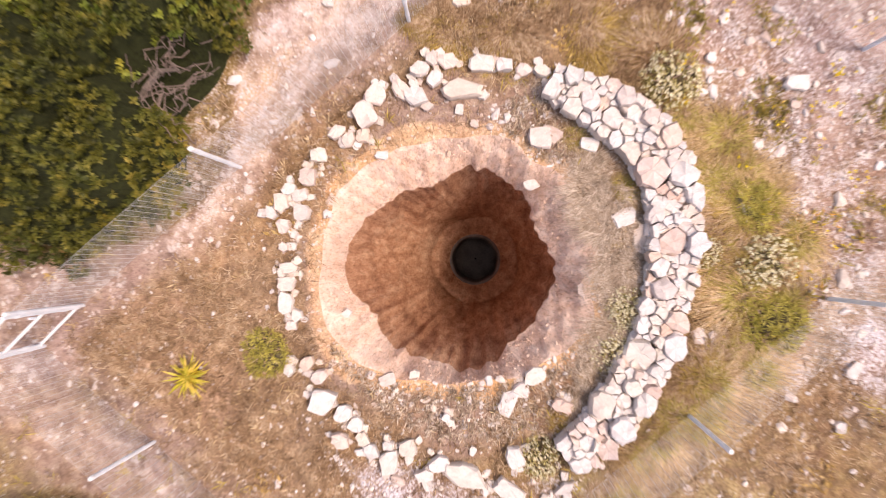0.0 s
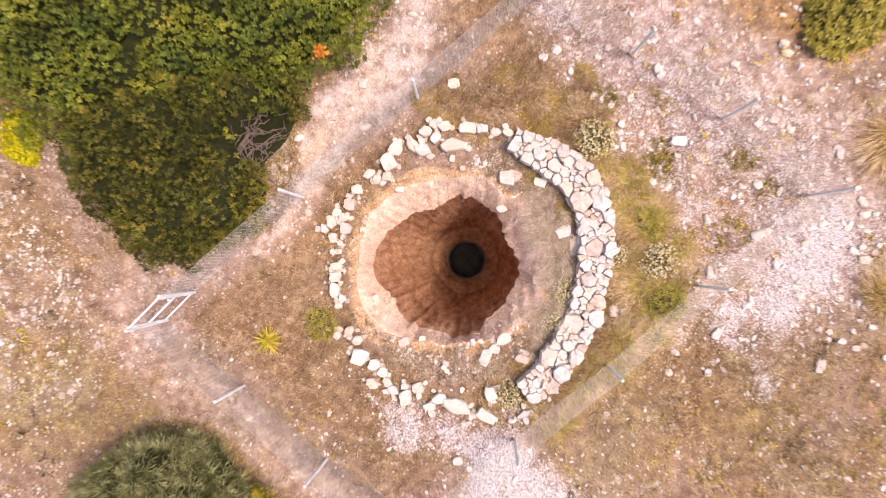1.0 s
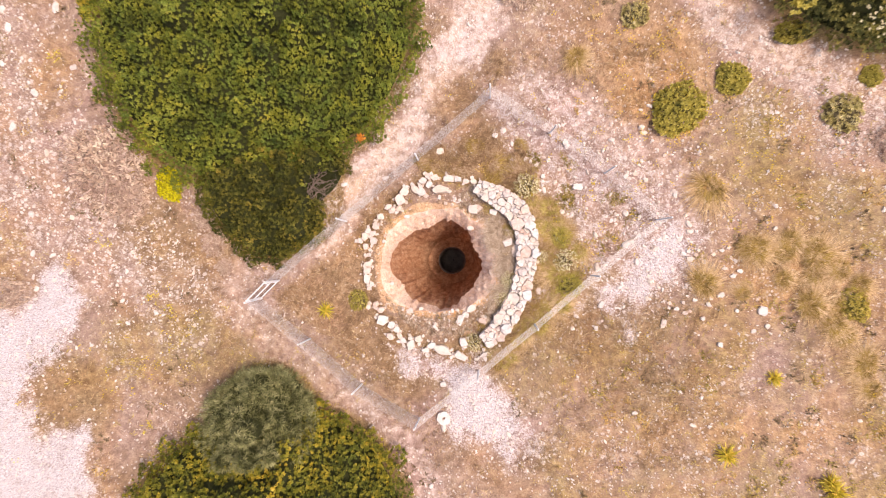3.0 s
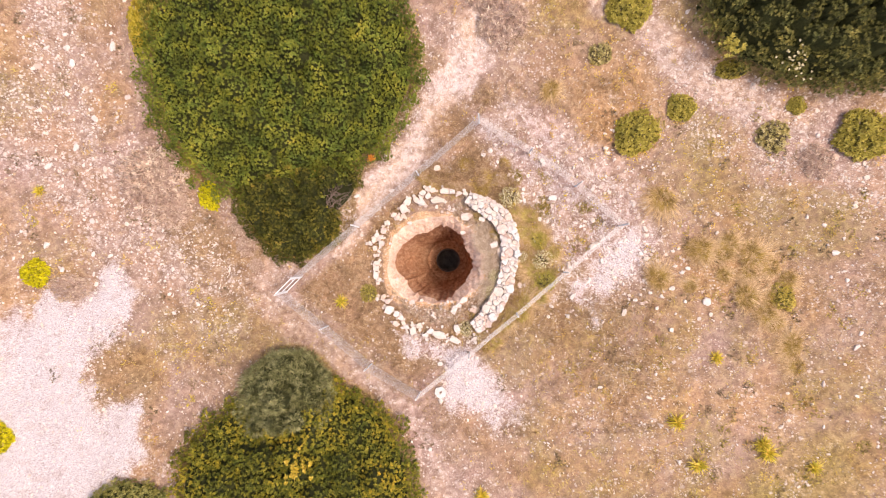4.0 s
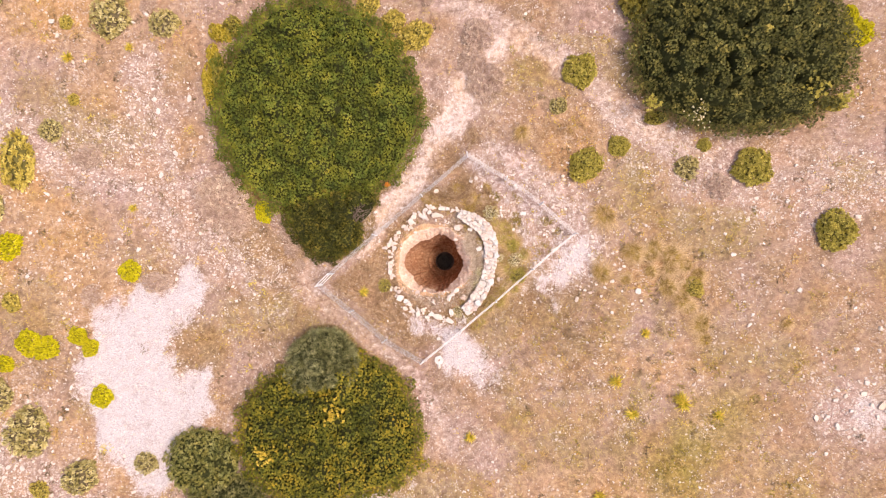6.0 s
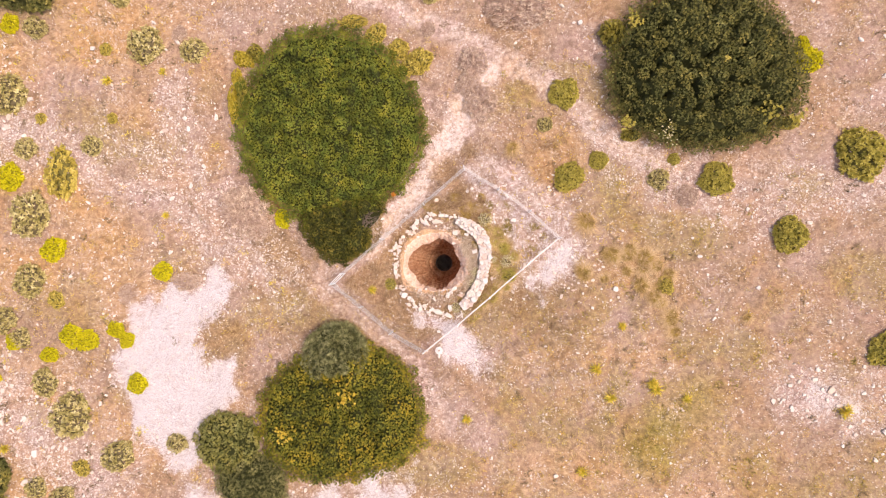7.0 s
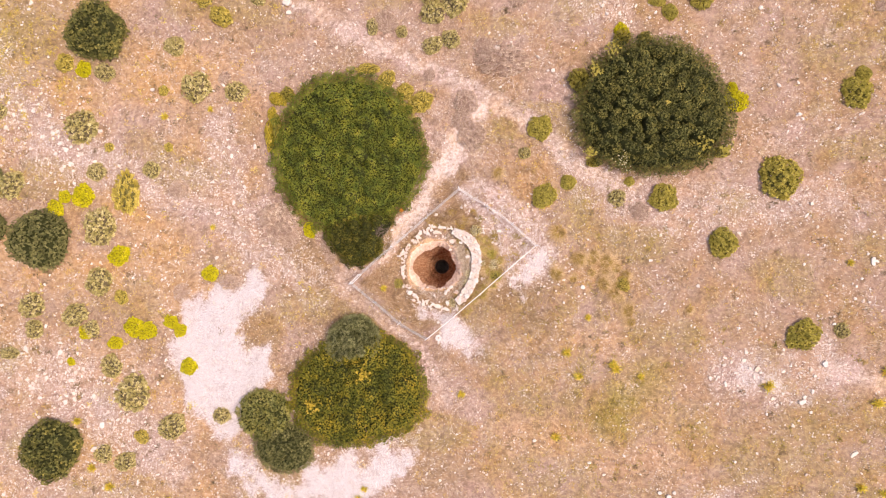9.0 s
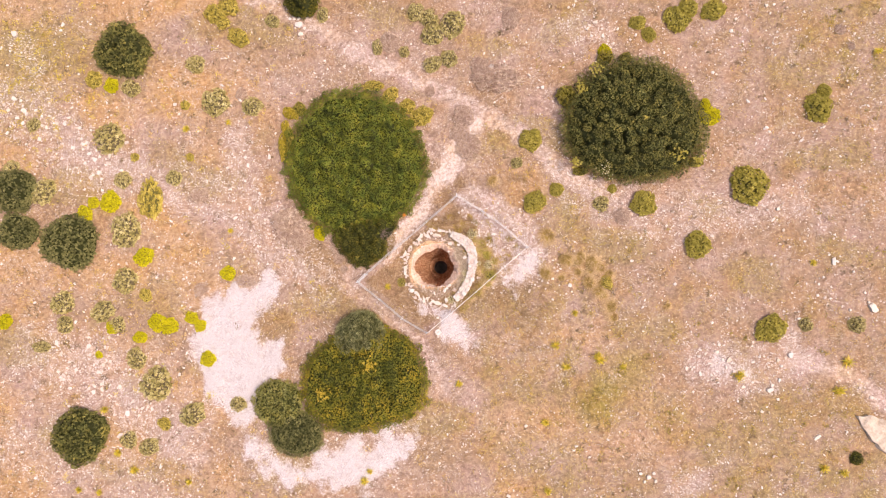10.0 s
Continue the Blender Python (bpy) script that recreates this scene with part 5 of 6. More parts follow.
shrub("wild_olive", OLIVE[0], OLIVE[1], 2.7, 0.75, 0.088, (11, 0.19, 0.012), M_OLIVE, "wild olive with fine grey-green leaves beside the fence", "tree", 25, 6, 0.08, 0.15, flat=2.0, fan=(8, 70), deep=1.5)
shrub("green_shrub", (-12.13, -9.65), [1.95, 1.9, 1.8, 1.75, 1.9, 2.0, 2.0, 1.95, 1.85, 1.85, 2.0, 2.0], 1.5, 0.6, 0.12, (11, 0.110, 0.030), M_SHRUBLEAF, "rounded green shrub joined to a larger tree", "shrub", 26, 5, 0.05)
shrub("grey_shrub", (-11.0, -11.9), [2.3, 2.05, 1.9, 1.85, 1.9, 2.1, 2.1, 1.85, 1.75, 1.8, 2.05, 2.3], 1.4, 0.6, 0.115, (9, 0.12, 0.026), M_GREYLEAF, "dark grey-green shrub at the edge of white gravel", "shrub", 27, 5, 0.05, gap=0.12)
shrub("dark_shrub", (29.0, -14.5), [0.5, 0.46, 0.5, 0.55, 0.5, 0.45, 0.5, 0.52, 0.5, 0.46, 0.5, 0.52], 0.6, 0.3, 0.10, (8, 0.08, 0.04), M_LOWLEAF, "small deep green shrub below the rock ledge", "shrub", 59, 4, 0.02)
for k, (x, y, a) in enumerate([(-23.45, 16.86, 2.3), (-27.57, 2.51, 2.25), (-31.9, 6.5, 1.8), (-26.9, -11.71, 2.3), (-31.6, 3.4, 1.6), (-9.9, 20.1, 1.5)]):
    r = np.random.default_rng(60 + k)
    shrub("dark_shrub", (x, y), list(a * r.uniform(0.85, 1.08, 12)), 1.9, 0.65, 0.14, (8, 0.125, 0.055), M_LOWLEAF if k == 5 else M_DARKLEAF if k in (0, 3) else M_GREYLEAF, "round dense dark green shrub on stony ground", "shrub", 70 + k, 5, 0.05, 0.12, group="dark shrubs on the hillside")



def sprig_part(thing, name, at, spot, size, mat, label, seed):
    r = np.random.default_rng(seed)
    e = r.normal(size=(16, 3)) * 0.5 + np.array([0, 0, 0.5])
    p = np.array([spot[0] - at[0], spot[1] - at[1], spot[2]]) + e * size
    if size < 0.2:
        v, f = leaves(p, e + np.array([0, 0, 0.5]), 6, 0.10, 0.05, (40, 90))
        child(link_mesh(name, v, f, mat), thing, label)
        return
    white = mat is M_WHITEFLOWER
    e = r.normal(size=(30, 3)) * np.array([0.62, 0.62, 0.12])
    for k in range(30):
        q = np.array([[spot[0] - at[0], spot[1] - at[1], spot[2]]]) + e[k:k + 1] * size
        v, f = tufts(q, np.array([[0, 0, 1.0]]) + r.normal(size=(1, 3)) * 0.3, 10, *((0.055, 0.03) if white else (0.105, 0.045)), (12, 84), r)
        child(link_mesh(name, v, f, mat), thing, label)


sprig_part(lentisk, "withered_sprig", LENTISK[0], (-2.5, 3.62, 1.5), 0.07, M_RUST, "rust-coloured withered sprig", 1)
sprig_part(evergreen, "withered_sprig", DARK_BUSH[0], (14.4, 9.6, 3.2), 0.10, M_GOLDLEAF, "yellowed withered sprig", 2)
sprig_part(evergreen, "blossom_sprig", DARK_BUSH[0], (11.9, 6.3, 1.7), 0.45, M_WHITEFLOWER, "pale dry flower heads", 3)
sprig_part(evergreen, "leaf_clump", DARK_BUSH[0], (16.75, 7.22, 2.3), 0.5, M_MOUND, "yellow-green leaf clump", 30)
sprig_part(evergreen, "leaf_clump", DARK_BUSH[0], (18.48, 6.83, 1.7), 0.35, M_MOUND, "yellow-green leaf clump", 31)
sprig_part(evergreen, "leaf_clump", DARK_BUSH[0], (9.83, 6.98, 1.7), 0.35, M_MOUND, "yellow-green leaf clump", 32)
sprig_part(evergreen, "leaf_clump", DARK_BUSH[0], (11.53, 13.54, 1.9), 0.5, M_MOUND, "yellow-green leaf clump", 33)
sprig_part(evergreen, "leaf_clump", DARK_BUSH[0], (10.35, 12.43, 1.8), 0.4, M_MOUND, "yellow-green leaf clump", 34)
sprig_part(ochre, "golden_sprig", OCHRE_BUSH[0], (-8.6, -9.0, 1.9), 0.40, M_GOLDSPRIG, "golden yellow leaf clump", 4)
sprig_part(ochre, "golden_sprig", OCHRE_BUSH[0], (-5.2, -6.9, 2.2), 0.45, M_GOLDSPRIG, "golden yellow leaf clump", 5)

# bare grey branches on the fence side of the low lentisk
bm = bmesh.new()
for k in range(48):
    a = radians(-75 + 170 * k / 47 + rng.uniform(-9, 9))
    reach = rng.uniform(0.4, 1.0)
    foot = (0.85 + rng.uniform(-0.5, 0.4), 0.2 + rng.uniform(-0.5, 0.5))
    limb_path(bm, (*foot, 0.2), (foot[0] + reach * math.cos(a), foot[1] + 0.8 * reach * math.sin(a), rng.uniform(0.35, 0.9)), 0.011, 0.004, 6, 0.09, 300 + k)
part("bare_branch", bm, M_DEADBRANCH, low, "bare grey branches without leaves")

MOUNDS = [
    (22.55, 5.12, 1.57, 1.48), (18.59, 0.95, 1.11, 1.03), (14.86, 4.06, 0.99, 1.03), (27.8, 10.63, 1.19, 1.07),
    (28.27, 11.86, 0.62, 0.58), (23.5, -5.21, 1.24, 1.03), (6.96, 4.44, 0.82, 0.99), (8.63, 5.3, 0.58, 0.58),
    (6.88, 9.03, 0.91, 0.91), (17.94, 17.74, 1.07, 1.11), (18.8, 18.46, 0.82, 0.74), (20.63, 18.26, 1.03, 0.82),
    (15.05, 17.52, 0.7, 0.58), (15.84, 16.64, 0.58, 0.66), (12.68, 5.24, 0.37, 0.37),
]
SPURGES = [
    (-24.69, 5.48, 0.87, 0.87), (-26.02, 5.48, 0.49, 0.49), (-22.16, 1.26, 0.91, 0.74), (-15.85, -0.14, 0.62, 0.62),
    (-32.74, -3.27, 0.62, 0.62), (-21.16, -3.66, 0.74, 0.78), (-20.23, -3.93, 0.62, 0.78), (-18.58, -3.35, 0.49, 0.58),
    (-17.95, -3.95, 0.54, 0.49), (-22.48, -4.7, 0.58, 0.49), (-24.56, -3.9, 0.54, 0.54), (-17.38, -6.4, 0.66, 0.66),
    (-25.58, -5.91, 0.33, 0.29), (-24.6, 14.35, 0.62, 0.62), (-26.67, 4.65, 0.74, 0.62), (19.89, 10.4, 0.82, 0.91),
    (19.69, 11.28, 0.41, 0.41), (12.58, 15.44, 0.66, 0.58), (-8.95, 2.62, 0.62, 0.45), (-21.64, -7.78, 0.33, 0.29),
    (-20.38, -7.81, 0.25, 0.25),
]
PALE = [
    (-24.81, 10.26, 1.07, 1.15), (-23.44, 3.28, 1.03, 1.32), (-18.5, -10.43, 0.95, 0.82), (-21.22, -8.12, 1.15, 1.24),
    (-23.53, -0.51, 0.91, 0.91), (-25.24, -2.72, 0.7, 0.91), (-15.15, -9.77, 0.54, 0.58), (-28.32, -2.01, 0.91, 0.82),
    (-28.15, -3.6, 0.62, 0.62), (-16.62, 12.75, 0.99, 1.03), (-13.84, 12.3, 0.74, 0.74), (-18.18, 15.75, 0.66, 0.74),
    (-23.08, 14.08, 0.7, 0.62), (-29.79, 6.37, 1.03, 0.82), (-21.79, -12.73, 0.74, 0.62), (-23.34, -12.17, 0.66, 0.62),
    (-19.87, 7.1, 0.58, 0.58), (-23.74, 7.1, 0.62, 0.62), (1.33, 17.96, 0.99, 0.91),
]
PALE_FAR = [
    (-0.16, 17.25, 0.82, 0.82), (-0.34, 18.46, 0.74, 0.66), (-1.38, 19.02, 0.66, 0.62), (1.05, 15.4, 0.62, 0.62),
    (-0.22, 15.02, 0.58, 0.74), (-2.3, 16.05, 0.41, 0.41), (-4.32, 16.47, 0.37, 0.62), (-8.4, 19.11, 0.41, 0.62),
    (11.83, 4.16, 0.58, 0.58), (5.79, 7.4, 0.41, 0.41), (-18.1, 15.61, 0.62, 0.58), (-22.69, -6.27, 0.7, 0.82),
    (-24.18, -3.7, 0.62, 0.58), (-30.69, 11.56, 0.45, 0.58), (-29.94, -5.22, 0.66, 0.41), (-12.25, 18.84, 0.54, 0.49),
    (29.58, -5.09, 0.66, 0.58), (26.04, -5.0, 0.49, 0.49), (-32.41, 8.17, 0.74, 0.58),
]
DRY_SHRUBS = [
    (-7.53, 0.72, 0.54, 0.49), (-7.16, -0.04, 0.36, 0.32), (-7.72, 1.47, 0.45, 0.45), (4.55, 13.74, 2.15, 1.24),
    (3.33, 14.64, 1.03, 0.83), (1.96, 11.0, 1.07, 0.91), (2.31, 8.67, 1.16, 1.07), (1.72, 9.74, 0.91, 0.83),
    (-17.9, 5.77, 0.91, 0.74), (-11.43, 3.45, 1.24, 1.32), (5.75, 18.3, 1.03, 0.83), (-3.35, 16.76, 0.91, 0.99),
    (13.31, 3.21, 0.74, 0.74), (-14.7, 13.34, 0.62, 0.5), (-14.44, -0.72, 1.03, 0.58), (-17.82, -1.38, 0.7, 0.74),
    (30.46, 15.14, 0.41, 0.33), (29.73, 16.43, 0.5, 0.5), (-0.49, 13.0, 0.5, 0.5),
]
YELLOWED = [
    (-16.62, 19.57, 0.82, 0.91), (-15.58, 20.13, 0.91, 0.82), (-14.83, 17.62, 0.7, 0.99), (-16.02, 18.85, 0.58, 0.58),
    (-25.96, 14.82, 0.7, 0.74), (-21.57, 5.58, 0.99, 1.65), (-1.17, 11.09, 0.74, 1.03), (-3.43, 12.74, 0.82, 0.58),
    (-2.19, 11.85, 0.66, 0.66), (-4.68, 13.56, 0.91, 0.41), (-2.43, 10.71, 0.58, 0.58), (-20.66, -11.07, 0.58, 0.49),
    (-22.02, -1.59, 0.58, 0.49), (-22.85, 8.81, 0.37, 0.37), (-18.64, 8.67, 0.33, 0.37), (11.98, -1.59, 0.58, 0.49),
    (-18.96, 12.61, 0.41, 0.41),
]
TUSSOCKS = [
    (7.85, 2.03, 0.97, 0.78), (9.16, 0.14, 0.80, 0.74), (10.16, 0.34, 0.72, 0.63), (10.94, -0.13, 0.78, 0.86),
    (7.60, -0.86, 0.84, 0.68), (10.68, -1.56, 0.82, 0.75), (8.75, -1.2, 0.47, 0.41), (11.35, -2.18, 0.63, 0.63),
    (16.25, -3.42, 0.45, 0.36), (12.26, -3.46, 0.63, 0.63), (11.65, -2.57, 0.54, 0.54), (3.95, 6.16, 0.66, 0.57),
    (8.92, 0.23, 0.68, 0.62), (9.97, -0.01, 0.62, 0.56), (10.88, 0.18, 0.62, 0.56), (11.6, -0.51, 0.62, 0.62),
    (12.19, -0.98, 0.56, 0.62), (9.94, -0.77, 0.5, 0.5), (10.85, -0.67, 0.56, 0.5), (11.69, -2.49, 0.56, 0.56),
    (12.26, -3.26, 0.62, 0.62), (12.44, -4.11, 0.56, 0.56), (11.56, -1.72, 0.56, 0.62), (7.67, -0.87, 0.5, 0.43),
]
LENTISK_RIM = [(-11.55, 9.2, 0.36, 1.1), (-10.95, 11.7, 0.5, 0.65), (-11.35, 10.6, 0.36, 0.6)]
RIM_BUSHES = [
    (9.56, 12.17, 0.81, 0.89), (12.52, 14.96, 0.65, 0.61), (14.02, 14.82, 0.53, 0.49), (18.72, 6.94, 0.61, 0.41),
    (17.4, 6.86, 0.45, 0.45), (10.36, 6.57, 0.57, 0.37), (-10.24, 11.97, 0.53, 0.57), (-10.99, 9.6, 0.32, 1.14),
]
ROSETTES = [
    (8.15, -6.04, 0.38, 0.38), (11.14, -6.88, 0.38, 0.34), (8.87, -7.58, 0.45, 0.31), (1.05, -8.64, 0.31, 0.31),
    (9.62, -3.75, 0.31, 0.27), (12.92, -7.72, 0.31, 0.31), (-15.67, 11.17, 0.27, 0.27), (11.28, -7.15, 0.46, 0.41),
    (28.75, -7.73, 0.5, 0.5), (21.1, -8.51, 0.5, 0.41), (28.04, -9.74, 0.58, 0.37), (-5.98, -15.46, 0.37, 0.37),
    (-5.56, -14.78, 0.29, 0.25), (7.19, -11.53, 0.37, 0.33), (26.66, -15.17, 0.41, 0.37),
]
ROSETTES_FAR = [
    (28.08, -15.51, 0.33, 0.33), (-15.6, 3.01, 0.29, 0.25), (-18.87, 10.83, 0.37, 0.33), (-22.91, -14.35, 0.41, 0.37),
    (-24.17, -13.1, 0.37, 0.37), (-18.84, -15.28, 0.29, 0.29), (-27.05, -15.74, 0.29, 0.29), (-25.57, -15.93, 0.29, 0.29),
    (-25.15, -9.92, 0.33, 0.37), (7.21, -16.41, 0.33, 0.33), (26.8, -0.59, 0.33, 0.29), (32.34, 14.7, 0.46, 0.29),
]


def small_shrub(name, mat, leaf, tuft, lump, seed, label, category, group, gap=0.1, height=0.75, tips=None, closed=None):
    """A shrub of radius 1, to be copied at other sizes."""
    r = np.random.default_rng(seed)
    thing = new(name)
    tagged(thing, label, category, group)
    (v, f), inside = crown_cloud(list(r.uniform(0.86, 1.06, 12)), height, lump, tuft, leaf, seed, gap, 2.2, fine=(32, 10))
    child(link_mesh("crown", v, f, mat), thing)
    # closed core whose colour gives the shade seen through leaf gaps
    child(link_mesh("inner_crown", *inside, closed or M_SAGECORE, True), thing, "closed core coloured as shade between the leaves")
    bm = bmesh.new()
    for k in range(7):
        a = 2 * math.pi * k / 7
        limb_path(bm, (0, 0, -0.05), (0.6 * math.cos(a), 0.6 * math.sin(a), 0.45 * height), 0.03, 0.012, 3, 0.05, seed + k)
    part("stem", bm, M_TWIG, thing)
    if tips:
        n = 170
        a, q = r.uniform(0, 2 * np.pi, n), np.sqrt(r.uniform(0, 1, n))
        p = np.stack([q * np.cos(a) * 0.95, q * np.sin(a) * 0.95, height * np.maximum(1 - q ** 2.2, 0.05) ** 0.6 * 1.02], 1)
        v, f = leaves(p, np.stack([np.cos(a) * q, np.sin(a) * q, np.ones(n)], 1), 6, 0.085, 0.055, (35, 85))
        child(link_mesh("bloom", v, f, tips), thing, "pale flower heads")
    return thing


def spread(kinds, rows, lift=1.0):
    used = set()
    for k, (x, y, a, b) in enumerate(rows):
        kind = kinds[k % len(kinds)]
        m = pose(x, y, ground_z(x, y), 0, 0, 0 if a < 0.7 * b or b < 0.7 * a else rng.uniform(0, 360))
        if k < len(kinds):
            ob = kind
            ob.matrix_basis = m
        else:
            ob = copy_thing(kind, m)
        size = math.sqrt(a * b)
        ob.scale = (a, b, size * lift)


spread([small_shrub("green_mound", M_MOUND, (8, 0.105, 0.05), 0.095, 0.40, 80 + k, "rounded yellow-green shrub on dry ground", "shrub", "green mounds on the hillside", 0.10, closed=M_MOUNDCORE) for k in range(3)], MOUNDS)
spread([small_shrub("spurge_bush", M_SPURGE, (8, 0.12, 0.062), 0.105, 0.30, 90 + k, "bright yellow-green cushion of spurge on stony soil", "bush", "spurge cushions on the hillside", (0.10, 0.04, 0.02)[k], 0.62, closed=M_SPURGECORE) for k in range(3)], SPURGES)
spread([small_shrub("rim_bush", M_MOUND, (8, 0.14, 0.06), 0.14, 0.40, 180 + k, "yellow-green bush growing against a dark tree", "bush", "bushes against the trees", 0.12, closed=M_MOUNDCORE) for k in range(2)], RIM_BUSHES, 2.2)
spread([small_shrub("rim_bush", M_GOLDRIM, (8, 0.14, 0.06), 0.13, 0.40, 190, "golden yellow bush growing against the broad lentisk", "bush", "bushes against the trees", 0.1, closed=M_SPURGECORE)], LENTISK_RIM, 1.6)
spread([small_shrub("sage_bush", M_PALELEAF, (7, 0.14, 0.062), 0.135, 0.36, 100 + k, "pale grey-yellow open bush on stony soil", "bush", "pale bushes on the hillside", 0.30, 0.8, closed=M_SAGECORE) for k in range(4)], [(x, y, 1.12 * a, 1.12 * b) for x, y, a, b in PALE + PALE_FAR])
spread([small_shrub("yellowed_bush", M_GOLDLEAF, (7, 0.14, 0.062), 0.13, 0.34, 110 + k, "yellowing low bush on dry ground", "bush", "yellowed bushes on the hillside", 0.14, 0.8, closed=M_MOUNDCORE) for k in range(2)], YELLOWED)


def arching(n, foot, reach, height, width, r, lean=(0.0, 0.0), stray=0.5):
    """Thin blades that rise from a round foot and bow over to the ground."""
    a = r.uniform(0, 2 * np.pi, n)
    q = np.sqrt(r.uniform(0, 1, n)) * foot
    b = a + r.normal(size=n) * stray
    way = np.stack([np.cos(b) + lean[0], np.sin(b) + lean[1]], 1)
    long_ = reach * r.uniform(0.45, 1.1, n)
    tall = height * r.uniform(0.35, 1.1, n)
    side = np.stack([-np.sin(b), np.cos(b)], 1)
    rows = []
    for s, w in ((0.0, 1.0), (0.33, 0.95), (0.68, 0.7), (1.0, 0.12)):
        mid = np.stack([q * np.cos(a), q * np.sin(a)], 1) + way * (long_ * s)[:, None]
        z = tall * (2.3 * s - 2.1 * s * s) + 0.02
        for k in (-0.5, 0.5):
            rows.append(np.concatenate([mid + side * (k * w * width), z[:, None]], 1))
    verts = np.stack(rows, 1).reshape(-1, 3)
    i = np.arange(n)[:, None, None] * 8 + np.arange(3)[None, :, None] * 2
    return verts, (i + np.array([0, 1, 3, 2])[None, None]).reshape(-1, 4)


def twig_shrub(seed):
    thing = new("dry_shrub")
    tagged(thing, "leafless grey-brown dry shrub of fine twigs", "shrub", "dry shrubs on the hillside")
    r = np.random.default_rng(seed)
    v, f = joined([arching(520, 0.72, 0.40, 0.36, 0.007, r, stray=1.8), arching(150, 0.4, 0.62, 0.45, 0.007, r, stray=1.2)])
    child(link_mesh("twig_mass", v, f, M_TWIG), thing)
    (v, f), inside = crown_cloud(list(r.uniform(0.8, 1.0, 12)), 0.5, 0.30, 0.115, (6, 0.12, 0.036), seed, 0.22, 2.0, fine=(24, 8))
    child(link_mesh("withered_leaves", v, f, M_DRYLEAF), thing, "withered grey-brown leaves among the twigs")
    bm = bmesh.new()
    for k in range(9):
        b = 2 * math.pi * k / 9
        limb_path(bm, (0, 0, -0.05), (0.7 * math.cos(b), 0.7 * math.sin(b), 0.3), 0.03, 0.01, 4, 0.07, seed + k)
    part("stem", bm, M_TWIG, thing)
    return thing


FANS = [(1.25, 1.12, 0.34, 0.34), (1.42, 0.98, 0.39, 0.38), (1.64, 0.78, 0.44, 0.34), (1.44, 0.66, 0.34, 0.38), (1.74, 0.48, 0.39, 0.34), (1.53, 0.39, 0.44, 0.38), (1.76, 0.16, 0.34, 0.34), (1.63, -0.01, 0.39, 0.38), (1.8, -0.15, 0.44, 0.34), (1.38, 0.85, 0.34, 0.38), (1.85, 0.3, 0.39, 0.34), (1.59, 0.57, 0.44, 0.38), (1.66, -0.37, 0.34, 0.34), (1.72, -0.64, 0.39, 0.38), (1.61, -0.91, 0.44, 0.34), (1.49, -1.27, 0.34, 0.38), (1.33, -1.54, 0.39, 0.34), (1.19, -1.76, 0.44, 0.38)]
spread([twig_shrub(120 + k) for k in range(3)], DRY_SHRUBS + [(-10.9, 3.2, 1.5, 1.6), (-10.3, 2.1, 0.9, 0.8)])


def tussock(seed, mat, label, group, skirt=M_STRAW, lean=None):
    thing = new("grass_tussock")
    tagged(thing, label, "grass", group)
    r = np.random.default_rng(seed)
    lean = lean or (r.uniform(-0.1, 0.25), r.uniform(-0.55, -0.3))
    child(link_mesh("dry_skirt", *arching(620, 0.36, 0.80, 0.34, 0.012, r, lean, 1.0), skirt), thing)
    child(link_mesh("tuft", *arching(380, 0.32, 0.44, 0.42, 0.013, r, (0.5 * lean[0], 0.4 * lean[1]), 0.9), mat), thing, "fresher golden-green blades")
    return thing


spread([tussock(130 + k, M_BROWNGRASS, "straw-coloured tussock of long dry grass", "dry grass tussocks", M_TUSSOCK) for k in range(3)], TUSSOCKS)
spread([tussock(145 + k, M_FAWN, "fawn dry grass hanging from the ring wall to the pit", "dry grass inside the ring", M_FAWN, ((-0.7, -0.35), (-0.7, 0.1))[k]) for k in range(2)], FANS, 0.8)
GREEN_TUFTS = [(3.05, 1.55, 0.55, 0.6), (3.1, 0.55, 0.5, 0.6), (3.2, -0.5, 0.55, 0.6), (3.75, -0.65, 0.5, 0.45), (2.75, -1.45, 0.4, 0.5), (3.9, 0.2, 0.5, 0.5), (2.2, 2.6, 0.6, 0.5), (1.3, 2.9, 0.6, 0.45), (0.3, 2.95, 0.6, 0.4), (-0.4, 2.95, 0.5, 0.4), (1.75, 0.9, 0.3, 0.4), (1.65, 0.3, 0.28, 0.4), (1.45, -1.35, 0.3, 0.3), (1.75, -0.55, 0.25, 0.35), (0.85, -2.1, 0.3, 0.25), (1.15, 1.55, 0.35, 0.3)]
for k in range(30):
    u = k / 29
    p = on_arc(OUTER_ARC, u)
    out = (p - Vector((0.1, 0))).normalized()
    q = p + out * rng.uniform(0.25, 0.75)
    GREEN_TUFTS.append((round(q.x, 2), round(q.y, 2), rng.uniform(0.3, 0.46), rng.uniform(0.3, 0.46)))
for k in range(16):
    a = radians(rng.uniform(-42, 48))
    d = rng.uniform(2.95, 3.75)
    GREEN_TUFTS.append((d * math.cos(a), d * math.sin(a), rng.uniform(0.38, 0.55), rng.uniform(0.38, 0.55)))
for k in range(16):
    GREEN_TUFTS.append((rng.uniform(-1.2, 2.2), rng.uniform(2.75, 3.7), rng.uniform(0.3, 0.45), rng.uniform(0.25, 0.4)))
NORTH_TUFTS = [row for row in GREEN_TUFTS if row[1] > 2.3]
GREEN_TUFTS = [row for row in GREEN_TUFTS if row[1] <= 2.3]
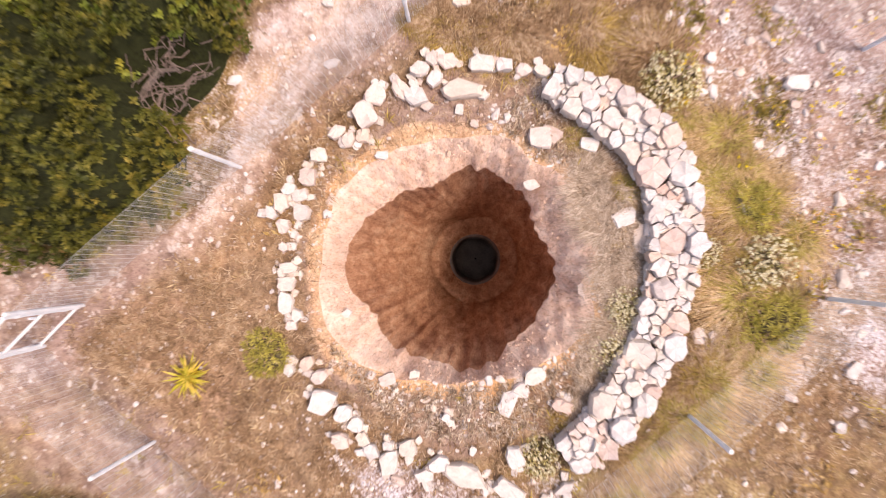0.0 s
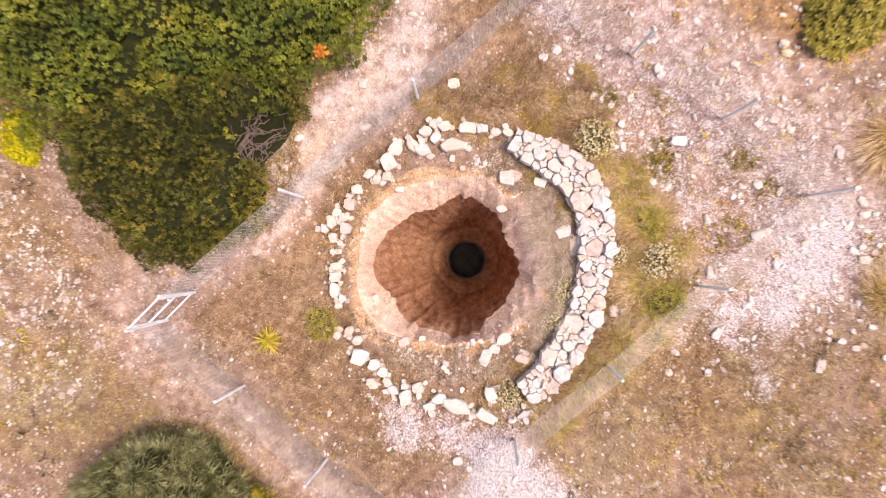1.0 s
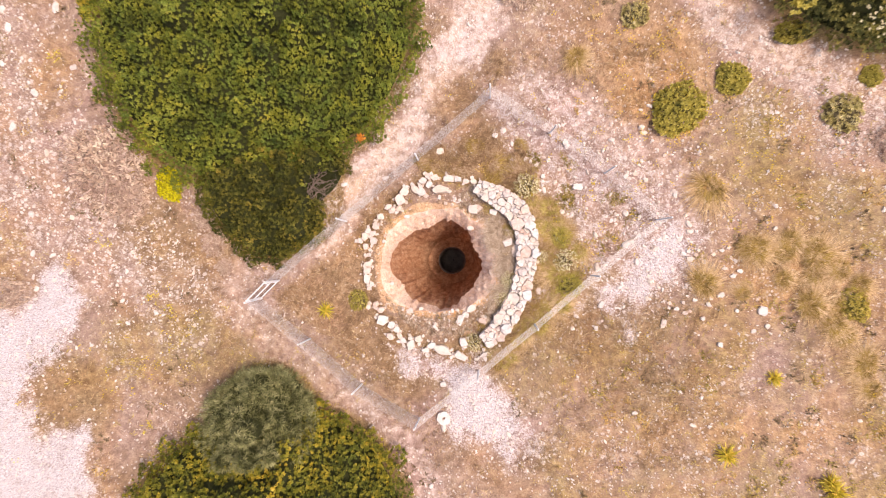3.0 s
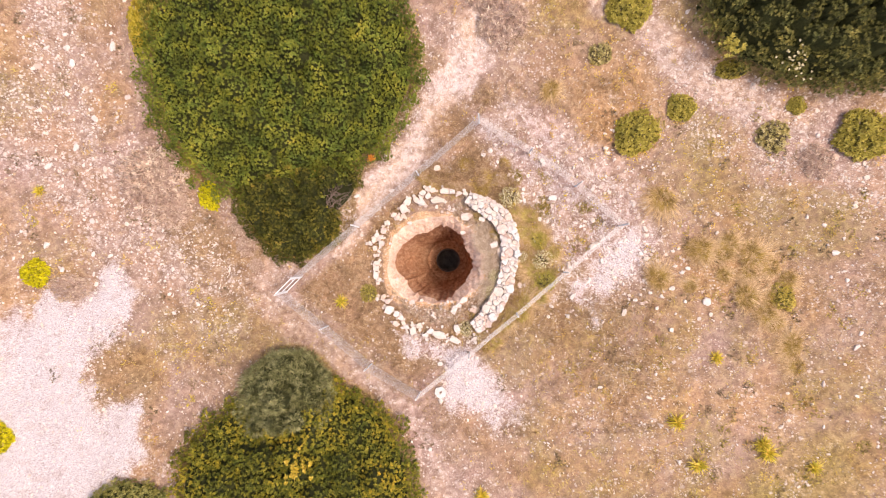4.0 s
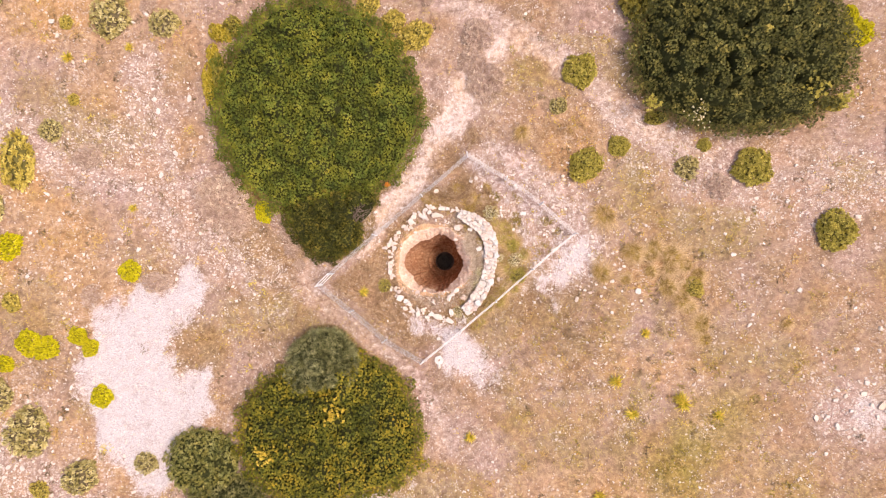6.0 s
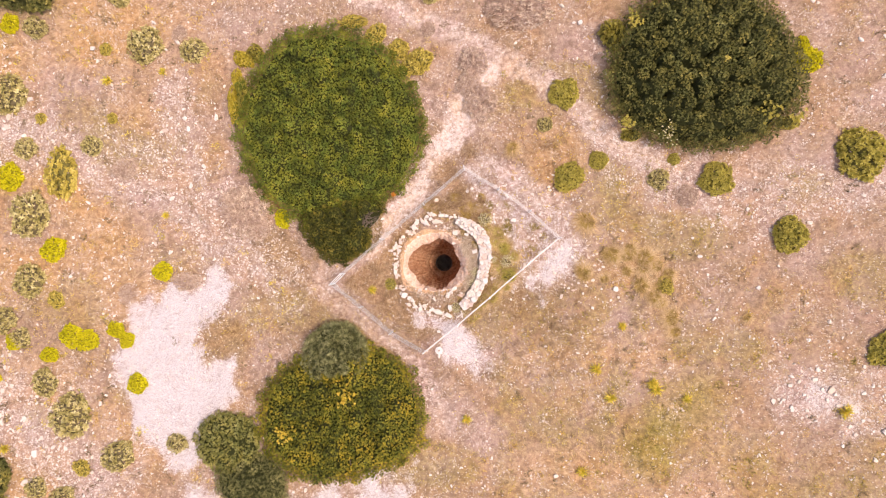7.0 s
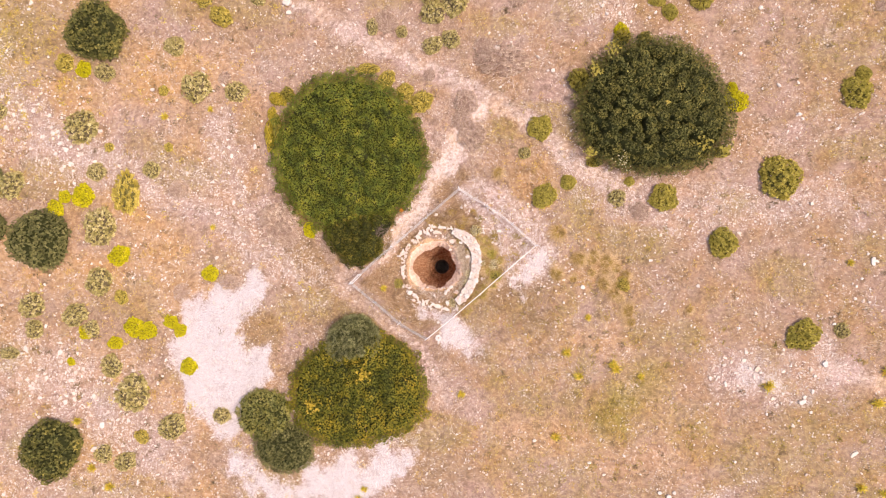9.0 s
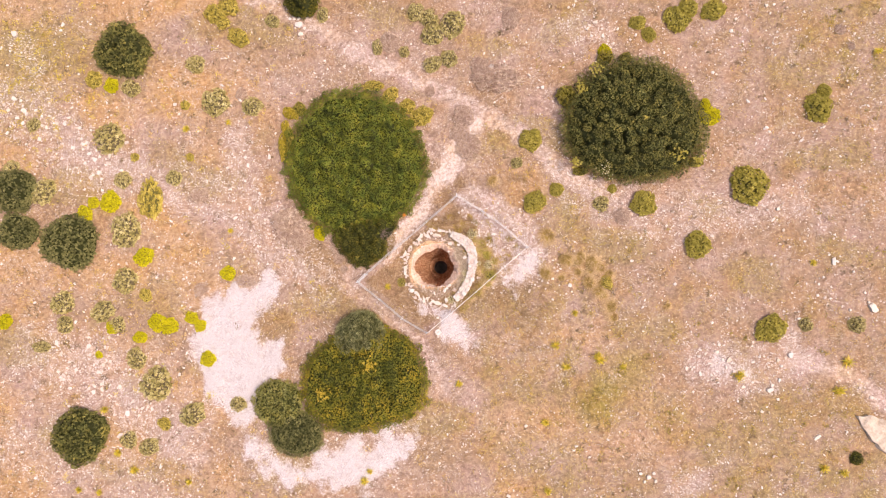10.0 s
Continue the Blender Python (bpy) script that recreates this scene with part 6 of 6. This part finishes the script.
spread([tussock(148 + k, M_TRAMPLED, "brown long dry grass beside the stone ring", "grass tufts by the ring", (M_TRAMPLED, M_BROWNGRASS)[k]) for k in range(2)], NORTH_TUFTS, 0.7)
spread([tussock(140 + k, (M_TUFT, M_BROWNGRASS, M_TUFT)[k], "half-dry green and tan grass tuft beside the stone ring", "grass tufts by the ring", (M_GOLDGRASS, M_TRAMPLED, M_TUSSOCK)[k]) for k in range(3)], GREEN_TUFTS, 0.7)


def rosette(seed):
    thing = new("rosette_plant")
    tagged(thing, "small spiky yellow-green rosette plant", "plant", "rosette plants")
    r = np.random.default_rng(seed)
    v1, f1 = leaves(np.array([[0, 0, 0.10]] * 3), np.array([[0.05, 0, 1.0], [-0.05, 0.05, 1.0], [0, -0.05, 1]]), 34, 0.85, 0.085, (35, 86), 0.12)
    v2, f2 = leaves(np.array([[0, 0, 0.14]] * 2), np.array([[0.03, 0, 1.0], [0, -0.05, 1]]), 16, 0.55, 0.08, (20, 60), 0.0)
    v, f = joined([(v1, f1), (v2, f2)])
    child(link_mesh("leaf_rosette", v, f, M_ROSETTE), thing)
    return thing


spread([rosette(150 + k) for k in range(3)], [(x, y, a * 1.25, b * 1.25) for x, y, a, b in [(-3.98, -1.47, 0.30, 0.30)] + ROSETTES + ROSETTES_FAR])
RING_BUSHES = [(-2.95, -1.15, 0.36, 0.38), (3.55, -0.85, 0.50, 0.44), (3.35, 0.62, 0.36, 0.42)]
spread([small_shrub("low_green_bush", M_MOUND, (9, 0.20, 0.035), 0.15, 0.36, 160 + k, "low yellow-green bush against the ring of stones", "bush", "low bushes by the ring", 0.1, 0.6) for k in range(2)], RING_BUSHES)
FLOWER_BUSHES = [(2.35, 2.25, 0.42, 0.4), (3.5, -0.1, 0.42, 0.42), (2.75, 0.05, 0.22, 0.26), (1.75, -0.6, 0.26, 0.3), (0.62, -2.55, 0.28, 0.3), (1.55, -1.2, 0.28, 0.3), (1.72, -0.72, 0.22, 0.28)]
spread([small_shrub("flowering_bush", M_PALELEAF, (7, 0.16, 0.05), 0.19, 0.3, 165 + k, "sparse bush with cream flower heads beside the stone ring", "bush", "flowering bushes by the ring", 0.35, 0.6, M_WHITEFLOWER) for k in range(2)], FLOWER_BUSHES)

# ---------------------------------------------------------------- ground cover
FENCED = [CORNER_W, CORNER_N, CORNER_E, CORNER_S]
CROWNS = [LENTISK, LOW_LENTISK, DARK_BUSH, OCHRE_BUSH, OLIVE]


def open_ground(x, y, margin=0.0):
    ok = np.hypot(x - PIT[0], y - PIT[1]) > slope_edge(np.arctan2(y - PIT[1], x - PIT[0])) + 0.05 - margin
    for (cx, cy), radii in CROWNS:
        ok &= np.hypot(x - cx, y - cy) > 0.9 * round_curve(radii, np.arctan2(y - cy, x - cx))
    return ok


def scatter(n, half_x, half_y, weight, r, cx=0.0, cy=0.0):
    x, y = r.uniform(-half_x, half_x, n) + cx, r.uniform(-half_y, half_y, n) + cy
    c = covers(x, y)
    keep = (r.uniform(size=n) < weight(c, x, y)) & open_ground(x, y)
    return x[keep], y[keep]


def stone_litter(name, x, y, size, r, label, z=None, mat=M_PEBBLE):
    n = len(x)
    g = (1 + math.sqrt(5)) / 2
    ico = np.array([(0, s1, s2 * g) for s1 in (-1, 1) for s2 in (-1, 1)], float)
    ico = np.concatenate([ico, ico[:, [1, 2, 0]], ico[:, [2, 0, 1]]]) / math.sqrt(1 + g * g)
    near = [(i, j, k) for i in range(12) for j in range(i + 1, 12) for k in range(j + 1, 12) if max(np.linalg.norm(ico[i] - ico[j]), np.linalg.norm(ico[j] - ico[k]), np.linalg.norm(ico[i] - ico[k])) < 1.1]
    tri = np.array([t if np.dot(np.cross(ico[t[1]] - ico[t[0]], ico[t[2]] - ico[t[0]]), ico[t[0]]) > 0 else (t[0], t[2], t[1]) for t in near])
    v = ico[None] * r.uniform(0.62, 1.12, (n, 12, 1)) * 0.5
    v[..., 2] = np.clip(v[..., 2], -0.3, 0.34)
    v *= np.stack([size * r.uniform(0.9, 1.6, n), size * r.uniform(0.7, 1.1, n), size * r.uniform(0.5, 0.9, n)], 1)[:, None]
    a = r.uniform(0, 2 * np.pi, n)
    ca, sa = np.cos(a)[:, None], np.sin(a)[:, None]
    vx, vy = v[..., 0] * ca - v[..., 1] * sa, v[..., 0] * sa + v[..., 1] * ca
    v = np.stack([vx + x[:, None], vy + y[:, None], v[..., 2] + ((relief(x, y) if z is None else z) + size * 0.10)[:, None]], -1).reshape(-1, 3)
    f = (tri[None] + np.arange(n)[:, None, None] * 12).reshape(-1, 3)
    tagged(link_mesh(name, v, f, mat), label, "stones", kind="stuff")


r = np.random.default_rng(200)
clusters, clumped_a, clumped_b = waves(31, 3.2), waves(32, 1.4), waves(33, 6.0)


def clumped(x, y):
    return clumped_a(x, y) + clumped_b(x, y)


x, y = scatter(70000, 36, 22, lambda c, x, y: np.clip(0.20 * step(-0.7, 1.0, clumped(x, y)) * (1 - 0.3 * (x > 4) * (y < 1)) + 0.72 * c["stony"] * (0.6 + 0.5 * clusters(x * 1.7, y * 1.7)) + 0.16 * np.clip(clusters(x, y), 0, 1) - 0.05 * c["path"] - 0.085 * (np.hypot(x, y) < 13) - 0.3 * np.exp(-((x - 6.4) ** 2 + (y - 5.0) ** 2) / 5), 0, 1) * (1 - 0.85 * c["gravel"] * (c["stony"] < 0.3)) * (1 - 0.7 * (depth_in(x, y, FENCED) > 0) * (c["stony"] < 0.2)), r)
stone_litter("field_stones", x, y, np.clip(r.lognormal(-2.4, 0.45, len(x)), 0.06, 0.36) * (1 - 0.18 * covers(x, y)["stony"]) * (1 - 0.45 * (depth_in(x, y, FENCED) > -1.5)) * (1 - 0.25 * (np.hypot(x, y) < 12)), r, "pale limestone pieces strewn over dry soil")
x, y = scatter(30000, 11, 8, lambda c, x, y: np.clip(0.14 + 0.5 * c["gravel"] + 0.2 * np.clip(clusters(x, y), 0, 1), 0, 1) * (1 - 0.65 * c["straw"]) * (1 - 0.75 * c["path"]), r)
stone_litter("small_stones", x, y, np.clip(r.lognormal(-3.15, 0.4, len(x)), 0.02, 0.12), r, "small pale stones and grit round the pit")
x, y = scatter(60000, 19, 17, lambda c, x, y: np.clip(1.7 * c["gravel"] * (1 - c["gravel"]) + 0.05 * c["gravel"], 0, 0.8) * (c["stony"] < 0.3) * (1 - 0.8 * c["path"]), r)
stone_litter("gravel_stones", x, y, np.clip(r.lognormal(-2.8, 0.45, len(x)), 0.03, 0.20), r, "loose pale stones along the gravel patches")
x, y = scatter(84000, 36, 22, lambda c, x, y: np.clip(0.30 + 0.30 * clumped(x, y) + 0.75 * c["stony"] - 0.25 * c["path"] + 0.12 * clusters(x * 2.3, y * 2.3), 0.02, 1) * (1 - 0.5 * c["gravel"]) * (np.hypot(x, y) > 6), r)
bits = np.clip(r.lognormal(-3.0, 0.30, len(x)), 0.03, 0.11) * (1 + 0.5 * covers(x, y)["stony"])
octa = np.array([(1, 0, 0), (0, 1, 0), (-1, 0, 0), (0, -1, 0), (0, 0, 0.7)], float)
v = octa[None] * r.uniform(0.55, 1.25, (len(x), 5, 1)) * bits[:, None, None] * np.array([1.0, 0.8, 1.0]) * 0.62
a = r.uniform(0, 2 * np.pi, len(x))[:, None]
v = np.stack([v[..., 0] * np.cos(a) - v[..., 1] * np.sin(a) + x[:, None], v[..., 0] * np.sin(a) + v[..., 1] * np.cos(a) + y[:, None], v[..., 2] + relief(x, y)[:, None] + 0.004], -1).reshape(-1, 3)
f = (np.array([(0, 1, 4), (1, 2, 4), (2, 3, 4), (3, 0, 4)])[None] + np.arange(len(x))[:, None, None] * 5).reshape(-1, 3)
tagged(link_mesh("stone_chips", v, f, M_PEBBLE), "small sharp limestone chips over the dry soil", "stones", kind="stuff")
x, y = scatter(500, 3.0, 3.0, lambda c, x, y: 0.8 * step(4.6, 5.4, np.full(len(x), 5.0)) * np.clip(x - 0.2, 0, 1), r, 4.6, 1.6)
stone_litter("rubble", x, y, np.clip(r.lognormal(-2.1, 0.35, len(x)), 0.06, 0.28), r, "pale rubble in the fenced corner")
n = 2200
a, s = r.uniform(0, 2 * np.pi, n), r.uniform(-0.45, 0.98, n)
d = slope_edge(a) * (1 - s) + lip_edge(a) * s
x, y = PIT[0] + d * np.cos(a), PIT[1] + d * np.sin(a)
stone_litter("clay_clods", x, y, np.clip(r.lognormal(-3.9, 0.45, n), 0.010, 0.07), r, "crumbs and clods of dry clay round the pit", -0.62 * np.clip(s, 0, 1) ** 1.4 - 0.01, M_CLAY)
a = r.uniform(-2.9, 1.3, 420)
d = slope_edge(a) + r.uniform(0.0, 0.6, 420)
x, y = PIT[0] + d * np.cos(a), PIT[1] + d * np.sin(a)
ok = np.hypot(x - 0.05, y + 0.05) < 2.3
stone_litter("inner_stones", x[ok], y[ok], np.clip(r.lognormal(-3.0, 0.45, int(ok.sum())), 0.025, 0.15), r, "small stones between the pit and the ring wall")
n = 620
u, v = r.uniform(0, 1, n), r.uniform(0.02, 0.98, n)
p = np.array([tuple(on_arc(INNER_ARC, a).lerp(on_arc(OUTER_ARC, a), b)) for a, b in zip(u, v)])
n2 = np.clip(r.lognormal(-2.5, 0.3, n), 0.05, 0.14)
stone_litter("wall_fill", p[:, 0], p[:, 1], n2, r, "small packing stones in the ring wall")
scene.objects["wall_fill"].location.z = 0.20


def grass(name, x, y, blades, length, width, mat, label, r):
    p = np.stack([x, y, relief(x, y) + 0.01], 1)
    ax = np.stack([r.normal(size=len(x)) * 0.5, r.normal(size=len(x)) * 0.5, np.ones(len(x))], 1)
    v, f = leaves(p, ax, blades, length, width, (35, 88), 0.1)
    v[:, 2] = np.maximum(v[:, 2], relief(v[:, 0], v[:, 1]) + 0.004)
    tagged(link_mesh(name, v, f, mat), label, "grass", kind="stuff")


patch = waves(41, 2.0)
a, d = r.uniform(-2.6, 1.2, 1500), r.uniform(0.06, 0.85, 1500)
d = d + slope_edge(a)
x, y = PIT[0] + d * np.cos(a), PIT[1] + d * np.sin(a)
ok = np.hypot(x - 0.1, y) < 2.45
grass("inner_herbs", x[ok], y[ok], 6, 0.10, 0.016, M_FAWN, "brown withered herbs inside the ring wall", r)
x, y = scatter(64000, 7.5, 6.5, lambda c, x, y: np.clip(c["straw"] * (0.75 + 0.5 * patch(x, y)) * (1 - c["gravel"]) * (1 - c["path"]), 0, 1), r)
grass("dry_grass", x, y, 5, 0.14, 0.010, M_TRAMPLED, "short trampled dry grass inside and round the fence", r)
x, y = scatter(110000, 36, 22, lambda c, x, y: np.clip(0.5 * c["straw"] * (0.5 + 0.9 * patch(x, y)) * (1 - c["gravel"]) * (1 - c["path"]), 0, 1), r)
grass("field_grass", x, y, 6, 0.13, 0.018, M_STRAW, "thin dry grass over the hillside", r)
x, y = scatter(60000, 36, 22, lambda c, x, y: np.clip(c["olive"] * (0.5 + 0.9 * patch(x + 5, y)) * (1 - c["gravel"]), 0, 1), r)
grass("green_grass", x, y, 6, 0.18, 0.014, M_GREENGRASS, "half-green grass among the dry straw", r)
bloom, tight = waves(51, 4.5), waves(52, 0.7)


def herbs(name, count, weight, mat, label):
    """Low leafy clumps, thick where the cover allows."""
    x, y = scatter(count, 36, 21, weight, r)
    a, q = r.uniform(0, 2 * np.pi, (len(x), 10)), 0.26 * np.sqrt(r.uniform(0, 1, (len(x), 10)))
    x, y = (x[:, None] + q * np.cos(a)).ravel(), (y[:, None] + q * np.sin(a)).ravel()
    grass(name, x, y, 4, 0.11, 0.038, mat, label, r)


herbs("low_herbs", 9000, lambda c, x, y: np.clip((c["olive"] * 0.9 + 0.12 + 1.2 * (c["olive"] > 0.8)) * step(-0.1, 0.9, patch(x * 0.6 + 3, y * 0.6)) * (1 - c["gravel"]) * (1 - c["path"]) * step(3, 7, x) + 0.9 * (depth_in(x, y, FENCED) > 0) * (x > 2.4) * step(0.0, 0.7, patch(x * 1.4, y * 1.4)), 0, 1), M_HERB, "low olive herbs among dry grass")
herbs("orange_herbs", 12000, lambda c, x, y: np.clip((c["rust"] * 0.9 + 0.10) * step(0.1, 1.0, patch(x * 0.7 - 9, y * 0.7)) * (1 - c["gravel"]) * (1 - c["path"]) * (1 - 0.6 * c["stony"]), 0, 1), M_ORANGEHERB, "low orange-tan herbs on stony soil")
herbs("yellow_herbs", 13000, lambda c, x, y: np.clip(np.exp(-((x + 31) ** 2 + (y - 17) ** 2) / 34) * step(-0.4, 0.8, patch(x, y)) + 0.16 * (x < -8) * step(0.3, 1.0, patch(x + 4, y)), 0, 1) * (1 - c["gravel"]), M_YELLOWHERB, "low yellow-flowering herbs on the slope")
herbs("withered_herbs", 5200, lambda c, x, y: np.clip(0.9 * np.exp(-((x - 10.2) ** 2 / 4.5 + (y + 0.2) ** 2 / 1.6)) + 0.9 * np.exp(-((x - 11.7) ** 2 / 1.0 + (y + 2.4) ** 2 / 3.0)) + (0.22 + 0.35 * (x < -11)) * step(-0.5, 0.9, patch(x * 0.8 + 11, y * 0.8)) * (1 - c["path"]) * (1 - c["gravel"]) * (1 - (depth_in(x, y, FENCED) > -1)), 0, 1), M_BROWNHERB, "small withered brown herbs over the hillside")
n = 5200
x, y = r.uniform(2.2, 6.6, n), r.uniform(-1.6, 4.4, n)
ok = (depth_in(x, y, FENCED) > 0.05) & (np.hypot(x - 0.1, y) > 2.75) & (r.uniform(size=n) < step(0.1, 0.8, patch(x * 1.5 + 2, y * 1.5)))
grass("corner_herbs", x[ok], y[ok], 6, 0.10, 0.018, M_HERB, "low olive-brown herbs in the fenced corner", r)
BLOOMS = [(-31, 17, 4.5), (-29, 13, 3), (6.2, 6.0, 2.2), (5.0, 1.6, 1.3), (8.5, 3.0, 2.0), (-14.2, -5.8, 1.6), (-10.0, -3.0, 2.0), (-24, -2, 3.0), (5.2, 3.4, 1.2), (3.6, 2.2, 1.6), (5.0, 0.8, 1.2), (6.6, 3.2, 1.2), (-9, -1.2, 1.5), (4.5, 0.6, 1.0)]
x, y = scatter(30000, 36, 20, lambda c, x, y: np.clip((0.6 * step(0.5, 1.1, bloom(x, y)) + sum(np.exp(-((x - a) ** 2 + (y - b) ** 2) / (w * w)) for a, b, w in BLOOMS)) * (1 - c["path"]) * (1 - c["gravel"]) * (0.5 + 0.5 * step(-8, -16, x) + 0.5 * (x > 0) * step(-4, 3, y)) * step(-0.2, 0.7, tight(x, y)) * (1 - (depth_in(x, y, FENCED) > 0) * (x < 2.5)), 0, 1), r)
x, y = (x[:, None] + r.normal(size=(len(x), 5)) * 0.07).ravel(), (y[:, None] + r.normal(size=(len(y), 5)) * 0.07).ravel()
p = np.stack([x, y, relief(x, y) + r.uniform(0.05, 0.15, len(x))], 1)
v, f = leaves(p, np.stack([0.3 * r.normal(size=len(x)), 0.3 * r.normal(size=len(x)), np.ones(len(x))], 1), 5, 0.026, 0.022, (65, 88))
tagged(link_mesh("wild_flowers", v, f, M_FLOWER), "small yellow wild flowers in the dry grass", "flowers", kind="stuff")
